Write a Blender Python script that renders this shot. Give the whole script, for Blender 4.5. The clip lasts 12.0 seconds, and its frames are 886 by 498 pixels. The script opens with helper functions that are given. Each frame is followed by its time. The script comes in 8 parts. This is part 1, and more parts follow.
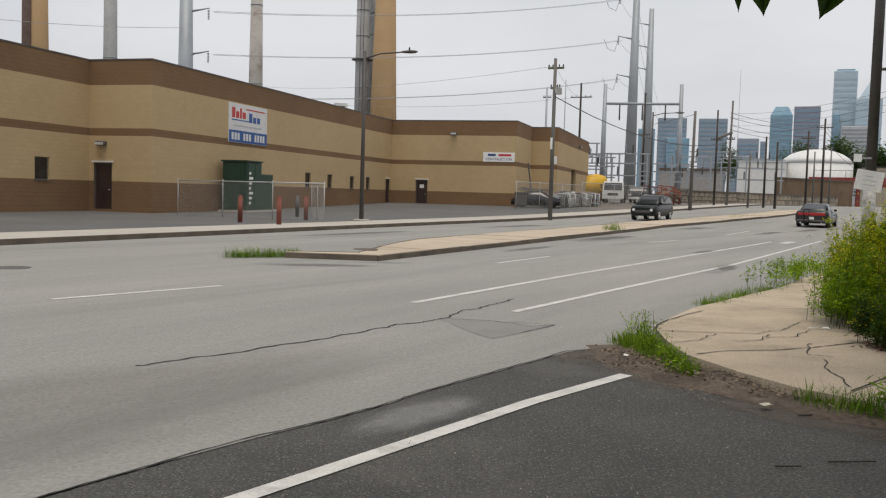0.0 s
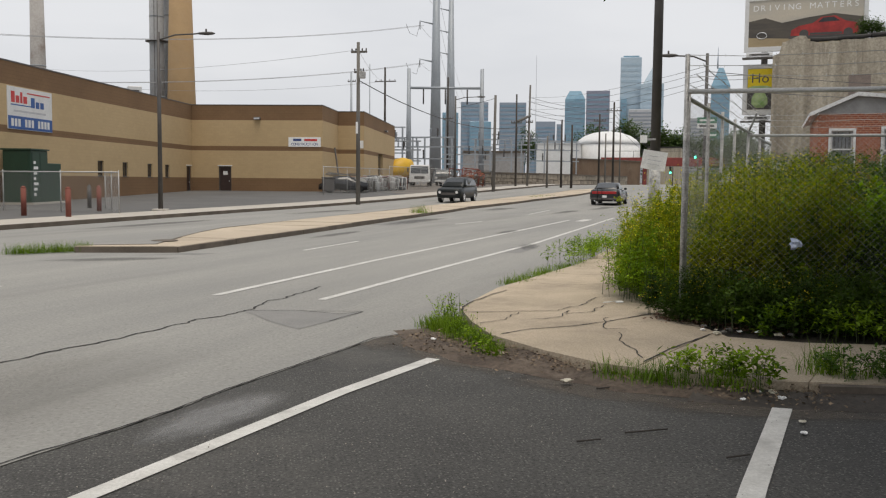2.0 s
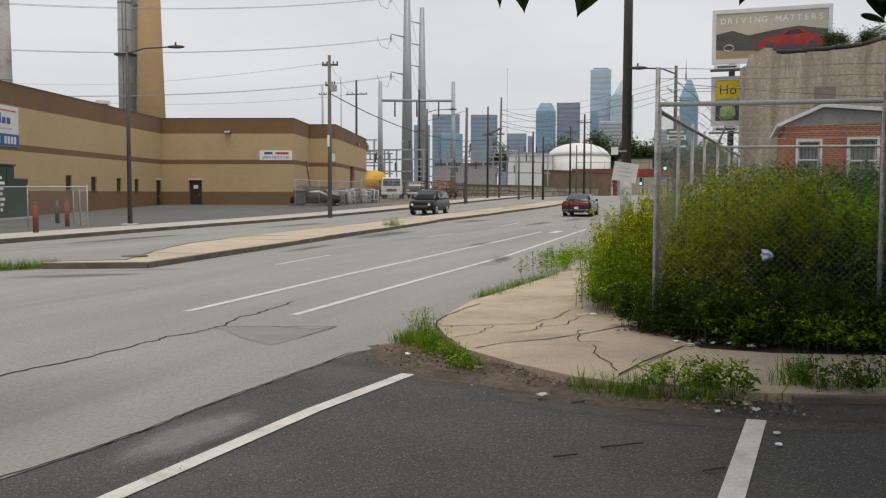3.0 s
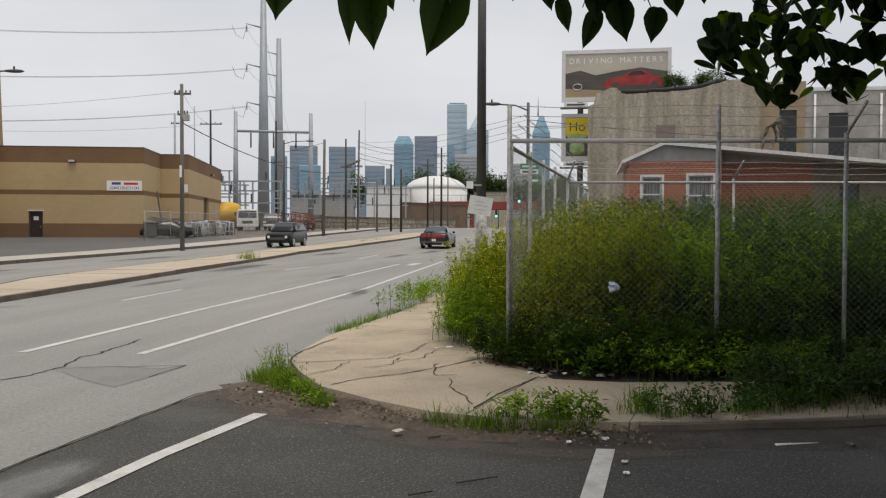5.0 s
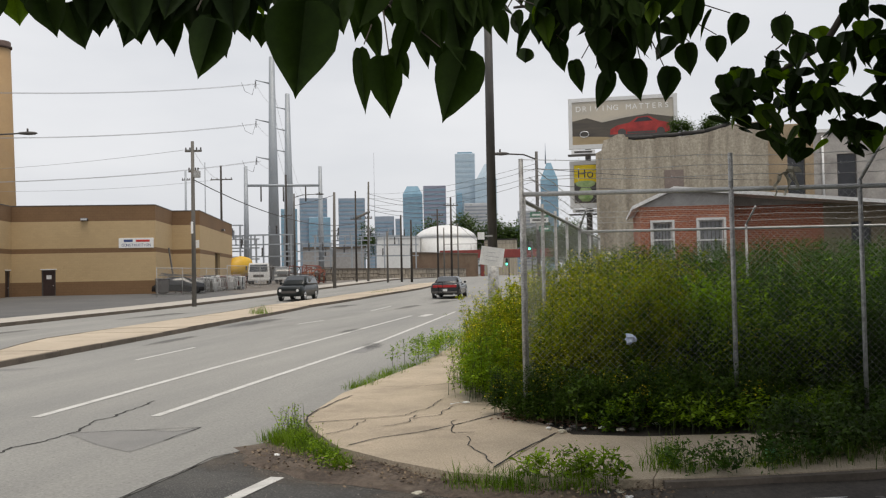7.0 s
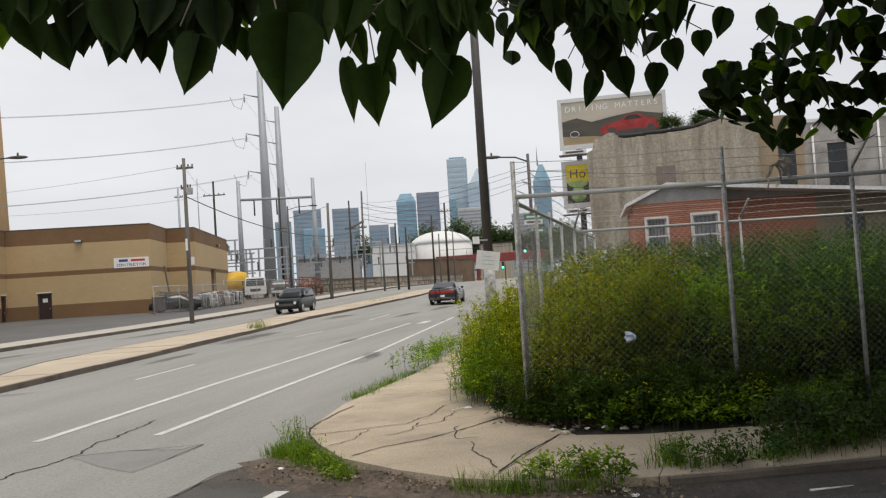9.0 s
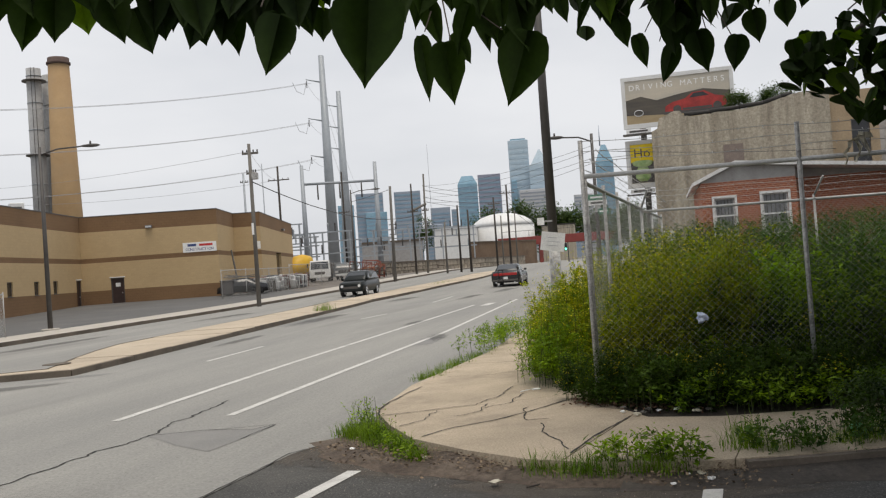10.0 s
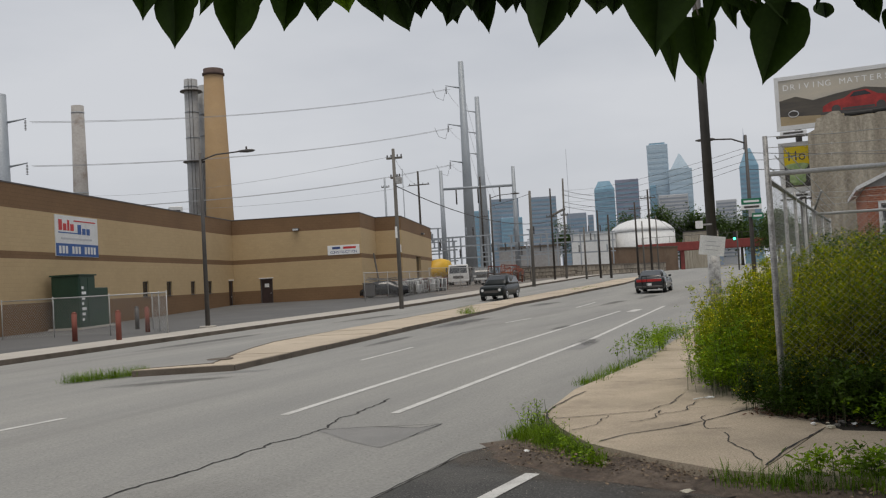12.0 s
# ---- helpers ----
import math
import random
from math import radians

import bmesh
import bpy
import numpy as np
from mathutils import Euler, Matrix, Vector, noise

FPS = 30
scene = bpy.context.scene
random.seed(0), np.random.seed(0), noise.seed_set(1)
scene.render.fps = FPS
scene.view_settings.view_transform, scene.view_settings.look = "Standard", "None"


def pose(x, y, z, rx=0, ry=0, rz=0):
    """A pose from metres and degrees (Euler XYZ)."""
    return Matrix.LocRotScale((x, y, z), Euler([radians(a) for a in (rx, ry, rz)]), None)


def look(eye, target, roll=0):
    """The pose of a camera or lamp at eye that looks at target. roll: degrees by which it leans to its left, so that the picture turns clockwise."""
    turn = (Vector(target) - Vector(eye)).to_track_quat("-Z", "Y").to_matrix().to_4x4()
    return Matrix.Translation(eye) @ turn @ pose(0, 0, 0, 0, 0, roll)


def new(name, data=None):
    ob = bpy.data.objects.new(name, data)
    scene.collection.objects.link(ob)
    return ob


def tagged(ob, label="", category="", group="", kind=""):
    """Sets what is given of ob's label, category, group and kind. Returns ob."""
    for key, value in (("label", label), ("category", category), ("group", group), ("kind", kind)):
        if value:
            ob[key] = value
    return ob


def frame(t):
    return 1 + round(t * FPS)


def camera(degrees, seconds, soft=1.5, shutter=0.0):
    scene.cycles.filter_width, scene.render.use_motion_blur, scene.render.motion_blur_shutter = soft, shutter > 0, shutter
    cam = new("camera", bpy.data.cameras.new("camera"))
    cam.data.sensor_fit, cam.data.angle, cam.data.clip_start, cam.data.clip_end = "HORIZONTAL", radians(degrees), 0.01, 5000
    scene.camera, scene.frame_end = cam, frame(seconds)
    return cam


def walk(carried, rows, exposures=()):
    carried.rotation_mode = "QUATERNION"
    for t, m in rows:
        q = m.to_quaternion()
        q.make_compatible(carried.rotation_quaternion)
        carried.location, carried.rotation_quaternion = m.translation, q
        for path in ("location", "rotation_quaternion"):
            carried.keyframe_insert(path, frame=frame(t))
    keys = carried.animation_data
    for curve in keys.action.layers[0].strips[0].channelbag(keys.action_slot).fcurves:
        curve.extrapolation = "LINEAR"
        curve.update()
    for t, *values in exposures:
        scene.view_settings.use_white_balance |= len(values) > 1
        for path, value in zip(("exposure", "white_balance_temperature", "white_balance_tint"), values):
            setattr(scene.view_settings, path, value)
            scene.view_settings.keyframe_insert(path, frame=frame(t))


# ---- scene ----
cam = camera(52.14, 12.0, 1.2)
PATH = [
    (0, -0.0282, -0.1409, 1.5876, 0.853, -3.562, -1.641),
    (0.5, 0.0234, -0.0864, 1.5830, -4.692, -3.861, -1.438),
    (1, 0.0147, -0.0102, 1.5766, -11.380, -3.961, -0.981),
    (1.5, 0.0000, 0.0000, 1.5803, -12.100, -4.453, -0.019),
    (2, 0.0487, 0.0326, 1.5970, -11.208, -4.307, -0.514),
    (2.5, 0.0411, 0.0628, 1.6111, -11.928, -3.845, -0.246),
    (4.5, 0.0887, 0.0761, 1.6190, -18.797, -2.370, -0.475),
    (5, 0.0931, 0.1086, 1.6366, -21.887, -1.486, -0.214),
    (5.5, 0.0732, 0.1325, 1.6359, -22.624, -1.466, -0.053),
    (6, 0.0680, 0.1568, 1.6546, -21.773, -1.045, 0.126),
    (6.5, 0.0637, 0.1496, 1.6999, -21.313, 0.880, 0.646),
    (8.5, 0.1068, 0.1596, 1.7125, -21.466, 1.886, 3.127),
    (9, 0.0779, 0.1604, 1.7075, -21.424, 1.972, 3.634),
    (9.5, 0.0534, 0.1817, 1.6956, -20.986, 1.715, 3.638),
    (10, 0.0302, 0.2074, 1.7006, -17.496, 1.118, 4.025),
    (10.5, -0.0542, 0.3416, 1.6673, -12.361, 1.071, 4.852),
    (11, -0.2656, 0.3333, 1.6896, -8.378, 1.285, 5.497),
    (11.5, -0.3260, 0.3988, 1.6717, -6.907, 2.275, 4.624),
    (12, -0.3115, 0.4500, 1.6656, -8.984, 1.993, 3.229),
]
walk(cam, [(t, pose(x, y, z, 90 + pitch, roll, yaw)) for t, x, y, z, yaw, pitch, roll in PATH],
     [(0, 0.1, 6720, 10), (2.0, 0.17, 6720, 10), (2.5, 0.14, 6720, 10), (4.5, 0.09, 6720, 10), (5.5, 0.15, 6720, 10), (9.6, 0.27, 6720, 10), (10.5, 0.12, 6680, 10), (11.2, -0.03, 6600, 10), (12, -0.15, 6550, 10)])

# ---- light: a bright overcast sky and a weak, wide sun ----
world = bpy.data.worlds.new("overcast_sky")
scene.world = world
world.use_nodes = True
wn, wl = world.node_tree.nodes, world.node_tree.links
wn.clear()
w_out = wn.new("ShaderNodeOutputWorld")
w_bg = wn.new("ShaderNodeBackground")
w_sky = wn.new("ShaderNodeTexSky")
w_sky.sky_type = "NISHITA"
w_sky.sun_disc = False
w_sky.sun_elevation = radians(75)
w_sky.sun_rotation = radians(171)
w_sky.dust_density = 4.0
w_scale = wn.new("ShaderNodeVectorMath")
w_scale.operation = "SCALE"
w_scale.inputs[3].default_value = 0.09
w_tc = wn.new("ShaderNodeTexCoord")
w_map = wn.new("ShaderNodeMapping")
w_map.inputs["Scale"].default_value = (1.0, 1.0, 3.2)
w_noise = wn.new("ShaderNodeTexNoise")
w_noise.inputs["Scale"].default_value = 1.7
w_noise.inputs["Detail"].default_value = 5.0
w_ramp = wn.new("ShaderNodeValToRGB")
w_ramp.color_ramp.elements[0].position = 0.33
w_ramp.color_ramp.elements[0].color = (0.55, 0.58, 0.635, 1)
w_ramp.color_ramp.elements[1].position = 0.68
w_ramp.color_ramp.elements[1].color = (0.73, 0.75, 0.79, 1)
w_mix = wn.new("ShaderNodeMix")
w_mix.data_type = "RGBA"
w_mix.inputs[0].default_value = 0.9
wl.new(w_sky.outputs[0], w_scale.inputs[0])
wl.new(w_tc.outputs["Generated"], w_map.inputs[0])
wl.new(w_map.outputs[0], w_noise.inputs["Vector"])
wl.new(w_noise.outputs[0], w_ramp.inputs[0])
wl.new(w_scale.outputs[0], w_mix.inputs[6])
wl.new(w_ramp.outputs[0], w_mix.inputs[7])
wl.new(w_mix.outputs[2], w_bg.inputs["Color"])
w_bg.inputs["Strength"].default_value = 1.0
wl.new(w_bg.outputs[0], w_out.inputs[0])

sun_data = bpy.data.lights.new("sun", "SUN")
sun_data.energy = 1.55
sun_data.angle = radians(30)
sun_data.color = (1.0, 0.93, 0.82)
sun = new("sun", sun_data)
sun.matrix_world = look((2, -13, 50), (0, 0, 0))


# ---- materials ----
def mat(name, c1, c2, scale=3.0, rough=0.8, bump=0.0, fine=40.0, metal=0.0, stain=None, stain_scale=0.3,
        vary=0.0, stretch=(1, 1, 1), island=False, spec=0.5, grit=0.18, turn=None, speckle=None):
    """Two-scale mottled surface: c1 to c2 by broad noise, a finer grain, optional stains and relief."""
    m = bpy.data.materials.new(name)
    m.use_nodes = True
    n, l = m.node_tree.nodes, m.node_tree.links
    b = n["Principled BSDF"]
    b.inputs["Metallic"].default_value = metal
    b.inputs["Specular IOR Level"].default_value = spec
    tc = n.new("ShaderNodeTexCoord")
    mp = n.new("ShaderNodeMapping")
    mp.inputs["Scale"].default_value = stretch
    if turn is not None:                  # drawn out along a direction in plan
        mp.vector_type = "TEXTURE"
        mp.inputs["Rotation"].default_value[2] = radians(turn)
    l.new(tc.outputs["Object"], mp.inputs[0])
    big = n.new("ShaderNodeTexNoise")
    big.inputs["Scale"].default_value = scale
    big.inputs["Detail"].default_value = 6
    big.inputs["Roughness"].default_value = 0.65
    l.new(mp.outputs[0], big.inputs["Vector"])
    ramp = n.new("ShaderNodeValToRGB")
    ramp.color_ramp.elements[0].position, ramp.color_ramp.elements[1].position = 0.32, 0.68
    ramp.color_ramp.elements[0].color, ramp.color_ramp.elements[1].color = (*c1, 1), (*c2, 1)
    l.new(big.outputs[0], ramp.inputs[0])
    col = ramp.outputs[0]
    grain = n.new("ShaderNodeTexNoise")
    grain.inputs["Scale"].default_value = fine
    grain.inputs["Detail"].default_value = 8
    grain.inputs["Roughness"].default_value = 0.7
    l.new(tc.outputs["Object"], grain.inputs["Vector"])
    gm = n.new("ShaderNodeMapRange")
    gm.inputs[1].default_value, gm.inputs[2].default_value = 0.3, 0.7
    gm.inputs[3].default_value, gm.inputs[4].default_value = 1 - grit, 1 + grit
    l.new(grain.outputs[0], gm.inputs[0])
    hs = n.new("ShaderNodeHueSaturation")
    l.new(col, hs.inputs["Color"])
    l.new(gm.outputs[0], hs.inputs["Value"])
    col = hs.outputs[0]
    if speckle:                           # single light stones showing in the surface
        vo = n.new("ShaderNodeTexVoronoi")
        vo.inputs["Scale"].default_value = speckle[0]
        l.new(tc.outputs["Object"], vo.inputs["Vector"])
        pick = n.new("ShaderNodeSeparateColor")
        l.new(vo.outputs["Color"], pick.inputs[0])
        sel = n.new("ShaderNodeMapRange")
        sel.inputs[1].default_value, sel.inputs[2].default_value = speckle[3], speckle[3] + 0.3
        l.new(pick.outputs[0], sel.inputs[0])
        near = n.new("ShaderNodeMapRange")
        near.inputs[1].default_value, near.inputs[2].default_value = 0.2, 0.42
        near.inputs[3].default_value, near.inputs[4].default_value = speckle[2], 0.0
        l.new(vo.outputs["Distance"], near.inputs[0])
        both = n.new("ShaderNodeMath")
        both.operation = "MULTIPLY"
        l.new(sel.outputs[0], both.inputs[0])
        l.new(near.outputs[0], both.inputs[1])
        sm = n.new("ShaderNodeMix")
        sm.data_type = "RGBA"
        l.new(both.outputs[0], sm.inputs[0])
        l.new(col, sm.inputs[6])
        sm.inputs[7].default_value = (*speckle[1], 1)
        col = sm.outputs[2]
    if stain:
        sn = n.new("ShaderNodeTexNoise")
        sn.inputs["Scale"].default_value = stain_scale
        sn.inputs["Detail"].default_value = 8
        sn.inputs["Roughness"].default_value = 0.7
        l.new(mp.outputs[0], sn.inputs["Vector"])
        sr = n.new("ShaderNodeMapRange")
        sr.inputs[1].default_value, sr.inputs[2].default_value = 0.52, 0.72
        sr.inputs[3].default_value, sr.inputs[4].default_value = 0.0, 0.75
        l.new(sn.outputs[0], sr.inputs[0])
        mx = n.new("ShaderNodeMix")
        mx.data_type = "RGBA"
        l.new(sr.outputs[0], mx.inputs[0])
        l.new(col, mx.inputs[6])
        mx.inputs[7].default_value = (*stain, 1)
        col = mx.outputs[2]
    if vary:
        if island:
            src = n.new("ShaderNodeNewGeometry").outputs["Random Per Island"]
        else:
            src = n.new("ShaderNodeObjectInfo").outputs["Random"]
        vr = n.new("ShaderNodeMapRange")
        vr.inputs[3].default_value, vr.inputs[4].default_value = 1 - vary, 1 + vary
        l.new(src, vr.inputs[0])
        h2 = n.new("ShaderNodeHueSaturation")
        l.new(col, h2.inputs["Color"])
        l.new(vr.outputs[0], h2.inputs["Value"])
        col = h2.outputs[0]
    l.new(col, b.inputs["Base Color"])
    rr = n.new("ShaderNodeMapRange")
    rr.inputs[3].default_value, rr.inputs[4].default_value = max(0.03, rough - 0.1), min(1, rough + 0.1)
    l.new(big.outputs[0], rr.inputs[0])
    l.new(rr.outputs[0], b.inputs["Roughness"])
    if bump:
        bp = n.new("ShaderNodeBump")
        bp.inputs["Strength"].default_value = 0.6
        bp.inputs["Distance"].default_value = bump
        l.new(grain.outputs[0], bp.inputs["Height"])
        l.new(bp.outputs[0], b.inputs["Normal"])
    return m


def masonry(name, c1, c2, mortar, w, h, rough=0.9, joint=0.012, axis=(1.229, 0.70)):
    """Coursed block surface: a block pattern laid along the wall's own direction in plan."""
    m = mat(name, c1, c2, 0.22, rough, 0.0, 25.0, stain=[c * 0.95 for c in c1], stain_scale=0.15, grit=0.07)
    n, l = m.node_tree.nodes, m.node_tree.links
    b = n["Principled BSDF"]
    src = b.inputs["Base Color"].links[0].from_socket
    tc = n.new("ShaderNodeTexCoord")
    sx = n.new("ShaderNodeSeparateXYZ")
    l.new(tc.outputs["Object"], sx.inputs[0])
    cx = n.new("ShaderNodeCombineXYZ")
    ad = n.new("ShaderNodeMath")
    ad.operation = "ADD"
    mu = n.new("ShaderNodeMath")
    mu.operation = "MULTIPLY"
    mu.inputs[1].default_value = axis[1]
    mx0 = n.new("ShaderNodeMath")
    mx0.operation = "MULTIPLY"
    mx0.inputs[1].default_value = axis[0]
    l.new(sx.outputs[0], mx0.inputs[0])
    l.new(mx0.outputs[0], ad.inputs[0])
    l.new(sx.outputs[1], mu.inputs[0])
    l.new(mu.outputs[0], ad.inputs[1])
    l.new(ad.outputs[0], cx.inputs[0])
    l.new(sx.outputs[2], cx.inputs[1])
    br = n.new("ShaderNodeTexBrick")
    br.inputs["Scale"].default_value = 1.0
    br.inputs["Brick Width"].default_value = w
    br.inputs["Row Height"].default_value = h
    br.inputs["Mortar Size"].default_value = joint
    br.inputs["Color1"].default_value = (1, 1, 1, 1)
    br.inputs["Color2"].default_value = (0.95, 0.95, 0.95, 1)
    br.inputs["Mortar"].default_value = (*mortar, 1)
    l.new(cx.outputs[0], br.inputs["Vector"])
    mx = n.new("ShaderNodeMix")
    mx.data_type = "RGBA"
    mx.blend_type = "MULTIPLY"
    mx.inputs[0].default_value = 1.0
    l.new(src, mx.inputs[6])
    l.new(br.outputs["Color"], mx.inputs[7])
    l.new(mx.outputs[2], b.inputs["Base Color"])
    bp = n.new("ShaderNodeBump")
    bp.inputs["Strength"].default_value = 0.5
    bp.inputs["Distance"].default_value = 0.01
    bp.invert = True
    l.new(br.outputs["Fac"], bp.inputs["Height"])
    l.new(bp.outputs[0], b.inputs["Normal"])
    return m


def leaf_mat(name, c1, c2, trans=0.35, rough=0.5, scale=1.3, spec=0.1):
    """Leaf: varied from leaf to leaf, lets some light through."""
    m = mat(name, c1, c2, scale, rough, 0.0, 60.0, vary=0.4, island=True, spec=spec)
    n, l = m.node_tree.nodes, m.node_tree.links
    b = n["Principled BSDF"]
    out = n["Material Output"]
    src = b.inputs["Base Color"].links[0].from_socket
    tr = n.new("ShaderNodeBsdfTranslucent")
    hs = n.new("ShaderNodeHueSaturation")
    hs.inputs["Saturation"].default_value = 1.2
    hs.inputs["Value"].default_value = 1.6
    l.new(src, hs.inputs["Color"])
    l.new(hs.outputs[0], tr.inputs[0])
    ms = n.new("ShaderNodeMixShader")
    ms.inputs[0].default_value = trans
    l.new(b.outputs[0], ms.inputs[1])
    l.new(tr.outputs[0], ms.inputs[2])
    l.new(ms.outputs[0], out.inputs[0])
    return m


M_ROAD = mat("worn_light_asphalt", (0.232, 0.229, 0.216), (0.316, 0.308, 0.284), 0.5, 0.9, 0.004, 30, stain=(0.185, 0.178, 0.165), stain_scale=0.3, grit=0.24, speckle=(28, (0.13, 0.127, 0.118), 0.6, 0.7), stretch=(7, 1, 1), turn=60)
M_DARK = mat("dark_patched_asphalt", (0.04, 0.0385, 0.036), (0.074, 0.072, 0.067), 0.7, 0.85, 0.012, 45, stain=(0.105, 0.098, 0.088), stain_scale=0.35, grit=0.9, speckle=(50, (0.17, 0.165, 0.153), 0.9, 0.45))
M_LOT = mat("parking_lot_asphalt", (0.09, 0.089, 0.088), (0.13, 0.128, 0.124), 0.25, 0.9, 0.006, 40, stain=(0.09, 0.09, 0.09), stain_scale=0.2)
M_PATCH = mat("tar_patch", (0.195, 0.192, 0.184), (0.25, 0.244, 0.232), 1.2, 0.8, 0.008, 60)
M_WALK = mat("warm_concrete", (0.37, 0.305, 0.222), (0.51, 0.42, 0.312), 1.1, 0.9, 0.008, 50, stain=(0.26, 0.212, 0.16), stain_scale=1.2, grit=0.34)
M_WALKF = mat("pale_concrete", (0.4, 0.37, 0.325), (0.5, 0.465, 0.41), 0.5, 0.9, 0.006, 40, stain=(0.28, 0.25, 0.22), stain_scale=0.25)
# Weathering and dirt, plus the upright face's shade put into the colour.
M_KERB = mat("weathered_shade_kerb", (0.085, 0.07, 0.055), (0.18, 0.148, 0.118), 1.2, 0.95, 0.01, 30, stain=(0.1, 0.085, 0.07), stain_scale=0.6)
M_MED = mat("tan_median_concrete", (0.43, 0.355, 0.265), (0.54, 0.455, 0.35), 0.6, 0.9, 0.006, 40, stain=(0.26, 0.21, 0.16), stain_scale=0.3)
M_CRACK = mat("crack_filler", (0.018, 0.017, 0.016), (0.04, 0.037, 0.035), 5, 0.9)
M_PAINT = mat("worn_white_paint", (0.5, 0.49, 0.46), (0.66, 0.65, 0.62), 3, 0.7, 0.004, 60, stain=(0.3, 0.29, 0.27), stain_scale=2.5)
M_SOIL = mat("bare_soil", (0.07, 0.052, 0.04), (0.15, 0.115, 0.088), 2.5, 1.0, 0.05, 16, stain=(0.21, 0.17, 0.13), stain_scale=1.5, grit=0.5)
M_EARTH = mat("far_ground", (0.12, 0.115, 0.1), (0.19, 0.175, 0.15), 0.05, 1.0, 0.02, 5, stain=(0.08, 0.1, 0.05), stain_scale=0.03)
M_GRAVEL = mat("yard_gravel", (0.12, 0.105, 0.09), (0.2, 0.18, 0.16), 0.6, 1.0, 0.02, 20)
M_TAN = masonry("tan_block", (0.5, 0.365, 0.2), (0.535, 0.395, 0.222), (0.93, 0.93, 0.93), 0.42, 0.21)
M_BROWN = masonry("brown_block", (0.19, 0.11, 0.055), (0.24, 0.142, 0.072), (0.8, 0.8, 0.8), 0.42, 0.21)
M_STEEL = mat("galvanised_steel", (0.26, 0.257, 0.25), (0.55, 0.545, 0.53), 9, 0.5, 0.0, 60, metal=0.15, stain=(0.08, 0.07, 0.062), stain_scale=5, grit=0.5)
M_RAIL = mat("bright_galvanised_rail", (0.42, 0.42, 0.41), (0.55, 0.55, 0.54), 3, 0.5, 0.0, 40, metal=0.3, stain=(0.25, 0.23, 0.2), stain_scale=2.0)
M_WIREM = mat("galvanised_wire", (0.34, 0.34, 0.33), (0.48, 0.48, 0.47), 6, 0.5, 0.0, 60, metal=0.1)
M_TOWER = mat("pale_grey_steel", (0.3, 0.33, 0.36), (0.4, 0.43, 0.46), 0.4, 0.55, 0.0, 8, metal=0.2, stain=(0.26, 0.27, 0.28), stain_scale=0.2)
M_DPOLE = mat("dark_bronze_pole", (0.055, 0.05, 0.047), (0.09, 0.083, 0.077), 2, 0.55, 0.0, 40)
M_WOOD = mat("weathered_pole_wood", (0.105, 0.097, 0.087), (0.19, 0.178, 0.16), 4, 0.95, 0.01, 20, stretch=(1, 1, 0.1))
M_WOODD = mat("creosote_pole_wood", (0.035, 0.03, 0.026), (0.07, 0.06, 0.052), 4, 0.95, 0.01, 20, stretch=(1, 1, 0.1))
M_CABLE = mat("cable", (0.05, 0.052, 0.055), (0.09, 0.092, 0.095), 3, 0.7)
M_CABLE2 = mat("aluminium_cable", (0.26, 0.265, 0.275), (0.34, 0.345, 0.355), 3, 0.6)
M_BLACK = mat("black_rubber", (0.012, 0.012, 0.012), (0.026, 0.026, 0.026), 5, 0.75)
M_DOOR = mat("dark_red_brown_door", (0.03, 0.017, 0.015), (0.05, 0.028, 0.024), 3, 0.5)
M_WINDARK = mat("dark_glass", (0.012, 0.013, 0.015), (0.03, 0.03, 0.033), 2, 0.12)
M_TRIM = mat("dark_flashing", (0.06, 0.055, 0.05), (0.1, 0.09, 0.085), 2, 0.5)
M_WHITE = mat("white_paint", (0.66, 0.66, 0.65), (0.78, 0.78, 0.77), 2, 0.5, 0.0, 30, stain=(0.5, 0.49, 0.47), stain_scale=1.0)
M_PAPER = mat("white_board", (0.8, 0.8, 0.79), (0.88, 0.88, 0.86), 4, 0.6)
M_GREEN = mat("dark_green_paint", (0.012, 0.04, 0.024), (0.022, 0.06, 0.036), 1, 0.5)
M_RUST = mat("red_oxide_paint", (0.16, 0.045, 0.032), (0.24, 0.075, 0.052), 3, 0.75, stain=(0.1, 0.04, 0.03), stain_scale=1.5)
M_STUCCO = mat("stained_stucco", (0.27, 0.235, 0.18), (0.48, 0.43, 0.345), 0.8, 0.95, 0.03, 7, stain=(0.12, 0.1, 0.076), stain_scale=0.9, stretch=(1.6, 1.6, 0.16), grit=0.35)
M_HUTBRICK = masonry("red_brick_wall", (0.25, 0.075, 0.045), (0.35, 0.12, 0.07), (1.7, 2.7, 3.0), 0.23, 0.08, 0.95, 0.013, (1.372, 0.342))
M_ROOF = mat("grey_shingle_siding", (0.3, 0.29, 0.28), (0.4, 0.39, 0.38), 2, 0.9, 0.006, 30)
M_TAR = mat("black_roof_tar", (0.02, 0.019, 0.018), (0.05, 0.047, 0.043), 2, 0.8, 0.02, 12)
M_ALU = mat("aluminium_frame", (0.55, 0.56, 0.57), (0.7, 0.71, 0.72), 3, 0.4, metal=0.4)
M_BLIND = mat("window_blind", (0.2, 0.21, 0.22), (0.33, 0.34, 0.35), 3, 0.4)


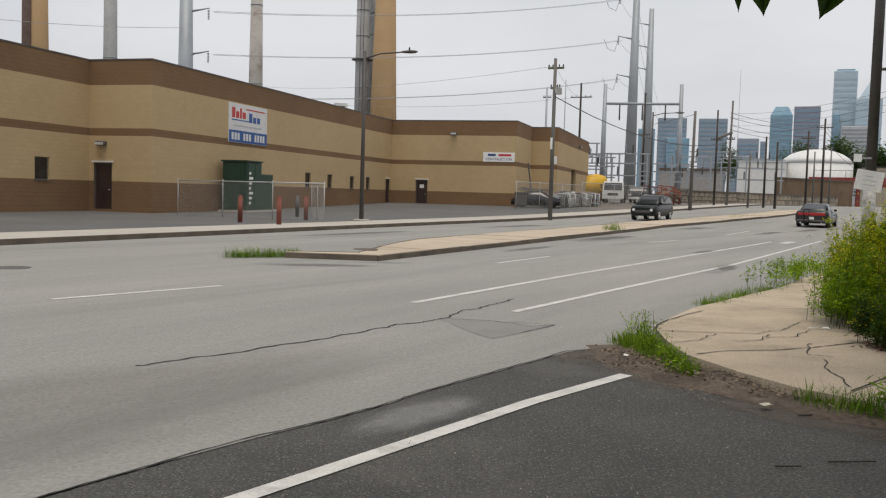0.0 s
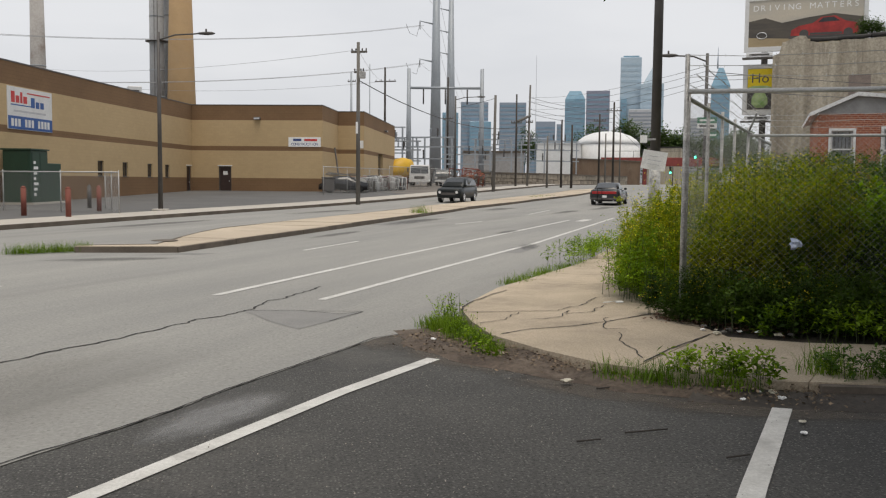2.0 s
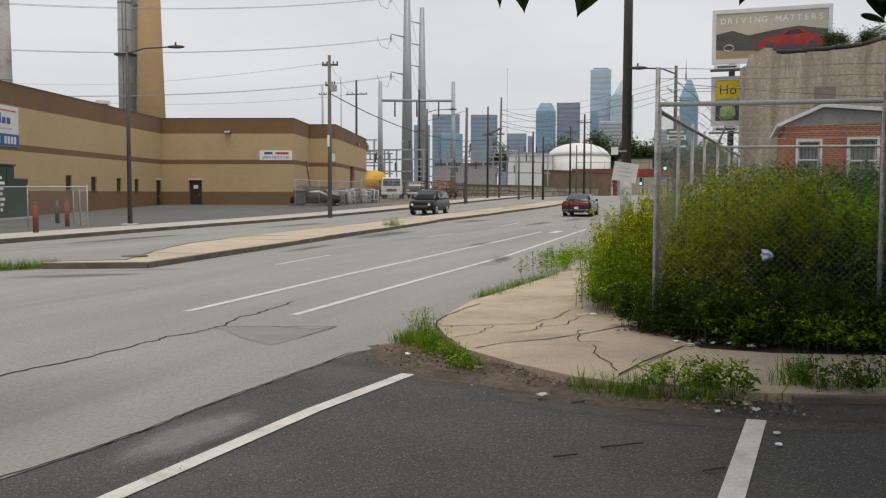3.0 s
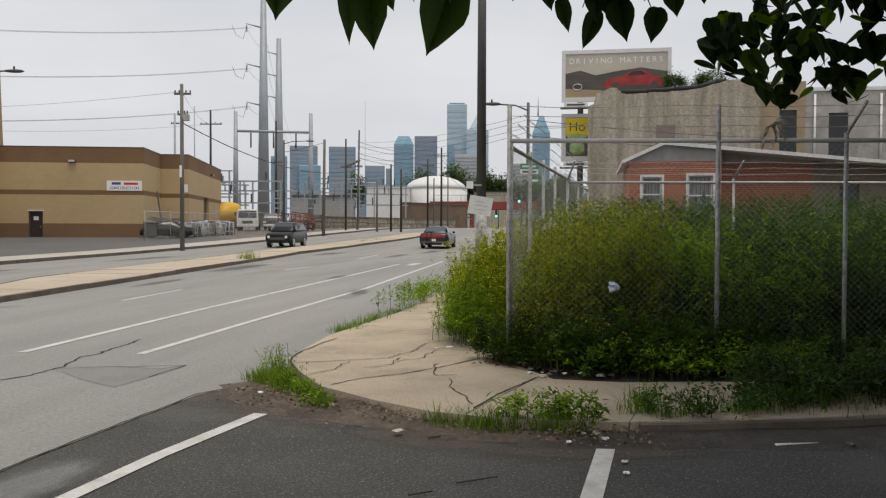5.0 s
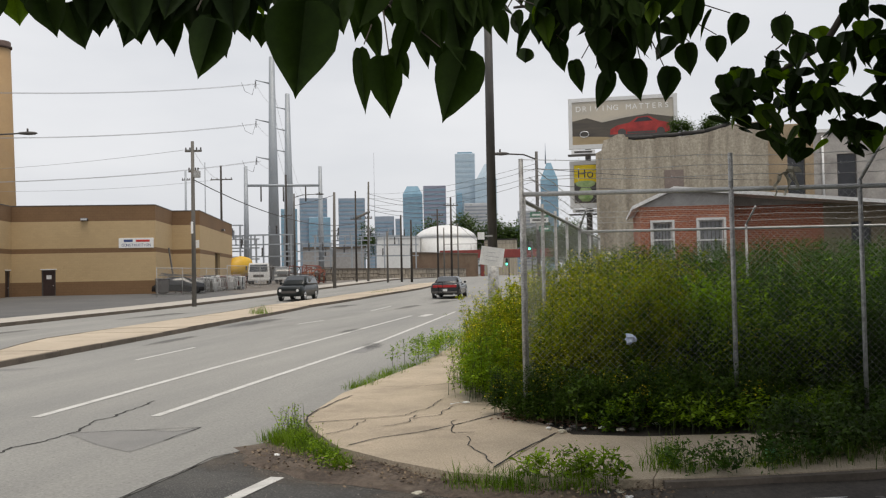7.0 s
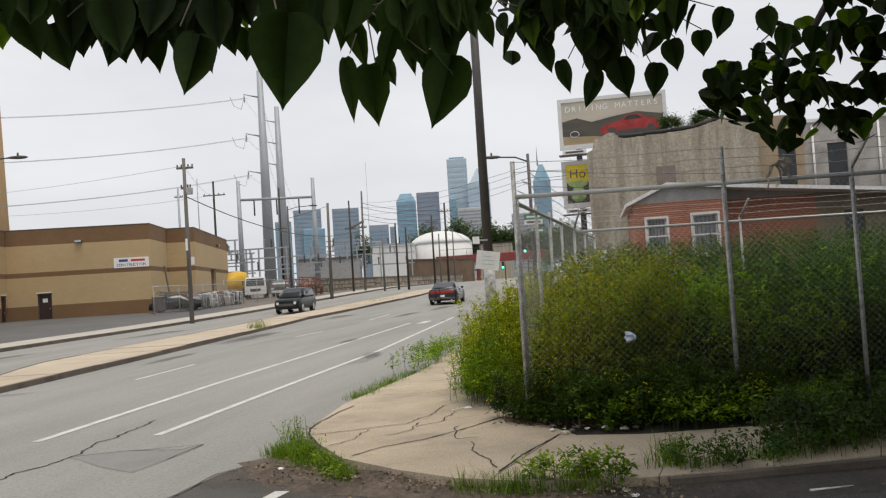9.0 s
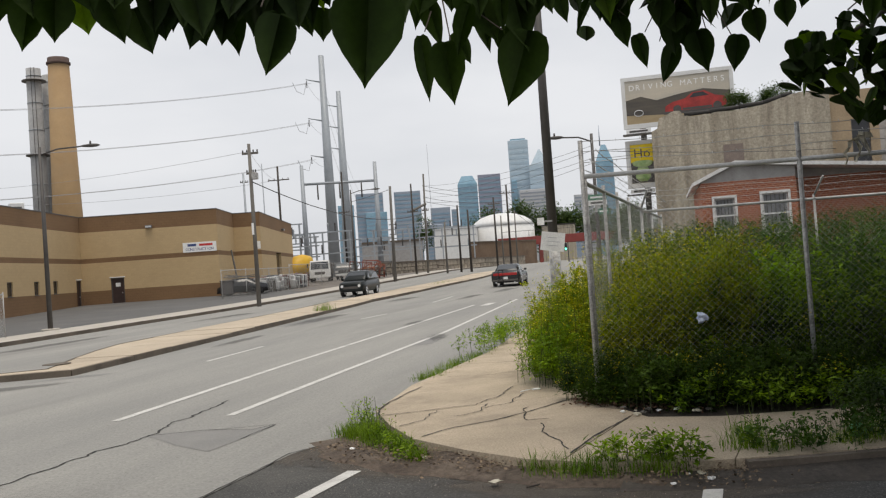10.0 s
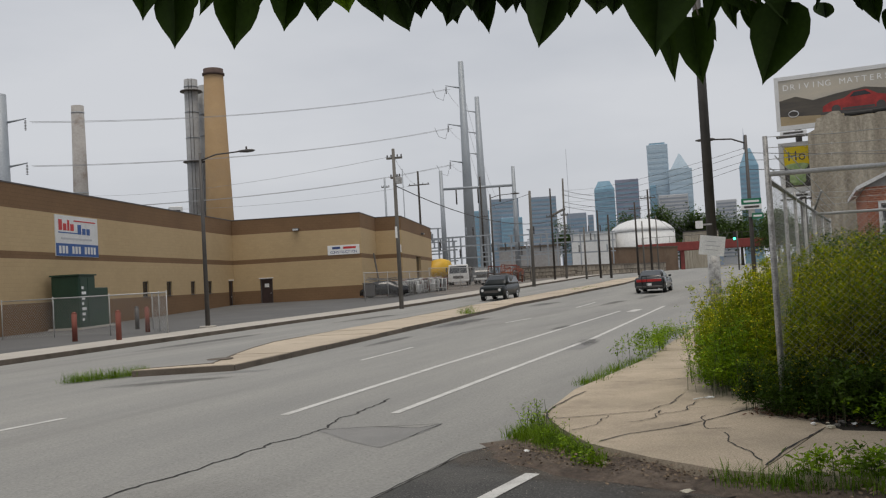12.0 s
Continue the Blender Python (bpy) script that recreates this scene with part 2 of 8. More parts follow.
def film_mat(name, c1, c2, amount, ragged=1.6):
    """A thin film that thins out towards its rim: dust or a pale spot lying on the street."""
    m = mat(name, c1, c2, 3.0, 0.9, 0.0, 60)
    n, l = m.node_tree.nodes, m.node_tree.links
    b = n["Principled BSDF"]
    tc = n.new("ShaderNodeTexCoord")
    gr = n.new("ShaderNodeTexGradient")
    gr.gradient_type = "SPHERICAL"
    l.new(tc.outputs["Object"], gr.inputs[0])
    nz = n.new("ShaderNodeTexNoise")
    nz.inputs["Scale"].default_value = 3.0
    nz.inputs["Detail"].default_value = 8
    nz.inputs["Roughness"].default_value = 0.7
    l.new(tc.outputs["Object"], nz.inputs["Vector"])
    a = n.new("ShaderNodeMath")
    a.operation = "MULTIPLY_ADD"
    l.new(nz.outputs[0], a.inputs[0])
    a.inputs[1].default_value = ragged
    a.inputs[2].default_value = -ragged * 0.5 - 0.1
    s = n.new("ShaderNodeMath")
    s.operation = "ADD"
    l.new(gr.outputs[1], s.inputs[0])
    l.new(a.outputs[0], s.inputs[1])
    # nothing may remain at the rim
    r = n.new("ShaderNodeMath")
    r.operation = "MULTIPLY"
    l.new(s.outputs[0], r.inputs[0])
    e = n.new("ShaderNodeMapRange")
    e.inputs[1].default_value, e.inputs[2].default_value = 0.0, 0.35
    e.inputs[4].default_value = amount * 2
    l.new(gr.outputs[1], e.inputs[0])
    l.new(e.outputs[0], r.inputs[1])
    c = n.new("ShaderNodeClamp")
    c.inputs["Max"].default_value = amount
    l.new(r.outputs[0], c.inputs[0])
    l.new(c.outputs[0], b.inputs["Alpha"])
    return m


M_PALE_SPOT = film_mat("pale_asphalt_spot", (0.26, 0.26, 0.26), (0.34, 0.34, 0.34), 0.5, 0.8)
M_DUST = film_mat("tan_road_dust", (0.1, 0.083, 0.066), (0.17, 0.143, 0.114), 0.5)
M_OIL = film_mat("dark_road_stain", (0.09, 0.087, 0.083), (0.13, 0.126, 0.12), 0.42, 2.2)
M_GRIME = film_mat("brown_road_grime", (0.13, 0.124, 0.112), (0.17, 0.161, 0.145), 0.22, 0.8)
M_GUTTER = mat("silted_gutter_asphalt", (0.04, 0.034, 0.029), (0.085, 0.073, 0.062), 2.0, 0.95, 0.01, 25, stain=(0.12, 0.1, 0.08), stain_scale=1.4, grit=0.4)
# Lot soil with the shade under the weeds put into its colour.
M_SHADE_SOIL = mat("shade_dark_soil", (0.025, 0.02, 0.015), (0.05, 0.04, 0.03), 2.5, 1.0, 0.04, 16)


# ---- building tools ----
def part(name, bm, material, parent, label=""):
    """Links a bmesh as one mesh object under a thing or a part (parent None: a thing of its own)."""
    me = bpy.data.meshes.new(name)
    bm.to_mesh(me)
    bm.free()
    for m in (material if isinstance(material, (list, tuple)) else [material]):
        me.materials.append(m)
    ob = new(name, me)
    if parent:
        ob.parent = parent
    return tagged(ob, label)


def raw(name, verts, faces, material, parent=None, smooth=False):
    me = bpy.data.meshes.new(name)
    me.from_pydata(verts, [], faces)
    me.materials.append(material)
    if smooth:
        me.shade_smooth()
    ob = new(name, me)
    if parent:
        ob.parent = parent
    return ob


def thing(name, m, label, category, group="", kind=""):
    ob = new(name)
    ob.empty_display_size = 0.2
    ob.matrix_world = m
    return tagged(ob, label, category, group, kind)


def box(bm, x0, y0, z0, x1, y1, z1, bev=0.0):
    r = bmesh.ops.create_cube(bm, size=1.0)
    for v in r["verts"]:
        v.co = Vector(((x0 + x1) / 2 + v.co.x * (x1 - x0), (y0 + y1) / 2 + v.co.y * (y1 - y0), (z0 + z1) / 2 + v.co.z * (z1 - z0)))
    if bev:
        es = list({e for v in r["verts"] for e in v.link_edges})
        bmesh.ops.bevel(bm, geom=es, offset=bev, segments=1, affect="EDGES")
    return r["verts"]


def boxm(*a, bev=0.0):
    bm = bmesh.new()
    box(bm, *a, bev=bev)
    return bm


def rod(bm, p, q, r0, r1=None, n=10, caps=True):
    """A straight round bar from p to q, tapering from r0 to r1."""
    p, q = Vector(p), Vector(q)
    r1 = r0 if r1 is None else r1
    ax = (q - p).normalized()
    u = ax.orthogonal().normalized()
    w = ax.cross(u)
    ring = []
    for c, r in ((p, r0), (q, r1)):
        ring.append([bm.verts.new(c + r * (math.cos(2 * math.pi * i / n) * u + math.sin(2 * math.pi * i / n) * w)) for i in range(n)])
    for i in range(n):
        f = bm.faces.new((ring[0][i], ring[0][(i + 1) % n], ring[1][(i + 1) % n], ring[1][i]))
        f.smooth = n > 5
    if caps:
        bm.faces.new(ring[0][::-1])
        bm.faces.new(ring[1])


def rodm(*a, **k):
    bm = bmesh.new()
    rod(bm, *a, **k)
    return bm


def tube(bm, pts, r, n=6):
    """One continuous round bar along a line of points."""
    pts = [Vector(p) for p in pts]
    rings = []
    for i, p in enumerate(pts):
        ax = (pts[min(len(pts) - 1, i + 1)] - pts[max(0, i - 1)]).normalized()
        u = ax.cross(Vector((0.31, 0.17, 0.94))).normalized()
        w = ax.cross(u)
        rings.append([bm.verts.new(p + r * (math.cos(2 * math.pi * k / n) * u + math.sin(2 * math.pi * k / n) * w)) for k in range(n)])
    for a, b in zip(rings, rings[1:]):
        for k in range(n):
            bm.faces.new((a[k], a[(k + 1) % n], b[(k + 1) % n], b[k])).smooth = n > 5
    bm.faces.new(rings[0][::-1])
    bm.faces.new(rings[-1])


def prism(bm, pts, z0, z1):
    """A slab on a plan outline; z0 and z1 are heights or functions of (x, y)."""
    f0 = z0 if callable(z0) else (lambda x, y: z0)
    f1 = z1 if callable(z1) else (lambda x, y: z1)
    lo = [bm.verts.new((x, y, f0(x, y))) for x, y in pts]
    hi = [bm.verts.new((x, y, f1(x, y))) for x, y in pts]
    k = len(pts)
    bm.faces.new(hi)
    bm.faces.new(lo[::-1])
    for i in range(k):
        bm.faces.new((lo[i], lo[(i + 1) % k], hi[(i + 1) % k], hi[i]))
    bmesh.ops.recalc_face_normals(bm, faces=bm.faces[:])


def lathe(bm, prof, n=24, cx=0.0, cy=0.0):
    rings = [[bm.verts.new((cx + r * math.cos(2 * math.pi * i / n), cy + r * math.sin(2 * math.pi * i / n), z)) for i in range(n)] for r, z in prof]
    for a, b in zip(rings, rings[1:]):
        for i in range(n):
            f = bm.faces.new((a[i], a[(i + 1) % n], b[(i + 1) % n], b[i]))
            f.smooth = True
    bm.faces.new(rings[-1])
    bm.faces.new(rings[0][::-1])


def gz(y):
    """The street lies level near the corner and climbs a little further on."""
    s = min(1.0, max(0.0, (y - 42) / 75))
    return 1.15 * s * s * (3 - 2 * s)


def along(pts, y):
    for (x0, y0), (x1, y1) in zip(pts, pts[1:]):
        if y <= y1 or (x1, y1) == pts[-1]:
            return x0 + (x1 - x0) * (y - y0) / (y1 - y0)


def ribbon(name, pts, width, z, material, label, category, jag=0.0, seed=1, kind="structure"):
    """A flat strip on the ground along a line in plan, with jagged edges if asked."""
    rnd = random.Random(seed)
    fine = []
    for (x0, y0), (x1, y1) in zip(pts, pts[1:]):
        k = max(1, int(math.hypot(x1 - x0, y1 - y0) / (0.07 if jag else 2.0)))
        fine += [(x0 + (x1 - x0) * i / k, y0 + (y1 - y0) * i / k) for i in range(k)]
    fine.append(pts[-1])
    vs, fs = [], []
    wob = 0.0
    for i, (x, y) in enumerate(fine):
        a, b = fine[max(0, i - 1)], fine[min(len(fine) - 1, i + 1)]
        dx, dy = b[0] - a[0], b[1] - a[1]
        L = math.hypot(dx, dy) or 1
        wob = wob * 0.7 + rnd.uniform(-jag, jag)
        w = width * (1 if not jag else rnd.uniform(0.5, 1.2)) / 2
        for s in (-1, 1):
            px, py = x - dy / L * (wob + s * w), y + dx / L * (wob + s * w)
            vs.append((px, py, gz(py) + z))
        if i:
            fs.append((2 * i - 2, 2 * i - 1, 2 * i + 1, 2 * i))
    ob = raw(name, vs, fs, material)
    return tagged(ob, label, category, "", kind)


def facing(dx, dy):
    """Degrees about z that turn +x to the way (dx, dy)."""
    return math.degrees(math.atan2(dy, dx))


# ---- ground, street, pavements ----
FAR_KERB = [(-44, -52), (-11.0, 21.6), (-0.7, 44.7), (5.8, 56.3), (12.0, 67.0), (19, 79), (27.3, 92.8), (58.2, 148.9), (175, 350)]
NEAR_KERB = [(-40, -52.6), (-1.39, 5.34), (-0.9, 5.95), (-0.59, 6.38), (-0.24, 6.99), (0.2, 7.64), (0.75, 8.45), (1.14, 9.04), (1.4, 9.22), (1.7, 9.5), (2.3, 10.35), (3.24, 12.2), (5.58, 15.5), (9.6, 22.4), (18.6, 38), (40, 78), (83, 150), (205, 350)]
MED_NEAR = [(-3.9, 20.35), (-1.75, 20.15), (-0.6, 22.7), (2.1, 28.7), (5.87, 37.1), (11.2, 49), (19.3, 62.5), (26.8, 74), (33.5, 86), (37.0, 92.5)]


def sheet(name, left, right, ys, z, material, label, category, nx=8):
    vs, fs = [], []
    for j, y in enumerate(ys):
        a, b = left(y), right(y)
        for i in range(nx + 1):
            vs.append((a + (b - a) * i / nx, y, gz(y) + z))
            if i and j:
                k = j * (nx + 1) + i
                fs.append((k - nx - 2, k - nx - 1, k, k - 1))
    return tagged(raw(name, vs, fs, material), label, category, "", "structure")


sheet("ground", lambda y: -4500, lambda y: 4500, [-4000, -1000, -200, -50] + [2.0 * i for i in range(22, 62)] + [130, 200, 400, 1000, 2000, 4600], -0.05, M_EARTH,
      "flat dusty open ground reaching to the horizon", "ground", 60)
sheet("cross_street", lambda y: -30 - 0.2 * y, lambda y: 60, [-40, -20, -10, 0, 4, 8, 12], 0.0, M_DARK, "dark patched asphalt of the side street at the corner", "road", 20)
road_ys = [-50, -30, -15, -8, -4] + [0.5 * i for i in range(60)] + [30 + 2.0 * i for i in range(61)] + [170, 200, 260, 349]
sheet("road", lambda y: along(FAR_KERB, y), lambda y: along(NEAR_KERB, y) + 0.02, road_ys, 0.006, M_ROAD, "wide worn light grey asphalt avenue", "road", 10)


def offset_line(pts, d):
    out = []
    for i, (x, y) in enumerate(pts):
        a, b = pts[max(0, i - 1)], pts[min(len(pts) - 1, i + 1)]
        dx, dy = b[0] - a[0], b[1] - a[1]
        L = math.hypot(dx, dy)
        out.append((x - dy / L * d, y + dx / L * d))
    return out


def dense(pts, step=3.0):
    out = []
    for (x0, y0), (x1, y1) in zip(pts, pts[1:]):
        k = max(1, int(math.hypot(x1 - x0, y1 - y0) / step))
        out += [(x0 + (x1 - x0) * i / k, y0 + (y1 - y0) * i / k) for i in range(k)]
    return out + [pts[-1]]


def strip_slab(name, line, d0, d1, h0, h1, material, label, category, parent=None):
    """A raised strip between two offsets of a line, with its top at h1 above the street."""
    a, b = offset_line(line, d0), offset_line(line, d1)
    vs, fs = [], []
    for (x0, y0), (x1, y1) in zip(a, b):
        vs += [(x0, y0, gz(y0) + h0), (x0, y0, gz(y0) + h1), (x1, y1, gz(y1) + h1), (x1, y1, gz(y1) + h0)]
    for i in range(len(a) - 1):
        for k in range(3):
            fs.append((4 * i + k, 4 * i + k + 1, 4 * i + k + 5, 4 * i + k + 4))
    n = len(vs)
    fs += [(0, 1, 2, 3), (n - 1, n - 2, n - 3, n - 4)]
    ob = raw(name, vs, fs, material, parent)
    if category:
        tagged(ob, label, category, "", "structure")
    return ob


# far side: kerb, pavement, parking lot
fk = dense([p for p in FAR_KERB if p[1] < 160])
strip_slab("kerb_far", fk, 0.0, 0.18, -0.1, 0.15, M_KERB, "worn concrete kerb along the far pavement", "kerb")
strip_slab("pavement_far", fk, 0.18, 2.6, -0.1, 0.146, M_WALKF, "pale concrete pavement in front of the warehouse lot", "pavement")
lot_edge = offset_line(fk, 2.6)
vs, fs = [], []
for i, (x, y) in enumerate(p for p in lot_edge if p[1] < 78):
    vs += [(x, y, gz(y) + 0.13), (x - 17, y + 4.7, gz(y) + 0.13), (x - 75, y + 20, 0.12)]
    if i:
        fs += [(3 * i - 3, 3 * i, 3 * i + 1, 3 * i - 2), (3 * i - 2, 3 * i + 1, 3 * i + 2, 3 * i - 1)]
tagged(raw("parking_lot", vs, fs, M_LOT), "grey asphalt parking lot before the warehouse", "parking lot", "", "structure")
vs, fs = [], []
for i, (x, y) in enumerate(p for p in lot_edge if 69 < p[1] < 150):
    vs += [(x, y, gz(y) + 0.14), (x - 16, y + 45, gz(y + 45) + 0.1)]
    if i:
        fs.append((2 * i - 2, 2 * i, 2 * i + 1, 2 * i - 1))
tagged(raw("yard_ground", vs, fs, M_GRAVEL), "gravel storage yard behind the pavement", "ground", "", "structure")

# median island with kerb all round
med = thing("median_island", pose(0, 0, 0), "long tan concrete traffic island with crumbling kerb", "traffic island", "", "structure")
m_in = dense(MED_NEAR, 2.0)
width = [min(2.6, 0.35 + 0.6 * i) for i in range(len(m_in))]
far_side = []
for i, (x, y) in enumerate(m_in):
    a, b = m_in[max(0, i - 1)], m_in[min(len(m_in) - 1, i + 1)]
    dx, dy = b[0] - a[0], b[1] - a[1]
    L = math.hypot(dx, dy)
    w = width[i] * min(1.0, (len(m_in) - i) / 6)
    far_side.append((x - dy / L * w, y + dx / L * w))
rnd = random.Random(4)
for i in range(len(m_in) - 1):
    def lerp(p, q, t):
        return (p[0] + (q[0] - p[0]) * t, p[1] + (q[1] - p[1]) * t)
    g = 0.006
    a, b, c, d = m_in[i], m_in[i + 1], far_side[i + 1], far_side[i]
    wd = max(0.3, math.hypot(a[0] - d[0], a[1] - d[1]))
    k = min(0.2, 0.05 / wd)
    a2, b2, c2, d2 = lerp(a, d, k), lerp(b, c, k), lerp(b, c, 1 - k), lerp(a, d, 1 - k)
    sag = rnd.uniform(-0.025, 0.012)
    for nm, q, h, mt in (("kerb_stone", (a, b, b2, a2), 0.145 + sag, M_KERB), ("slab", (a2, b2, c2, d2), 0.15 + sag * 0.5, M_MED), ("kerb_stone", (d2, c2, c, d), 0.15, M_KERB)):
        q = [lerp(q[0], q[1], g), lerp(q[1], q[0], g), lerp(q[2], q[3], g), lerp(q[3], q[2], g)]
        bm = bmesh.new()
        prism(bm, q, lambda x, y: gz(y) - 0.05, lambda x, y, h=h: gz(y) + h)
        part(nm, bm, mt, med)

# near side: corner pavement of broken slabs, dirt verge, lot soil
WALK_OUT = [(2.2, 9.3), (2.3, 10.35), (3.24, 12.2), (5.58, 15.5), (9.6, 22.4), (12.4, 21.0), (8.3, 14.8), (6.3, 11.7), (4.55, 9.6), (4.45, 8.0), (5.0, 7.6), (6.0, 7.25),
            (8.5, 7.0), (13, 6.2), (12.8, 4.55), (9, 5.1), (5.7, 5.62), (4.6, 5.88), (3.8, 6.12), (3.2, 6.5), (2.75, 6.95), (2.45, 7.6), (2.2, 8.4)]
walk_near = thing("pavement_near", pose(0, 0, 0), "cracked tan concrete pavement slabs round the street corner", "pavement", "", "structure")
bm = bmesh.new()
bm.faces.new([bm.verts.new((x, y, 0)) for x, y in WALK_OUT])
CUTS = [((2.0, 9.91), (3.6, 9.89)), ((2.0, 8.3), (4.8, 9.8)), ((3.0, 6.8), (4.6, 8.4)), ((3.0, 11.8), (5.2, 10.4)), ((4.4, 14.2), (7.2, 12.6)), ((6.2, 16.8), (9.6, 14.9)), ((8, 20), (11, 18)),
        ((4.4, 6.45), (5.6, 7.8)), ((6.9, 5.2), (7.1, 7.6)), ((8.6, 5.0), (8.7, 7.4)), ((10.4, 4.7), (10.6, 7.0))]
for (x0, y0), (x1, y1) in CUTS:
    near = [f for f in bm.faces if min((f.calc_center_median().xy - Vector((x0 + (x1 - x0) * t, y0 + (y1 - y0) * t))).length for t in (0, 0.5, 1)) < 3.2]
    geom = list({e for f in near for e in f.edges} | {v for f in near for v in f.verts} | set(near))
    bmesh.ops.bisect_plane(bm, geom=geom, plane_co=(x0, y0, 0), plane_no=(y1 - y0, x0 - x1, 0))
rnd = random.Random(8)
for f in bm.faces[:]:
    c = f.calc_center_median()
    pts = []
    for v in f.verts:
        d = v.co - c
        d *= max(0.0, 1 - 0.007 / max(0.05, d.length))
        pts.append((c.x + d.x, c.y + d.y))
    tx, ty, h = 0.0, 0.0, 0.12 + rnd.uniform(-0.003, 0.003)
    b2 = bmesh.new()
    prism(b2, pts, 0.0, lambda x, y: h + tx * (x - c.x) + ty * (y - c.y))
    part("slab", b2, M_WALK, walk_near)
bm.free()
strip_slab("kerb_near", dense([(12.8, 4.5), (9, 5.05), (5.7, 5.57), (4.6, 5.83), (4.1, 5.98)]), -0.1, 0.03, -0.05, 0.11, M_KERB, "chipped dirty concrete kerb at the corner", "kerb")
strip_slab("pavement_beyond", dense([(9.5, 22.6), (18.6, 38), (40, 78), (83, 150)]), -2.6, 0.0, -0.05, 0.12, M_WALKF, "concrete pavement running on along the avenue", "pavement")


def blob(name, outline, z, hump, material, label, category, seed):
    """Uneven low mound of loose soil on a plan outline."""
    cx = sum(p[0] for p in outline) / len(outline)
    cy = sum(p[1] for p in outline) / len(outline)
    o = dense(outline + [outline[0]], 0.25)[:-1]
    rnd = random.Random(seed)
    o = [(x + rnd.uniform(-0.05, 0.05), y + rnd.uniform(-0.05, 0.05)) for x, y in o]
    vs, fs, k = [], [], len(o)
    rings = (1.0, 0.93, 0.8, 0.6, 0.35, 0.1)
    for j, s in enumerate(rings):
        for x, y in o:
            px, py = cx + (x - cx) * s, cy + (y - cy) * s
            hz = 0 if j == 0 else hump * (min(1, j / 2.5)) * (0.55 + 0.9 * noise.noise(Vector((px * 2.2, py * 2.2, seed))))
            vs.append((px, py, z + max(0.0 if j == 0 else 0.006, hz)))
    for j in range(len(rings) - 1):
        for i in range(k):
            fs.append((j * k + i, j * k + (i + 1) % k, (j + 1) * k + (i + 1) % k, (j + 1) * k + i))
    fs.append(tuple((len(rings) - 1) * k + i for i in range(k)))
    return tagged(raw(name, vs, fs, material, None, True), label, category, "", "structure")


blob("dirt_verge", [(1.4, 9.5), (1.4, 8.7), (1.65, 7.8), (2.2, 7.1), (2.7, 6.5), (3.4, 5.9), (4.2, 5.65), (4.4, 6.15), (3.65, 6.75), (2.95, 7.5), (2.6, 8.4), (2.4, 9.7), (1.9, 9.75)], 0.003, 0.088,
     M_SOIL, "brown dirt and debris washed against the corner", "dirt", 3)
gl = dense([(12.8, 4.5), (9, 5.05), (5.7, 5.57), (4.6, 5.83), (3.9, 6.05), (3.3, 6.4)], 0.3)
g0, g1, g2 = offset_line(gl, 0.025), offset_line(gl, 0.22), offset_line(gl, 0.45)
rnd = random.Random(6)
vs, fs = [], []
for i, (a, b, c) in enumerate(zip(g0, g1, g2)):
    e = rnd.uniform(-0.1, 0.12)
    vs += [(*a, 0.06 + rnd.uniform(-0.008, 0.008)), (*b, 0.035 + rnd.uniform(-0.008, 0.008)), (c[0], c[1] + e, 0.001)]
    if i:
        fs += [(3 * i - 3, 3 * i - 2, 3 * i + 1, 3 * i), (3 * i - 2, 3 * i - 1, 3 * i + 2, 3 * i + 1)]
tagged(raw("gutter_silt", vs, fs, M_GUTTER, None, True), "dark silt filling the gutter against the kerb", "dirt", "", "structure")
vs = [(4.45, 9.7), (4.4, 7.9), (5.0, 7.55), (6.0, 7.2), (9, 6.95), (60, 0), (75, 40), (45, 60), (22, 38), (12.3, 21.5), (8.2, 14.9)]
bm = bmesh.new()
prism(bm, vs, -0.05, 0.105)
tagged(part("lot_soil", bm, M_SHADE_SOIL, None), "bare soil of the overgrown vacant lot", "ground", "", "structure")

# painted lines
line_label = "worn white painted line on the asphalt"
for nm, pts, w in (("lane_line", [(-0.6, 12.7), (2.4, 18.2), (12.5, 35.9)], 0.13), ("edge_line", [(0.8, 12.05), (3.1, 16.0), (6.95, 22.5)], 0.12), ("edge_line", [(6.95, 22.5), (15.4, 38.2)], 0.12),
                   ("lane_dash", [(-5.42, 11.88), (-3.72, 14.15)], 0.12), ("lane_dash", [(0.95, 20.6), (2.46, 23.5)], 0.1), ("lane_dash", [(6.98, 32.6), (8.5, 34.8)], 0.1),
                   ("lane_dash", [(12.7, 42.4), (15.4, 47.6)], 0.1), ("lane_dash", [(-8.6, 6.6), (-7.1, 9.0)], 0.12), ("arrow_mark", [(12.6, 34.9), (13.6, 36.6)], 0.35),
                   ("crossing_line", [(-6.05, -2.52), (-0.73, 4.86), (0.6, 6.75), (1.54, 7.92)], 0.13), ("crossing_line", [(0.62, 1.5), (2.58, 4.29), (3.7, 5.83)], 0.135)):
    ribbon(nm, pts, w, 0.011 if "crossing" not in nm else 0.007, M_PAINT, line_label, "road marking")

# cracks and patches
ck = "jagged dark crack in the asphalt"
ribbon("crack", [(-2.75, 7.6), (-2.1, 8.4), (-1.4, 9.29), (-1.13, 9.68), (-0.78, 10.3), (-0.72, 10.55), (-0.25, 11.06), (-0.02, 11.5), (0.09, 11.93), (0.48, 12.69), (0.88, 13.56)], 0.034, 0.0105, M_CRACK, ck, "crack", 0.034, 2)
ribbon("crack", [(-5.2, -0.6), (-1.39, 5.34), (-0.9, 5.95), (-0.59, 6.38), (-0.24, 6.99), (0.2, 7.64), (0.75, 8.45), (1.14, 9.04), (1.4, 9.22), (1.61, 9.27)], 0.016, 0.0105, M_CRACK, "tar seam between the avenue and the side street", "crack", 0.008, 3)
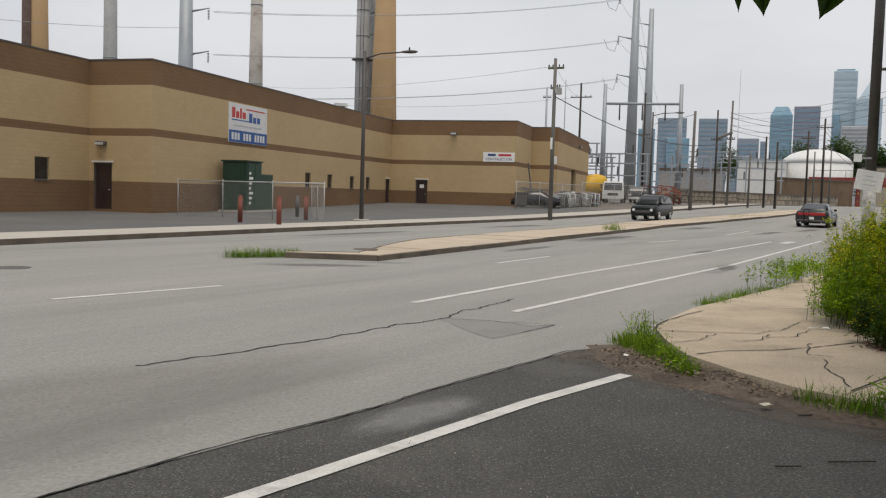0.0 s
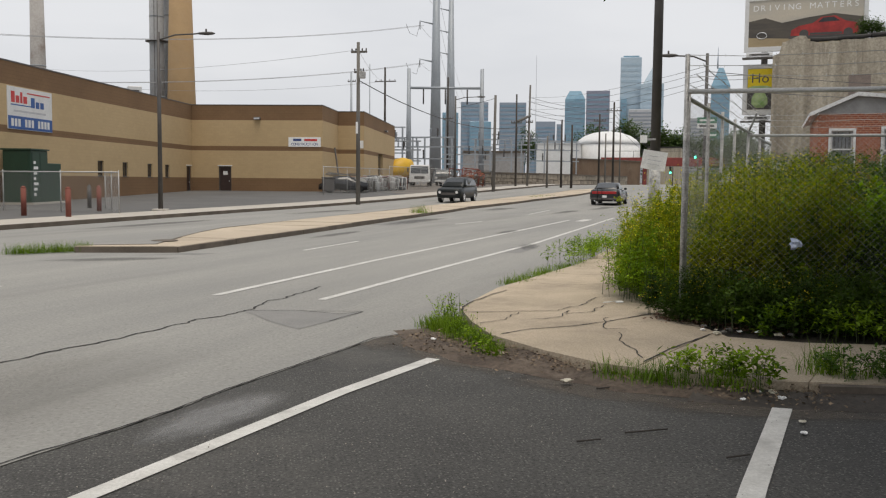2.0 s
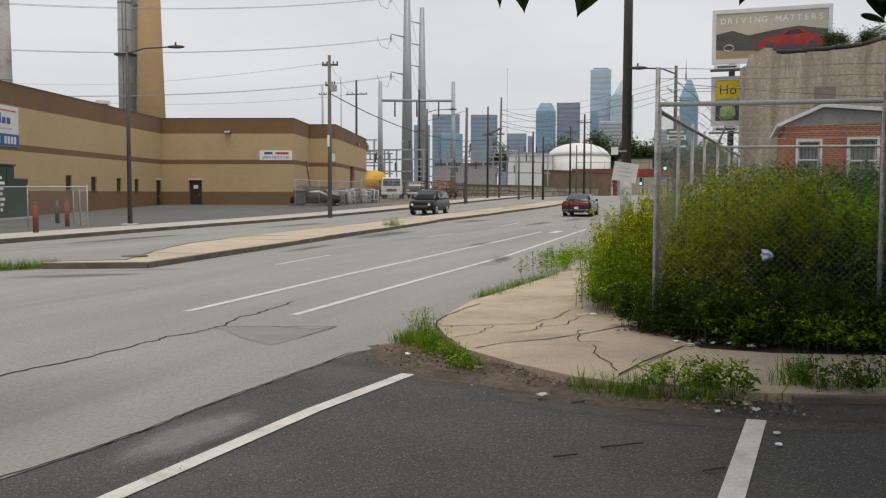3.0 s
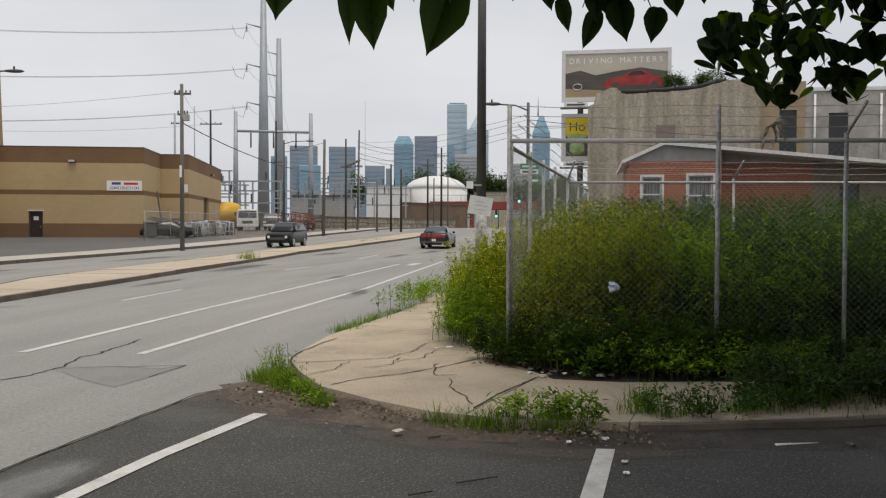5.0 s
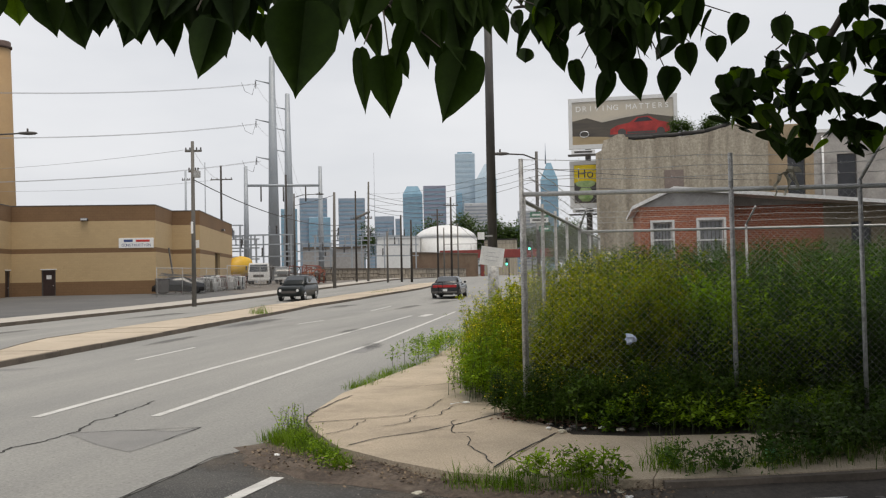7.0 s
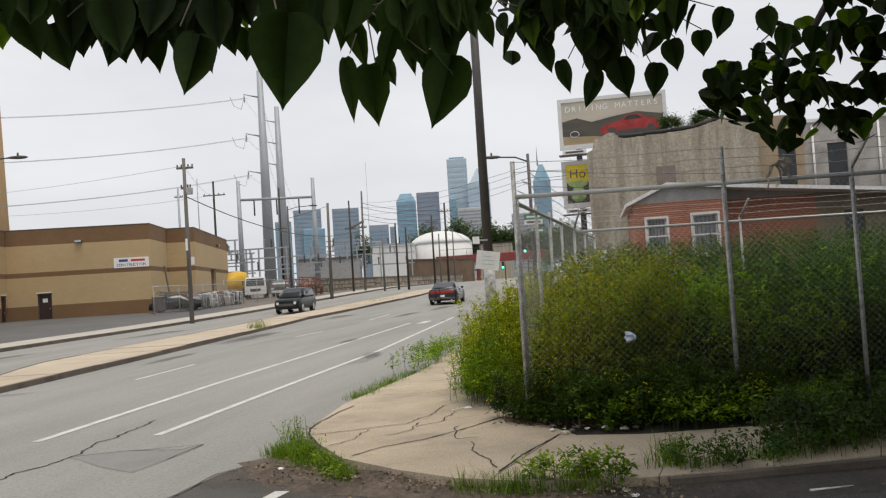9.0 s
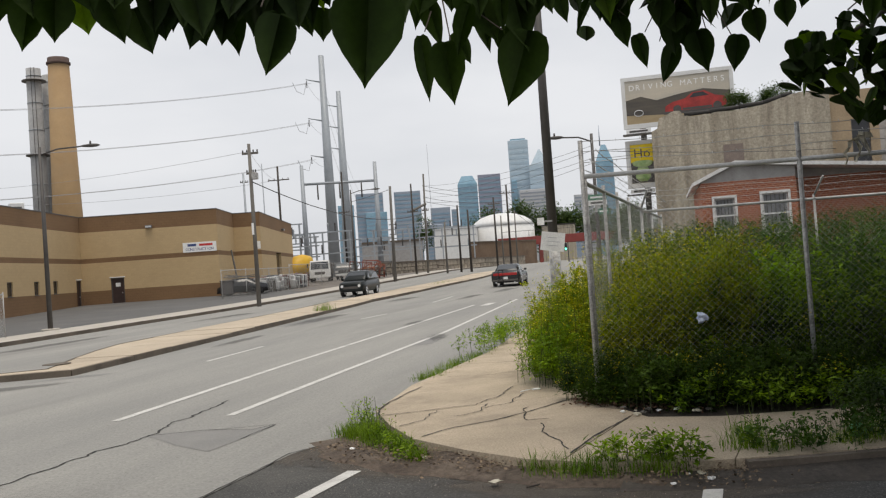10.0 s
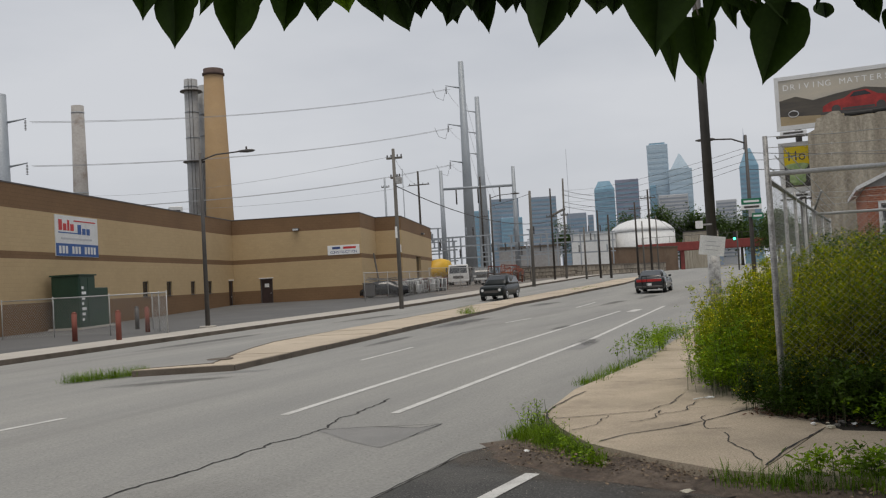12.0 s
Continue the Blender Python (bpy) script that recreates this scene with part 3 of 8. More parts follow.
WALK_CRACKS = [[(2.88, 9.89), (3.35, 9.89), (3.72, 10.26), (4.21, 10.97)], [(2.25, 9.14), (2.52, 9.28), (2.89, 9.8)], [(3.74, 9.34), (3.42, 8.74), (3.41, 8.56), (3.62, 8.48)],
               [(3.45, 8.35), (3.3, 7.78), (3.2, 7.3), (3.17, 7.1)], [(4.54, 9.59), (4.37, 9.1), (4.38, 8.71), (4.63, 8.13)], [(3.35, 9.6), (3.7, 9.75), (4.1, 10.3)],
               [(2.9, 9.3), (3.3, 9.45), (3.5, 9.85)], [(3.9, 12.6), (4.5, 12.3), (5.4, 12.6)], [(4.69, 6.77), (4.95, 6.7), (5.4, 6.75)]]
for i, pts in enumerate(WALK_CRACKS):
    ribbon("crack", pts, 0.016, 0.1265, M_CRACK, "jagged crack in the concrete pavement", "crack", 0.026, 20 + i)
for i, pts in enumerate(([(2.3, 8.44), (2.69, 8.69), (3.11, 8.79), (3.63, 9.04), (4.12, 9.36), (4.61, 9.67)], [(3.12, 6.94), (3.58, 7.44), (4.32, 8.12)], [(2.26, 9.91), (2.88, 9.89)])):
    ribbon("joint", pts, 0.022, 0.1267, M_CRACK, "open joint between two pavement slabs", "crack", 0.006, 60 + i)

ribbon("kerb_gap", [(3.29, 11.85), (2.93, 11.37), (2.52, 10.72), (2.36, 10.35), (2.28, 10.1), (2.2, 9.62)], 0.022, 0.127, M_CRACK, "dark open joint behind the corner kerb", "crack", 0.008, 40)


def flat_patch(name, outline, z, material, label, seed):
    o = dense(outline + [outline[0]], 0.3)[:-1]
    rnd = random.Random(seed)
    return tagged(raw(name, [(x + rnd.uniform(-0.03, 0.03), y + rnd.uniform(-0.03, 0.03), gz(y) + z) for x, y in o], [tuple(range(len(o)))], material), label, "road patch", "", "structure")


pl = "darker asphalt repair patch in the avenue"
flat_patch("asphalt_patch", [(-0.19, 11.16), (0.08, 10.36), (0.26, 9.93), (0.43, 9.72), (0.77, 10.21), (1.23, 10.9), (0.94, 10.73), (0.42, 11.11), (0.01, 11.24)], 0.0095, M_PATCH, pl, 1)
flat_patch("asphalt_patch", [(-2.6, 19.5), (-1.2, 19.6), (-0.9, 20.0), (-1.7, 20.02)], 0.0095, M_PATCH, pl, 2)
flat_patch("asphalt_patch", [(3.8, 32.2), (5.0, 34.9), (6.2, 37.0), (6.9, 37.0), (5.6, 33.6), (4.6, 31.7)], 0.0095, M_PATCH, pl, 3)
flat_patch("asphalt_patch", [(5.2, 19.6), (6.0, 21.3), (6.6, 21.2), (5.7, 19.5)], 0.0095, M_PATCH, pl, 4)
ribbon("crack", [(-0.19, 11.16), (0.42, 11.11), (0.94, 10.73), (1.23, 10.9), (0.77, 10.21)], 0.018, 0.0105, M_CRACK, "fine crack round an asphalt repair", "crack", 0.01, 50)
ribbon("crack", [(0.42, 11.11), (0.7, 11.0), (1.23, 10.9)], 0.014, 0.0105, M_CRACK, "fine crack across an asphalt repair", "crack", 0.01, 51)


def film(x, y, z, rx, ry, ang, material, label):
    """A thin round deposit on the street."""
    vs = [(0, 0, 0)] + [(math.cos(k * math.pi / 20), math.sin(k * math.pi / 20), 0) for k in range(40)]
    ob = raw("dust_film", vs, [(0, k + 1, (k + 1) % 40 + 1) for k in range(40)], material)
    ob.matrix_world = pose(x, y, z, 0, 0, ang) @ Matrix.Diagonal((rx, ry, 1, 1))
    return tagged(ob, label, "dust", "", "structure")


# Pale spot that fades out towards its rim.
film(-0.25, 6.25, 0.0045, 0.95, 0.34, 56, M_PALE_SPOT, "pale soft-edged spot on the asphalt")
for i, (x, y, rx, ry, ang) in enumerate(((1.75, 7.95, 1.1, 0.5, 118), (2.6, 6.5, 1.1, 0.42, 138), (3.6, 5.7, 1.2, 0.32, 160), (1.3, 9.0, 0.75, 0.55, 70))):
    film(x, y, 0.0046 + 0.0004 * i, rx, ry, ang, M_DUST, "tan dust washed over the asphalt at the corner")
for i, (x, y, rx, ry, ang) in enumerate(((5.9, 35.0, 4.2, 0.7, 62), (2.2, 26.6, 2.5, 0.35, 64), (7.6, 27.6, 1.4, 0.3, 60), (6.4, 21.3, 1.3, 0.35, 70), (-2.8, 18.6, 1.6, 0.5, 10), (13.5, 50.0, 5.0, 0.8, 60),
                                         (3.5, 46.0, 6.0, 0.7, 60), (-3.5, 33.0, 5.0, 0.6, 62), (16.0, 46.0, 5.0, 0.5, 60), (20.5, 52.0, 7.0, 0.6, 60))):
    film(x, y, 0.0125 + 0.0003 * i + gz(y), rx, ry, ang, M_OIL, "old dark stain worn into the asphalt")
film(-3.3, 5.4, 0.0118, 5.5, 1.7, 56, M_GRIME, "brownish grime on the worn strip beside the seam")
film(-7.5, 1.0, 0.0121, 5.0, 3.0, 56, M_GRIME, "brownish grime on the worn strip beside the seam")


# ---- tan block warehouse ----
WD = Vector((0.2642, 0.9645))        # the long wall's way
WN = Vector((0.9645, -0.2642))       # out of the long wall
BC = Vector((-15.41, 45.38))
B_IN = BC + WD * 36.1
B_W = B_IN + WN * 11.25
B_S1 = B_W + WD * 7.0
B_S2 = B_S1 + WN * 2.4
B_END = B_S2 + WD * 22.5
C_RET = BC - WN * 3.68
L_END = C_RET - WD * 32
BANDS = [(-0.3, 1.69, 1), (1.69, 4.0, 0), (4.0, 4.38, 1), (4.38, 6.56, 0), (6.56, 7.8, 1)]


def wall_mesh(p0, p1, bands, holes, thick):
    """Wall from p0 to p1 in plan, its outer face to the right of that way, banded in height, with openings through it."""
    d = (p1 - p0)
    L = d.length
    d = d / L
    nn = Vector((d.y, -d.x))
    us = sorted({0.0, L} | {h[0] for h in holes} | {h[1] for h in holes})
    zs = sorted({b[0] for b in bands} | {bands[-1][1]} | {h[2] for h in holes} | {h[3] for h in holes})

    def P(u, z, o):
        q = p0 + d * u + nn * o
        return (q.x, q.y, z)
    bm = bmesh.new()

    def quad(a, b, c, e, mi):
        f = bm.faces.new([bm.verts.new(v) for v in (a, b, c, e)])
        f.material_index = mi
    for u0, u1 in zip(us, us[1:]):
        for z0, z1 in zip(zs, zs[1:]):
            um, zm = (u0 + u1) / 2, (z0 + z1) / 2
            if any(h[0] < um < h[1] and h[2] < zm < h[3] for h in holes):
                continue
            mi = next(b[2] for b in bands if b[0] <= zm <= b[1])
            quad(P(u0, z0, 0), P(u1, z0, 0), P(u1, z1, 0), P(u0, z1, 0), mi)
            quad(P(u0, z0, -thick), P(u0, z1, -thick), P(u1, z1, -thick), P(u1, z0, -thick), mi)
    for u0, u1, z0, z1 in holes:
        mi = next(b[2] for b in bands if b[0] <= (z0 + z1) / 2 <= b[1])
        quad(P(u0, z0, 0), P(u0, z1, 0), P(u0, z1, -thick), P(u0, z0, -thick), mi)
        quad(P(u1, z0, 0), P(u1, z0, -thick), P(u1, z1, -thick), P(u1, z1, 0), mi)
        quad(P(u0, z0, 0), P(u0, z0, -thick), P(u1, z0, -thick), P(u1, z0, 0), mi)
        quad(P(u0, z1, 0), P(u1, z1, 0), P(u1, z1, -thick), P(u0, z1, -thick), mi)
    zt = bands[-1][1]
    e = 0.02
    for b0, b1, mi in bands:
        quad(P(e, b0, 0), P(e, b1, 0), P(e, b1, -thick), P(e, b0, -thick), mi)
        quad(P(L - e, b0, 0), P(L - e, b0, -thick), P(L - e, b1, -thick), P(L - e, b1, 0), mi)
    quad(P(0, zt, 0), P(L, zt, 0), P(L, zt, -thick), P(0, zt, -thick), bands[-1][2])
    return bm


def in_wall(p0, p1, u, z, out=0.0):
    """Pose at a point of a wall: x along it, y into it, z up."""
    d = (p1 - p0).normalized()
    nn = Vector((d.y, -d.x))
    q = p0 + d * u + nn * out
    return pose(q.x, q.y, z, 0, 0, facing(d.x, d.y))


def placed(bm, m):
    bm.transform(m)
    return bm


def window_unit(parent, p0, p1, hole, mullion=True, glass=None, frame_mat=None):
    u0, u1, z0, z1 = hole
    w, h = u1 - u0, z1 - z0
    m = in_wall(p0, p1, u0, z0, -0.1)
    fr = bmesh.new()
    for a in ((0, 0, 0, 0.06, 0.06, h), (w - 0.06, 0, 0, w, 0.06, h), (0.06, 0, 0, w - 0.06, 0.06, 0.06), (0.06, 0, h - 0.06, w - 0.06, 0.06, h)):
        box(fr, *a)
    wnd = part("window", placed(fr, m), frame_mat or M_TRIM, parent)
    part("pane", placed(boxm(0.06, 0.02, 0.06, w - 0.06, 0.035, h - 0.06), m), glass or M_WINDARK, wnd)
    part("sill", placed(boxm(-0.04, -0.14, -0.05, w + 0.04, 0.0, -0.002), m), frame_mat or M_TRIM, wnd)
    return wnd


def door_unit(parent, p0, p1, hole, notice=False):
    u0, u1, z0, z1 = hole
    w, h = u1 - u0, z1 - z0
    m = in_wall(p0, p1, u0, z0, -0.08)
    fr = bmesh.new()
    for a in ((0, -0.02, 0, 0.08, 0.1, h), (w - 0.08, -0.02, 0, w, 0.1, h), (0.08, -0.02, h - 0.08, w - 0.08, 0.1, h)):
        box(fr, *a)
    dr = part("door", placed(fr, m), M_TRIM, parent, "dark red-brown steel door in its frame")
    part("leaf", placed(boxm(0.08, 0.02, 0.01, w - 0.08, 0.07, h - 0.08), m), M_DOOR, dr)
    part("handle", placed(rodm((w - 0.2, -0.04, 1.0), (w - 0.2, 0.02, 1.0), 0.03), m), M_ALU, dr, "small metal door handle")
    part("canopy", placed(boxm(-0.08, -0.16, h + 0.02, w + 0.08, 0.08, h + 0.1), m), M_WHITE, dr, "narrow white drip cap over the door")
    if notice:
        part("notice", placed(boxm(w * 0.32, 0.01, h * 0.68, w * 0.68, 0.018, h * 0.82), m), M_PAPER, dr, "white paper notice on the door")


wh = thing("warehouse", pose(0, 0, 0), "long two-tone tan block warehouse with brown bands", "warehouse")
MAIN_WIN = [(18.25, 19.15, 1.7, 2.72), (22.1, 23.0, 1.7, 2.7), (26.5, 27.4, 1.68, 2.68), (30.0, 30.9, 1.68, 2.68)]
MAIN_DOOR = (34.75, 35.75, 0.3, 2.65)
WING_DOOR = (2.32, 3.4, 0.42, 2.66)
RET_DOOR = (0.28, 1.36, 0.25, 2.62)
LEFT_WIN = (28.05, 29.05, 1.65, 2.75)
BAY = (9.0, 12.6, 0.3, 4.3)
part("wall", wall_mesh(BC, B_IN, BANDS, MAIN_WIN + [MAIN_DOOR], 0.3), [M_TAN, M_BROWN], wh)
part("wall", wall_mesh(B_IN, B_W, BANDS, [WING_DOOR], 0.3), [M_TAN, M_BROWN], wh)
part("wall", wall_mesh(B_W, B_S1, BANDS, [], 0.3), [M_TAN, M_BROWN], wh)
part("wall", wall_mesh(B_S1, B_S2, BANDS, [], 0.3), [M_TAN, M_BROWN], wh)
part("wall", wall_mesh(B_S2, B_END, BANDS, [BAY], 0.3), [M_TAN, M_BROWN], wh)
part("wall", wall_mesh(C_RET, BC, BANDS, [RET_DOOR], 0.3), [M_TAN, M_BROWN], wh)
part("wall", wall_mesh(L_END, C_RET, BANDS, [LEFT_WIN], 0.3), [M_TAN, M_BROWN], wh)
for h in MAIN_WIN:
    window_unit(wh, BC, B_IN, h)
window_unit(wh, L_END, C_RET, LEFT_WIN)
door_unit(wh, BC, B_IN, MAIN_DOOR)
door_unit(wh, B_IN, B_W, WING_DOOR, True)
door_unit(wh, C_RET, BC, RET_DOOR)
part("roller_door", placed(boxm(0, 0, 0, 3.6, 0.05, 4.0), in_wall(B_S2, B_END, 9.0, 0.3, -0.25)), M_WINDARK, wh, "dark open loading bay")
back = [BC, B_IN, B_W, B_S1, B_S2, B_END, B_END - WN * 40, L_END - WN * 26, L_END, C_RET]
bm = bmesh.new()
prism(bm, offset_line([tuple(p) for p in back[-1:] + back + back[:1]], 0.5)[1:-1], 7.0, 7.2)
part("roof", bm, M_TAR, wh, "flat dark roof behind the parapet")
for p, q in ((L_END - WN * 26, L_END), (B_END, B_END - WN * 40), (B_END - WN * 40, L_END - WN * 26)):
    part("wall", wall_mesh(p, q, BANDS, [], 0.3), [M_TAN, M_BROWN], wh)
for p, q in ((BC, B_IN), (B_IN, B_W), (B_W, B_S1), (B_S1, B_S2), (B_S2, B_END), (C_RET, BC), (L_END, C_RET)):
    L = (q - p).length
    part("parapet_cap", placed(boxm(-0.02, -0.025, 0, L + 0.02, 0.34, 0.07), in_wall(p, q, 0, 7.8)), M_TRIM, wh, "dark metal parapet cap")
for p, q, u, z in ((B_IN, B_W, 5.7, 6.6), (C_RET, BC, 0.8, 3.5), (B_S2, B_END, 14, 6.7)):
    m = in_wall(p, q, u, z)
    lp = part("wall_light", placed(boxm(-0.28, -0.3, 0.0, 0.28, -0.002, 0.22, bev=0.04), m), M_TRIM, wh, "box-shaped wall floodlight")
    part("lens", placed(boxm(-0.24, -0.32, 0.02, 0.24, -0.301, 0.16), m), M_ALU, lp)


# signs on the warehouse; names and numbers are plain bars
M_SRED = mat("sign_red", (0.5, 0.03, 0.03), (0.6, 0.05, 0.045), 2, 0.5)
M_SBLUE = mat("sign_blue", (0.02, 0.08, 0.28), (0.03, 0.11, 0.34), 2, 0.5)
M_SNAVY = mat("sign_navy", (0.04, 0.07, 0.2), (0.06, 0.09, 0.24), 2, 0.5)
M_SGREY = mat("sign_grey", (0.45, 0.45, 0.47), (0.55, 0.55, 0.57), 2, 0.5)


def text_part(name, body, size, m, material, parent, depth=0.004, stretch=1.0, align="CENTER"):
    cu = bpy.data.curves.new(name, "FONT")
    cu.body = body
    cu.size = size
    cu.extrude = depth
    cu.align_x = align
    ob = bpy.data.objects.new(name, cu)
    scene.collection.objects.link(ob)
    bpy.context.view_layer.update()
    me = bpy.data.meshes.new_from_object(ob.evaluated_get(bpy.context.evaluated_depsgraph_get()))
    bpy.data.objects.remove(ob)
    me.transform(m @ pose(0, 0, 0, 90, 0, 0) @ Matrix.Diagonal((stretch, 1, 1, 1)))
    me.materials.clear()
    me.materials.append(material)
    o = new(name, me)
    o.parent = parent
    return o


sg = thing("banner_sign", in_wall(BC, B_IN, 7.55, 4.2), "white vinyl banner with red and blue lettering bars", "sign")
part("panel", boxm(0, -0.05, 0, 4.75, -0.003, 2.3), M_WHITE, sg)
part("blue_band", boxm(0.02, -0.062, 0.02, 4.73, -0.051, 0.72), M_SBLUE, sg, "blue strip along the banner foot")
for i in range(12):
    if i in (3, 7):
        continue
    part("white_bar", boxm(0.3 + i * 0.35, -0.07, 0.16, 0.54 + i * 0.35, -0.063, 0.58), M_WHITE, sg)
for x0, x1, z0, z1, mt in ((0.35, 0.72, 1.45, 2.05, M_SRED), (0.82, 1.18, 1.45, 1.84, M_SRED), (1.28, 1.5, 1.45, 2.05, M_SRED), (1.6, 1.98, 1.45, 1.84, M_SRED), (2.4, 2.8, 1.28, 1.84, M_SBLUE),
                       (2.92, 3.3, 1.28, 1.64, M_SBLUE), (3.42, 3.8, 1.28, 1.64, M_SBLUE), (2.0, 4.5, 2.0, 2.07, M_SRED), (0.3, 2.4, 1.3, 1.36, M_SBLUE), (0.6, 4.0, 0.95, 1.05, M_SGREY)):
    part("letter_bar", boxm(x0, -0.06, z0, x1, -0.0505, z1), mt, sg)
sg = thing("wall_sign", in_wall(B_IN, B_W, 8.35, 4.35), "small white company sign with dark lettering", "sign")
part("panel", boxm(0, -0.04, 0, 2.75, -0.003, 0.8), M_PAPER, sg)
for k, ch in enumerate("CONSTRUCTION"):
    text_part("letter", ch, 0.3, pose(0.32 + 0.19 * k, -0.043, 0.12), M_SNAVY, sg)
part("letter_bar", boxm(0.4, -0.05, 0.48, 1.1, -0.041, 0.68), M_SNAVY, sg)
part("letter_bar", boxm(1.35, -0.05, 0.48, 2.45, -0.041, 0.66), M_SRED, sg)
sg = thing("wall_sign", in_wall(B_S1, B_S2, 2.0, 4.5), "small white notice plate high on the block wall", "sign")
part("panel", boxm(0, -0.03, 0, 0.35, -0.003, 0.7), M_PAPER, sg)

# roof unit and vents
for x, y, w, h in ((-9.75, 74.6, 1.0, 1.5), (-3.8, 82.5, 0.6, 0.9)):
    ru = thing("roof_unit", pose(x, y, 7.2, 0, 0, 15), "small pale rooftop ventilation unit", "roof unit")
    part("casing", boxm(-w / 2, -w / 2, 0, w / 2, w / 2, h, bev=0.05), M_WHITE, ru)
    part("grille", boxm(-w * 0.3, -w / 2 - 0.03, h * 0.3, w * 0.3, -w / 2 - 0.002, h * 0.8), M_TRIM, ru)
ru = thing("roof_vent", pose(1.0, 84.0, 7.2), "low flat rooftop vent hood", "roof unit")
part("curb", boxm(-1.0, -0.5, 0, 1.0, 0.5, 0.45), M_TRIM, ru)
part("hood", boxm(-1.2, -0.7, 0.45, 1.2, 0.7, 0.7, bev=0.06), M_ALU, ru)


# ---- stained stucco building with the broken parapet ----
SF = Vector((0.857, -0.515))
SB = Vector((0.515, 0.857))
S0 = Vector((29.2, 48.7))
sb = thing("stucco_building", pose(0, 0, 0), "derelict stained stucco building with a broken parapet", "building")
prof = [(0, 9.0), (0.35, 9.15), (0.5, 9.75), (0.9, 9.9), (1.4, 10.15), (1.75, 10.1), (1.9, 9.85), (2.3, 9.7), (3.5, 9.75), (5.2, 9.85), (6.6, 9.95), (7.6, 10.25), (8.6, 10.45), (10.2, 10.6)]
prof2, rnd = [], random.Random(11)
for (u0, z0), (u1, z1) in zip(prof, prof[1:]):
    k = max(1, int((u1 - u0) / 0.2))
    prof2 += [(u0 + (u1 - u0) * i / k, z0 + (z1 - z0) * i / k + rnd.uniform(-0.04, 0.04)) for i in range(k)]
prof2.append(prof[-1])
bm = bmesh.new()
for off in (0.0, 0.4):
    q = [S0 + SF * u + SB * off for u, z in prof2]
    top = [bm.verts.new((p.x, p.y, z)) for p, (u, z) in zip(q, prof2)]
    bot = [bm.verts.new((p.x, p.y, -0.2)) for p in q]
    if off == 0.0:
        keep = top
    for i in range(len(q) - 1):
        bm.faces.new((bot[i], bot[i + 1], top[i + 1], top[i]))
for i in range(len(keep) - 1):
    bm.faces.new((keep[i], keep[i + 1], top[i + 1], top[i]))
part("front_wall", bm, M_STUCCO, sb)
part("side_wall", wall_mesh(S0 + SB * 18, S0, [(-0.2, 9.0, 0)], [], 0.4), M_STUCCO, sb)
part("back_wall", wall_mesh(S0 + SF * 32 + SB * 18, S0 + SB * 18, [(-0.2, 9.0, 0)], [], 0.4), M_STUCCO, sb)
bm = bmesh.new()
prism(bm, [tuple(S0 + SB * 0.2 + SF * 0.2), tuple(S0 + SF * 10.2 + SB * 0.2), tuple(S0 + SF * 10.2 + SB * 18), tuple(S0 + SB * 18 + SF * 0.2)], 8.6, 8.8)
part("roof", bm, M_TAR, sb)
bm = bmesh.new()
tar = [(2.0, 9.85), (3.5, 9.88), (5.2, 9.98), (6.6, 10.08), (7.6, 10.36), (8.2, 10.45)]
for (u0, z0), (u1, z1) in zip(tar, tar[1:]):
    a, b = S0 + SF * u0 + SB * 0.1, S0 + SF * u1 + SB * 0.1
    rod(bm, (a.x, a.y, z0), (b.x, b.y, z1), 0.14, 0.12, 7)
part("roof_edge", bm, M_TAR, sb, "torn black roofing felt along the parapet")
M_BLOCKED = mat("bricked_up_opening", (0.2, 0.16, 0.14), (0.27, 0.22, 0.19), 2, 0.95, 0.02, 14)
q = S0 + SF * 4.1 - SB * 0.01
part("blocked_window", placed(boxm(0, -0.03, 0, 1.15, 0.05, 1.9), pose(q.x, q.y, 5.9, 0, 0, facing(SF.x, SF.y))), M_BLOCKED, sb, "bricked-up window opening in the stucco")
# right-hand section, set back a little
M_PLASTER = mat("peeling_grey_plaster", (0.3, 0.28, 0.26), (0.5, 0.47, 0.43), 0.7, 0.95, 0.02, 14, stain=(0.17, 0.15, 0.13), stain_scale=0.8)
M_OCHRE = mat("ochre_render", (0.33, 0.25, 0.16), (0.42, 0.32, 0.21), 0.7, 0.95, 0.02, 14, stain=(0.2, 0.16, 0.11), stain_scale=0.9)
R0, R1, R2 = S0 + SF * 10.2 + SB * 0.15, S0 + SF * 12.8 + SB * 0.15, S0 + SF * 32 + SB * 0.15
part("front_wall", wall_mesh(R0, R1, [(-0.2, 10.3, 0)], [(1.1, 2.1, 5.2, 8.6)], 0.4), M_OCHRE, sb)
holes = [(1.3, 2.4, 5.4, 8.4), (5.1, 6.1, 5.2, 9.0), (9.2, 10.3, 5.4, 8.2), (13, 14, 5.4, 8.2)]
part("front_wall", wall_mesh(R1, R2, [(-0.2, 9.7, 0)], holes, 0.4), M_PLASTER, sb)
part("parapet_cap", placed(boxm(0, -0.1, 0, 19.2, 0.45, 0.2), in_wall(R1, R2, 0, 9.7)), M_WHITE, sb, "peeling white cornice")
for h in holes:
    window_unit(sb, R1, R2, h, glass=M_WINDARK)
window_unit(sb, R0, R1, (1.1, 2.1, 5.2, 8.6))
for u in (0.5, 4.2, 8.0, 12.1):
    m = in_wall(R1, R2, u, 4.3, 0.08)
    part("drain_pipe", placed(rodm((0, 0, 0), (0, 0, 5.2), 0.07), m), M_WHITE, sb, "white rainwater pipe")
part("side_wall", wall_mesh(R2, R2 + SB * 18, [(-0.2, 9.0, 0)], [], 0.4), M_STUCCO, sb)
bm = bmesh.new()
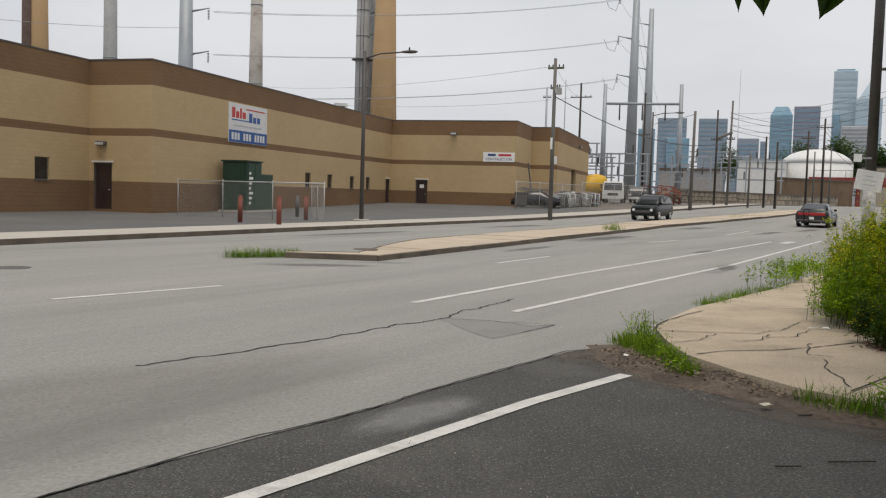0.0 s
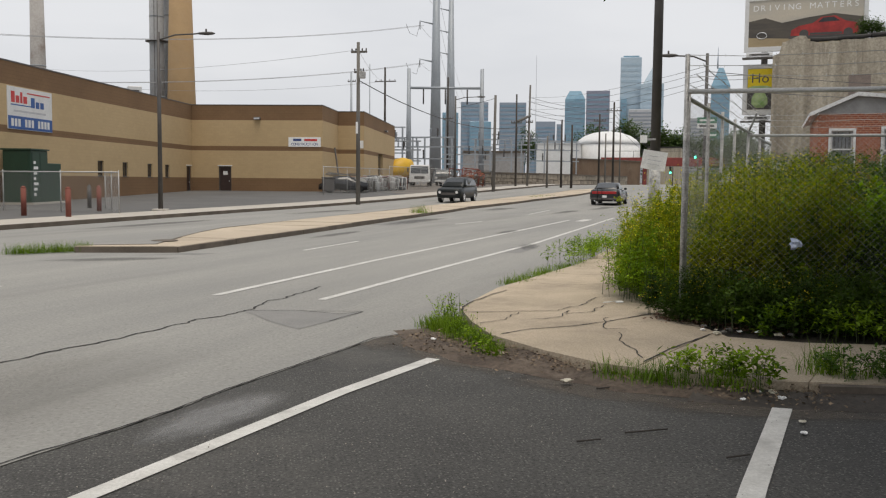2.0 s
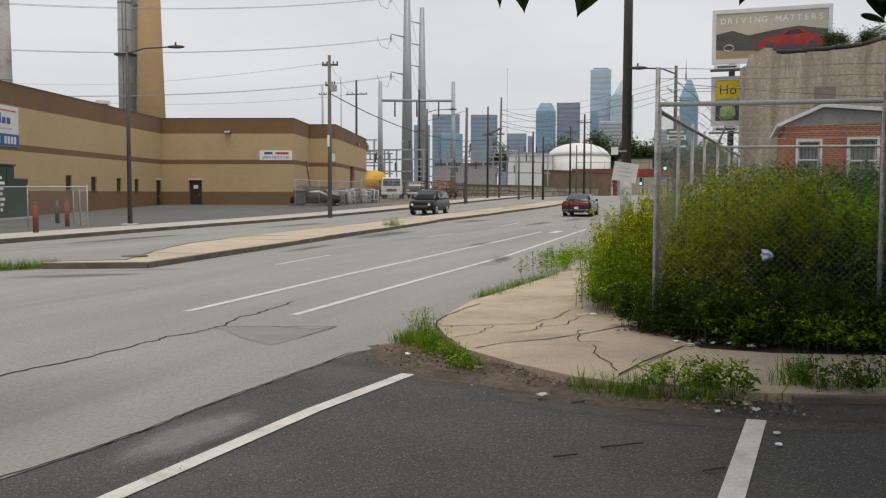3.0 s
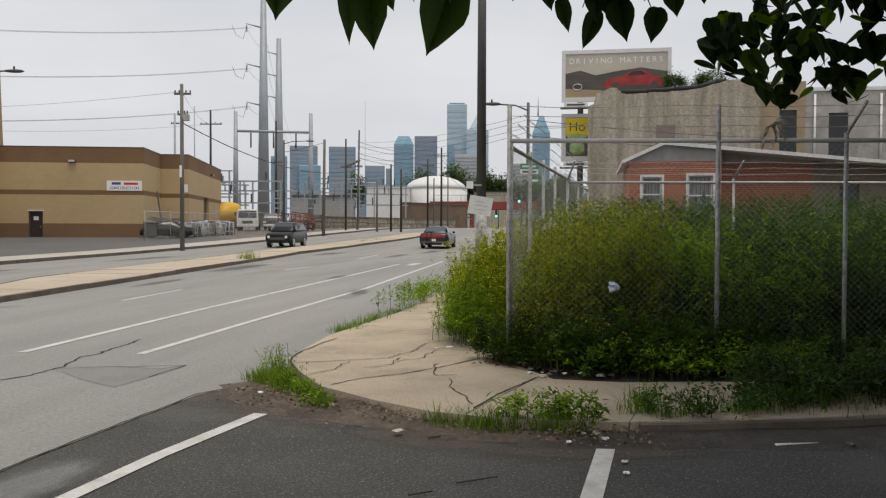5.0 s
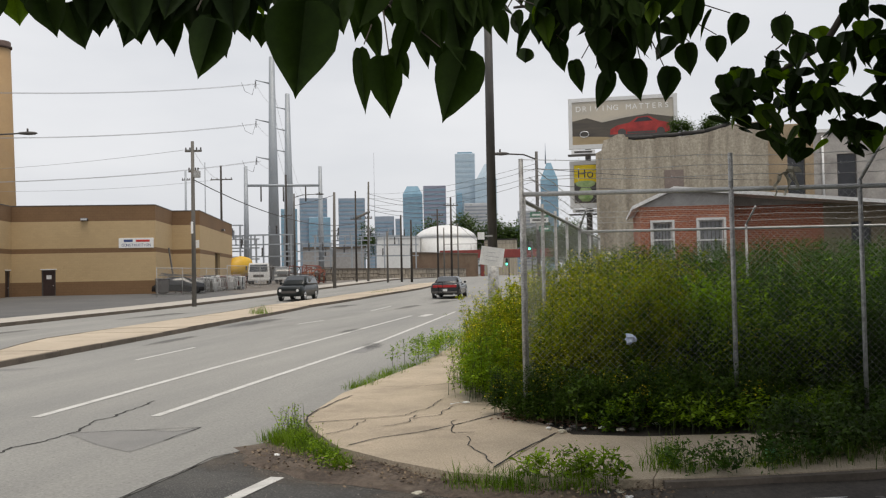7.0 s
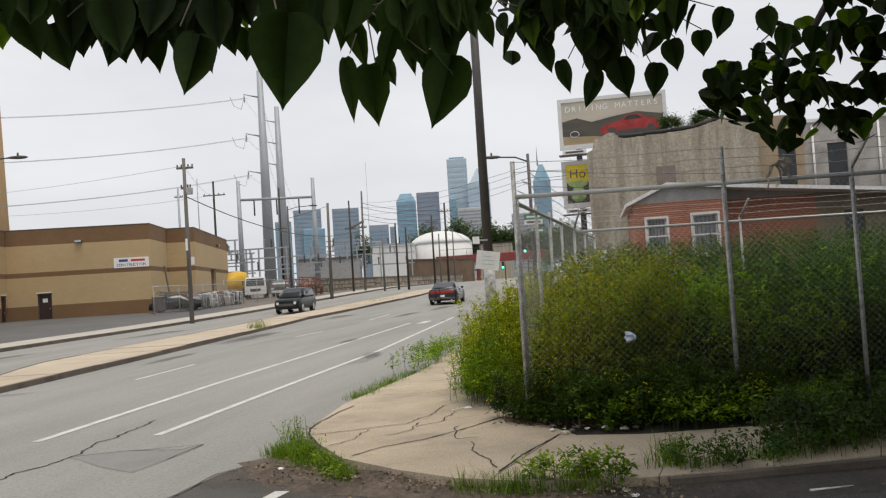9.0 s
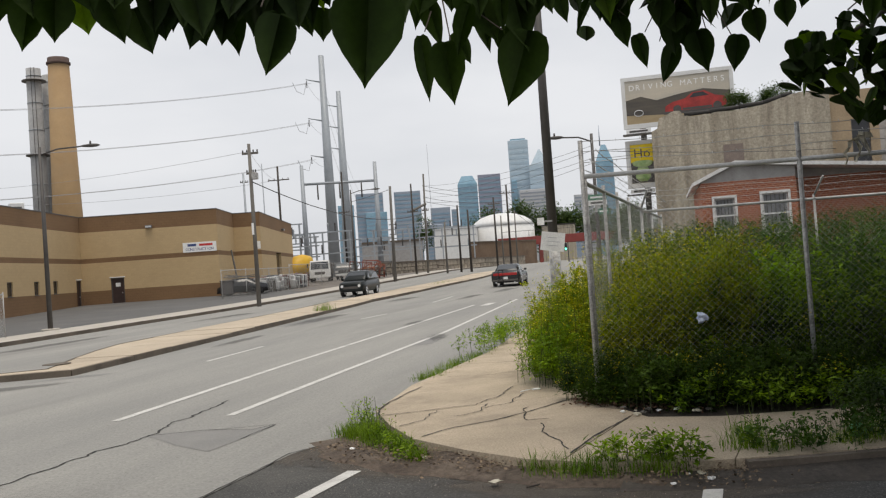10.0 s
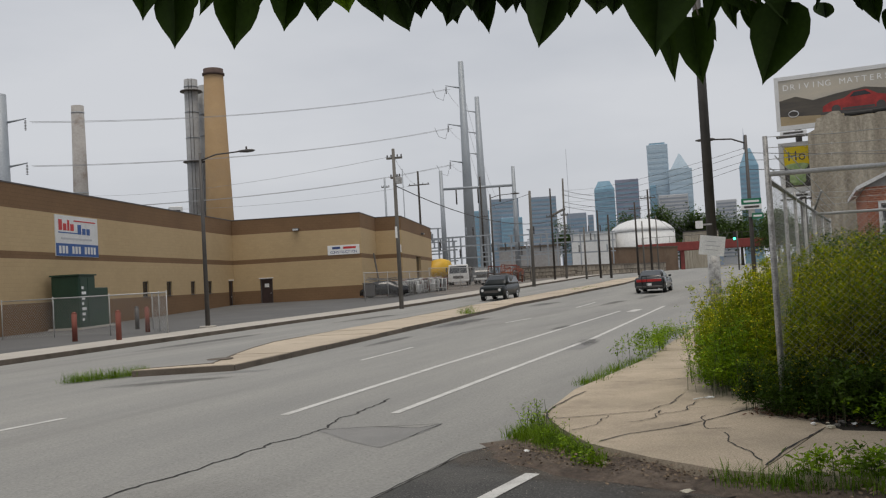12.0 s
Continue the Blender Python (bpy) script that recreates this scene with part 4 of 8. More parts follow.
prism(bm, [tuple(R0 + SB * 0.3), tuple(R2 + SB * 0.3), tuple(R2 + SB * 17.8), tuple(R0 + SB * 17.8)], 8.4, 8.6)
part("roof", bm, M_TAR, sb)

# ---- brick hut ----
M_HUTTAN = mat("brown_render", (0.2, 0.165, 0.115), (0.27, 0.225, 0.16), 0.7, 0.95, 0.02, 14, stain=(0.13, 0.105, 0.075), stain_scale=0.9)
H0 = Vector((21.9, 33.0))
H1 = H0 + SF * 3.75
hut = thing("brick_hut", pose(0, 0, 0), "small red brick building with a white-trimmed gable", "building")
GW = [(0.5, 1.3, 2.25, 3.72), (2.4, 3.4, 2.1, 3.78)]
MB = [(-0.1, 4.4, 0)]
part("wall", wall_mesh(H0, H1, MB, GW, 0.25), M_HUTBRICK, hut)
part("wall", wall_mesh(H0 + SB * 8, H0, MB, [], 0.25), M_HUTBRICK, hut)
H2, H3, H4 = H1 + SB * 1.2, H1 + SB * 1.2 + SF * 3.9, H1 + SB * 1.2 + SF * 16
LW = [(5.0, 5.8, 2.6, 3.6), (7.6, 8.4, 2.6, 3.6), (10.2, 11, 2.6, 3.6)]
part("wall", wall_mesh(H1, H2, MB, [], 0.25), M_HUTBRICK, hut)
part("wall", wall_mesh(H2, H3, MB, [], 0.25), M_HUTBRICK, hut)
part("wall", wall_mesh(H3, H4, [(-0.1, 3.95, 0)], [(h[0] - 3.9, h[1] - 3.9, h[2], h[3]) for h in LW], 0.25), M_HUTTAN, hut, "brown rendered stretch of wall")
for h in LW:
    window_unit(hut, H3, H4, (h[0] - 3.9, h[1] - 3.9, h[2], h[3]), glass=M_WINDARK)
for h in GW:
    w = window_unit(hut, H0, H1, h, glass=M_BLIND, frame_mat=M_WHITE)
    m = in_wall(H0, H1, h[0], h[2], -0.06)
    for k in range(1, 6):
        x = (h[1] - h[0]) * k / 6
        part("guard_bar", placed(boxm(x - 0.012, -0.02, 0.05, x + 0.012, 0.0, h[3] - h[2] - 0.05), m), M_TRIM, w)
for h in GW:
    wd_, ht_ = h[1] - h[0], h[3] - h[2]
    m = in_wall(H0, H1, h[0], h[2], 0.01)
    bm = bmesh.new()
    box(bm, -0.1, -0.05, -0.1, 0.0, 0.0, ht_ + 0.1)
    box(bm, wd_, -0.05, -0.1, wd_ + 0.1, 0.0, ht_ + 0.1)
    box(bm, 0.0, -0.05, ht_, wd_, 0.0, ht_ + 0.1)
    box(bm, 0.0, -0.07, -0.1, wd_, 0.0, 0.0)
    box(bm, 0.0, -0.035, ht_ * 0.5 - 0.03, wd_, -0.005, ht_ * 0.5 + 0.03)
    part("window_trim", placed(bm, m), M_WHITE, hut, "chipped white window surround")
m = in_wall(H0, H1, 0, 4.4)


def upright(y, pts, material, label=""):
    """A flat upright infill, 0.12 m thick, under the sloping roof."""
    b_ = bmesh.new()
    fa = [b_.verts.new((x, y, z)) for x, z in pts]
    fb = [b_.verts.new((x, y + 0.12, z)) for x, z in pts]
    b_.faces.new(fa)
    b_.faces.new(fb[::-1])
    for k in range(len(pts)):
        k2 = (k + 1) % len(pts)
        b_.faces.new((fa[k], fb[k], fb[k2], fa[k2]))
    part("gable", placed(b_, m), material, hut, label)


upright(0.003, [(0, 0), (3.75, 0), (3.75, 0.44), (1.4, 0.67), (0, 0.05)], M_ROOF, "grey shingled gable end")
upright(1.21, [(3.75, 0), (7.65, 0), (7.65, 0.06), (3.75, 0.44)], M_ROOF)
upright(1.21, [(7.65, -0.45), (12.5, -0.45), (12.5, -0.425), (7.65, 0.06)], M_HUTTAN)
for a, b in (((-0.35, -0.11), (1.4, 0.68)), ((1.4, 0.68), (12.5, -0.42)), ((12.5, -0.42), (19.9, -0.42))):
    rb = bmesh.new()
    v = [rb.verts.new(c) for c in ((a[0], -0.25, a[1]), (b[0], -0.25, b[1]), (b[0], -0.25, b[1] + 0.15), (a[0], -0.25, a[1] + 0.15), (a[0], 8.2, a[1]), (b[0], 8.2, b[1]), (b[0], 8.2, b[1] + 0.15), (a[0], 8.2, a[1] + 0.15))]
    for f in ((0, 1, 2, 3), (4, 7, 6, 5), (0, 4, 5, 1), (3, 2, 6, 7), (0, 3, 7, 4), (1, 5, 6, 2)):
        rb.faces.new([v[i] for i in f])
    part("roof", placed(rb, m), M_WHITE, hut, "low pitched roof with white barge board")
part("back_wall", wall_mesh(H4, H4 + SB * 7, [(-0.1, 3.95, 0)], [], 0.25), M_HUTBRICK, hut)
bm = bmesh.new()
box(bm, 0, -0.3, 0, 0.75, 0.0, 0.6, bev=0.03)
part("air_conditioner", placed(bm, pose(*(S0 + SF * 0.2 - SB * 0.02), 2.3, 0, 0, facing(SF.x, SF.y))), M_WHITE, sb, "boxy window air conditioner")

# ---- billboards on a steel frame ----
bb = thing("billboard", pose(30.5, 54.2, 0, 0, 0, facing(0.84, -0.543)), "pair of roadside billboards stacked on steel posts", "billboard")
M_AD1 = mat("poster_dusk", (0.33, 0.25, 0.14), (0.5, 0.4, 0.25), 0.5, 0.6, stretch=(0.3, 1, 1.5))
M_ADSKY = mat("poster_sky", (0.42, 0.40, 0.36), (0.58, 0.52, 0.42), 0.35, 0.6, stretch=(0.4, 1, 2))
M_ADHILL = mat("poster_hill", (0.06, 0.055, 0.05), (0.13, 0.11, 0.085), 0.8, 0.6, stretch=(0.3, 1, 2))
M_ADRED = mat("poster_red", (0.2, 0.012, 0.012), (0.5, 0.045, 0.035), 1.6, 0.35)
M_YEL = mat("poster_yellow", (0.8, 0.59, 0.012), (0.86, 0.65, 0.02), 1, 0.6)
M_GRN = mat("poster_green", (0.2, 0.34, 0.1), (0.5, 0.6, 0.32), 2, 0.6)
for z0, z1, nm in ((10.0, 13.45, "upper_board"), (6.0, 9.2, "lower_board")):
    fb = bmesh.new()
    box(fb, -0.05, -0.1, z0, 7.15, 0.12, z0 + 0.3)
    box(fb, -0.05, -0.1, z1 - 0.25, 7.15, 0.12, z1)
    box(fb, -0.05, -0.1, z0 + 0.3, 0.2, 0.12, z1 - 0.25)
    box(fb, 6.9, -0.1, z0 + 0.3, 7.15, 0.12, z1 - 0.25)
    box(fb, 0.2, -0.02, z0 + 0.3, 6.9, 0.12, z1 - 0.25)
    brd = part(nm, fb, M_WHITE, bb, "white-framed poster panel")
    if nm == "upper_board":
        part("poster_sky", boxm(0.2, -0.045, 11.6, 6.9, -0.022, 13.2), M_ADSKY, brd)
        part("poster_ground", boxm(0.2, -0.045, 10.3, 6.9, -0.022, 11.6), M_AD1, brd)
        hb = bmesh.new()
        pts = [(0.2, 10.9), (0.2, 11.9), (1.2, 12.1), (2.2, 11.75), (3.6, 12.0), (5.2, 12.2), (6.9, 11.9), (6.9, 10.5), (3.5, 10.7)]
        hb.faces.new([hb.verts.new((x, -0.05, z)) for x, z in pts])
        part("poster_hill", hb, M_ADHILL, brd)
        cb = bmesh.new()
        pts = [(2.7, 10.85), (2.75, 11.25), (3.2, 11.5), (4.0, 11.65), (4.5, 12.0), (5.3, 12.05), (5.9, 11.7), (6.55, 11.55), (6.65, 11.1), (6.5, 10.9)]
        cb.faces.new([cb.verts.new((x, -0.055, z)) for x, z in pts])
        part("poster_car", cb, M_ADRED, brd, "red sports car printed on the poster")
        for wx in (3.5, 6.05):
            part("poster_wheel", rodm((wx, -0.062, 11.0), (wx, -0.054, 11.0), 0.27, n=16), M_TRIM, brd)
        gb2 = bmesh.new()
        gb2.faces.new([gb2.verts.new((x, -0.06, z)) for x, z in ((4.3, 11.68), (4.6, 11.95), (5.2, 11.98), (5.55, 11.72))])
        part("poster_glass", gb2, M_WINDARK, brd)
        for k, ch in enumerate("DRIVING MATTERS"):
            if ch != " ":
                text_part("letter", ch, 0.52, pose(0.62 + 0.418 * k, -0.05, 12.55), M_PAPER, brd)
        em = bmesh.new()
        tube(em, [(1.0 + 0.3 * math.cos(a * 0.5236), -0.056, 11.0 + 0.2 * math.sin(a * 0.5236)) for a in range(13)], 0.03, 6)
        part("emblem", em, M_ALU, brd)
        part("poster_shadow", boxm(2.6, -0.0565, 10.72, 6.75, -0.0525, 10.9), M_TRIM, brd)
        part("poster_skirt", boxm(3.85, -0.06, 10.92, 5.7, -0.0562, 11.05), M_TRIM, brd)
    else:
        part("poster_yellow", boxm(0.25, -0.045, 6.35, 6.85, -0.022, 8.92), M_YEL, brd)
        part("poster_foot", boxm(0.25, -0.052, 6.35, 6.85, -0.046, 7.72), M_TRIM, brd)
        lb = bmesh.new()
        lathe(lb, [(0.25, 6.45), (0.5, 6.7), (0.48, 7.1), (0.3, 7.4), (0.62, 7.55), (0.7, 7.75), (0.4, 7.85)], 18)
        for v in lb.verts:
            v.co = Vector((1.0 + v.co.x, -0.06 + v.co.y * 0.01, v.co.z))
        part("poster_bottle", lb, M_GRN, brd)
        text_part("letter", "H", 0.85, pose(0.75, -0.05, 8.05), M_TRIM, brd)
        text_part("letter", "o", 0.85, pose(1.32, -0.05, 8.05), M_TRIM, brd)
        text_part("letter", "n", 0.85, pose(1.86, -0.05, 8.05), M_TRIM, brd)
    part("number_plate", boxm(0.1, -0.12, z0 - 0.32, 1.7, -0.08, z0 - 0.06), M_PAPER, brd)
    part("number_bar", boxm(0.3, -0.13, z0 - 0.25, 1.5, -0.121, z0 - 0.13), M_TRIM, brd)
    part("catwalk", boxm(-0.1, -0.8, z0 - 0.5, 7.2, -0.125, z0 - 0.42), M_TRIM, brd)
for x in (1.2, 3.4, 5.8):
    part("post", rodm((x, 0.35, -0.2), (x, 0.35, 13.2), 0.2), M_DPOLE, bb, "dark steel billboard post")


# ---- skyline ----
# Tower colours carry distance haze: paler and bluer than the cladding itself.
M_GLASS1 = mat("hazy_blue_curtain_wall", (0.18, 0.33, 0.44), (0.27, 0.43, 0.54), 0.03, 0.25, 0.0, 0.4)
M_GLASS2 = mat("hazy_pale_blue_curtain_wall", (0.4, 0.51, 0.6), (0.5, 0.6, 0.67), 0.02, 0.25, 0.0, 0.4)
M_GREYT = mat("hazy_grey_tower_cladding", (0.25, 0.295, 0.36), (0.31, 0.355, 0.42), 0.02, 0.5, 0.0, 0.4)
M_PURP = mat("hazy_slate_tower_cladding", (0.23, 0.24, 0.315), (0.29, 0.3, 0.37), 0.02, 0.5, 0.0, 0.4)
M_CREAM = mat("hazy_cream_tower_cladding", (0.42, 0.43, 0.45), (0.52, 0.53, 0.55), 0.02, 0.6, 0.0, 0.4)
M_WBAND = mat("hazy_tower_window_band", (0.18, 0.28, 0.37), (0.23, 0.33, 0.42), 0.05, 0.3)

M_WBAND2 = mat("hazy_pale_window_band", (0.35, 0.46, 0.55), (0.42, 0.53, 0.61), 0.05, 0.3)
M_WBAND3 = mat("hazy_grey_window_band", (0.25, 0.28, 0.32), (0.31, 0.34, 0.38), 0.05, 0.3)


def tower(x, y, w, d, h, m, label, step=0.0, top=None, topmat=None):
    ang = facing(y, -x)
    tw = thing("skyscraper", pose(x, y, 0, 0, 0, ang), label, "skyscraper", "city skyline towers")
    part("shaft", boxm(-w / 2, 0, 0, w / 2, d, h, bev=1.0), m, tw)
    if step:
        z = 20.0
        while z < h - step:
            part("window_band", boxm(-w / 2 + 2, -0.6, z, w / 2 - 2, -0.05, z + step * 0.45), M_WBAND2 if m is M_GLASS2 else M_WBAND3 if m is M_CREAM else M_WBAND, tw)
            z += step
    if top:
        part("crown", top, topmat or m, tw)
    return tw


def wedge(w, d, z, h, inset):
    bm = bmesh.new()
    a = [bm.verts.new(v) for v in ((-w / 2, 0, z), (w / 2, 0, z), (w / 2, d, z), (-w / 2, d, z))]
    b = [bm.verts.new(v) for v in ((-w * inset, d / 2 - d * inset, z + h), (w * inset, d / 2 - d * inset, z + h), (w * inset, d / 2 + d * inset, z + h), (-w * inset, d / 2 + d * inset, z + h))]
    bm.faces.new(b)
    for i in range(4):
        bm.faces.new((a[i], a[(i + 1) % 4], b[(i + 1) % 4], b[i]))
    return bm


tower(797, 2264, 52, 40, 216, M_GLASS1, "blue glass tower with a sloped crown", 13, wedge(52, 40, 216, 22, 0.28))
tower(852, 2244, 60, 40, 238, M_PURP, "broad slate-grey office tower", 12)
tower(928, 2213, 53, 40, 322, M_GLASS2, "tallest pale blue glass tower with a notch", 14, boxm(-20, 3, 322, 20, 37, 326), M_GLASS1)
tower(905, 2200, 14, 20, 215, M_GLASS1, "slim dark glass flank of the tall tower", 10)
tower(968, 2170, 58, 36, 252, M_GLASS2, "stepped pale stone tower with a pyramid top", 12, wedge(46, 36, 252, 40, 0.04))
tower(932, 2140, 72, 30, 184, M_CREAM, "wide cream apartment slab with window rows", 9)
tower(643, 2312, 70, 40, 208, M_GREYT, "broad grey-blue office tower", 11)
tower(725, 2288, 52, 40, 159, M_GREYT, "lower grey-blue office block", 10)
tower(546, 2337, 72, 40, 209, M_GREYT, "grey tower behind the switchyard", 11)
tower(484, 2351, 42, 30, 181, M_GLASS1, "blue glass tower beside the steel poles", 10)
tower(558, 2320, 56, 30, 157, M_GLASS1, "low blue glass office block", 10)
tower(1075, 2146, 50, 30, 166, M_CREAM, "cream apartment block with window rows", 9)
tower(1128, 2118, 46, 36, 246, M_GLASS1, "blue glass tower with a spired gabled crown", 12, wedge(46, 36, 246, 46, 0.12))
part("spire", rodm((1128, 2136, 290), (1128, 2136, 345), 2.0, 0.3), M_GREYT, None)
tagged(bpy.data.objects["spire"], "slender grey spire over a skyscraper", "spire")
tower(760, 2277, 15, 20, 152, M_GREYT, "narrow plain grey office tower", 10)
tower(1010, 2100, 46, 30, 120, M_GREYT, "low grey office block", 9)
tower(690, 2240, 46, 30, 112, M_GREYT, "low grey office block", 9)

# ---- tank, dome, stone wall, bridge ----
dm = thing("storage_dome", pose(95, 242, 1.1), "white shallow-domed storage tank", "storage tank")
bm = bmesh.new()
lathe(bm, [(9.0, 0), (9.0, 11.0)], 40)
part("shell", bm, M_WHITE, dm)
bm = bmesh.new()
lathe(bm, [(9.1, 11.0), (8.0, 12.3), (6.4, 13.4), (4.2, 14.2), (2.0, 14.6), (0.3, 14.7)], 40)
part("roof", bm, M_WHITE, dm)
tk = thing("white_shed", pose(79, 237, 1.1, 0, 0, facing(237, -79)), "long low white industrial shed", "shed")
part("body", boxm(-6, 0, 0, 6, 8, 10.8, bev=0.1), M_WHITE, tk)
part("roof", boxm(-6.2, -0.2, 10.8, 6.2, 8.2, 11.1), M_ALU, tk)
tk = thing("brick_shed", pose(107, 232, 1.1, 0, 0, -28), "tan brick shed beside the dome", "shed")
part("body", boxm(-4, 0, 0, 5, 8, 10.0, bev=0.1), M_STUCCO, tk)
part("roof", boxm(-4.2, -0.2, 10.0, 5.2, 8.2, 10.3), M_TAR, tk)
M_STONE = mat("rubble_stone", (0.21, 0.18, 0.142), (0.32, 0.28, 0.225), 0.8, 0.95, 0.03, 6, vary=0.22)
M_STONEM = mat("stone_wall_core", (0.17, 0.145, 0.115), (0.24, 0.2, 0.16), 0.8, 0.95)
M_BRIDGE = mat("red_bridge_paint", (0.2, 0.035, 0.03), (0.3, 0.06, 0.05), 0.6, 0.6, stain=(0.12, 0.04, 0.03), stain_scale=0.4)
gb_ = thing("concrete_hall", pose(32, 147, 1.1, 0, 0, -14), "long plain pale concrete hall", "building")
part("body", boxm(0.5, 0, 0, 10.5, 8, 5.2), M_ROOF, gb_)
part("parapet", boxm(0.3, -0.2, 5.2, 10.7, 8.2, 5.5), M_KERB, gb_)
br = thing("rail_bridge", pose(72, 176, 1.1, 0, 0, facing(0.9, -0.43)), "red painted steel railway bridge over the avenue", "bridge")
part("girder", boxm(-4, 0, 3.9, 36, 0.5, 5.6, bev=0.05), M_BRIDGE, br)
part("girder", boxm(-4, 4.5, 3.9, 36, 5.0, 5.6, bev=0.05), M_BRIDGE, br)
part("deck", boxm(-4, 0.5, 4.3, 36, 4.5, 4.7), M_TRIM, br)
for x in (-3, 4.5, 27, 34):
    for y in (0.6, 4.0):
        part("column", boxm(x, y, 0, x + 0.7, y + 0.5, 3.9), M_BRIDGE, br)
for k in range(16):
    part("stiffener", boxm(-3.5 + k * 2.5, -0.14, 3.95, -3.35 + k * 2.5, -0.002, 5.55), M_BRIDGE, br)
rb = bmesh.new()
for k in range(14):
    rod(rb, (-3 + k * 2.8, 0.2, 5.6), (-3 + k * 2.8, 0.2, 6.9), 0.04, n=6)
rod(rb, (-3, 0.2, 6.9), (33.4, 0.2, 6.9), 0.04, n=6)
part("railing", rb, M_TRIM, br)

# retaining wall of rough stone blocks
W_PTS = [Vector((26, 107.75)), Vector((36, 116.5)), Vector((64, 153.5))]
sw = thing("stone_wall", pose(0, 0, 0), "long rough stone retaining wall along the avenue", "wall", "", "structure")
rnd = random.Random(5)
stone = []
for v in range(4):
    bm = bmesh.new()
    box(bm, -0.5, -0.12, -0.5, 0.5, 0.12, 0.5, bev=0.09)
    for q in bm.verts:
        q.co += Vector((rnd.uniform(-0.05, 0.05), rnd.uniform(-0.03, 0.03), rnd.uniform(-0.05, 0.05)))
    me = bpy.data.meshes.new("stone")
    bm.to_mesh(me)
    bm.free()
    me.materials.append(M_STONE)
    stone.append(me)
for a, b in zip(W_PTS, W_PTS[1:]):
    L = (b - a).length
    part("core", wall_mesh(a, b, [(-0.2, 2.55, 0)], [], 0.5), M_STONEM, sw)
    part("coping", placed(boxm(-0.1, -0.2, 0, L + 0.1, 0.6, 0.18), in_wall(a, b, 0, 2.55)), M_KERB, sw)
    z = 0.35
    big = 1.0 if a.y < 110 else 1.7
    while z < 2.2:
        u, hh = 0.0, rnd.uniform(0.4, 0.65) * big ** 0.5
        while u < L - 0.6:
            w = rnd.uniform(0.6, 1.3) * big
            o = new("stone", stone[rnd.randrange(4)])
            o.parent = sw
            o.matrix_local = in_wall(a, b, u + w / 2, z + hh / 2, 0.03) @ Matrix.Diagonal((w * 0.97, 1, hh * 0.95, 1))
            u += w
        z += hh

M_RUSTW = mat("rust_brown_wall", (0.13, 0.085, 0.055), (0.2, 0.135, 0.09), 0.3, 0.9, 0.02, 6, stain=(0.24, 0.18, 0.13), stain_scale=0.4)
rw = thing("retaining_wall", pose(0, 0, 0), "rust-brown retaining wall above the stone wall", "wall", "", "structure")
part("face", wall_mesh(Vector((54, 152.7)), Vector((72, 166)), [(1.0, 5.6, 0)], [], 0.6), M_RUSTW, rw)
part("coping", placed(boxm(0, -0.15, 0, 22.3, 0.7, 0.2), in_wall(Vector((54, 152.7)), Vector((72, 166)), 0, 5.6)), M_KERB, rw)


# ---- street lamps, poles, towers, chimneys ----
def street_lamp(x, y, h, arm, ang, label, r=0.11, material=None, base=True):
    material = material or M_DPOLE
    z0 = gz(y) + 0.14
    lp = thing("street_lamp", pose(x, y, z0, 0, 0, ang), label, "street lamp", "street lamps")
    part("pole", rodm((0, 0, 0), (0, 0, h - z0), r, r * 0.62, 14), material, lp)
    if base:
        part("base_plate", boxm(-0.3, -0.3, -0.02, 0.3, 0.3, 0.08, bev=0.03), M_WALKF, lp, "square concrete lamp footing")
    bm = bmesh.new()
    tube(bm, [(0, 0, h - z0 - 0.35), (arm * 0.35, 0, h - z0 - 0.12), (arm * 0.75, 0, h - z0 - 0.08), (arm - 0.3, 0, h - z0 - 0.06)], 0.035, 8)
    part("arm", bm, material, lp)
    bm = bmesh.new()
    prof = [(-0.42, 0.04), (-0.3, 0.1), (0.05, 0.15), (0.28, 0.12), (0.4, 0.04)]
    rings = []
    for u, r_ in prof:
        rings.append([bm.verts.new((arm + u, r_ * math.cos(k * math.pi / 4), h - z0 - 0.06 + 0.55 * r_ * math.sin(k * math.pi / 4))) for k in range(8)])
    for a, b in zip(rings, rings[1:]):
        for k in range(8):
            bm.faces.new((a[k], a[(k + 1) % 8], b[(k + 1) % 8], b[k])).smooth = True
    bm.faces.new(rings[0])
    bm.faces.new(rings[-1][::-1])
    hd = part("lamp_head", bm, material, lp, "cobra-head lamp housing")
    part("photocell", rodm((arm, 0, h - z0), (arm, 0, h - z0 + 0.14), 0.04), M_TRIM, hd)
    return lp


street_lamp(-4.51, 42.8, 8.1, 2.2, -16, "dark steel street lamp on the far pavement")
street_lamp(17.3, 81.5, 9.3, 2.3, -14, "dark steel street lamp beside the storage yard")
street_lamp(18.45, 35.8, 7.05, -1.6, -23, "grey steel street lamp with bracket arm by the fence", 0.1, M_DPOLE, False)

# near pole with a taped-up handbill
np_ = thing("lamp_pole", pose(8.9, 19.62, 0.1), "tall dark pole with bare steel foot and a handbill", "pole")
part("foot", rodm((0, 0, 0), (0, 0, 2.1), 0.14, 0.13, 18), M_STEEL, np_, "bare galvanised lower length")
part("shaft", rodm((0, 0, 2.1), (0, 0, 9.5), 0.115, 0.09, 18), M_DPOLE, np_)
part("collar", rodm((0, 0, 2.05), (0, 0, 2.16), 0.145, 0.135, 18), M_STEEL, np_)
nt = thing("handbill", pose(8.72, 19.27, 2.1, 0, 9, -24), "white handwritten card taped on the pole", "notice")
bm = bmesh.new()
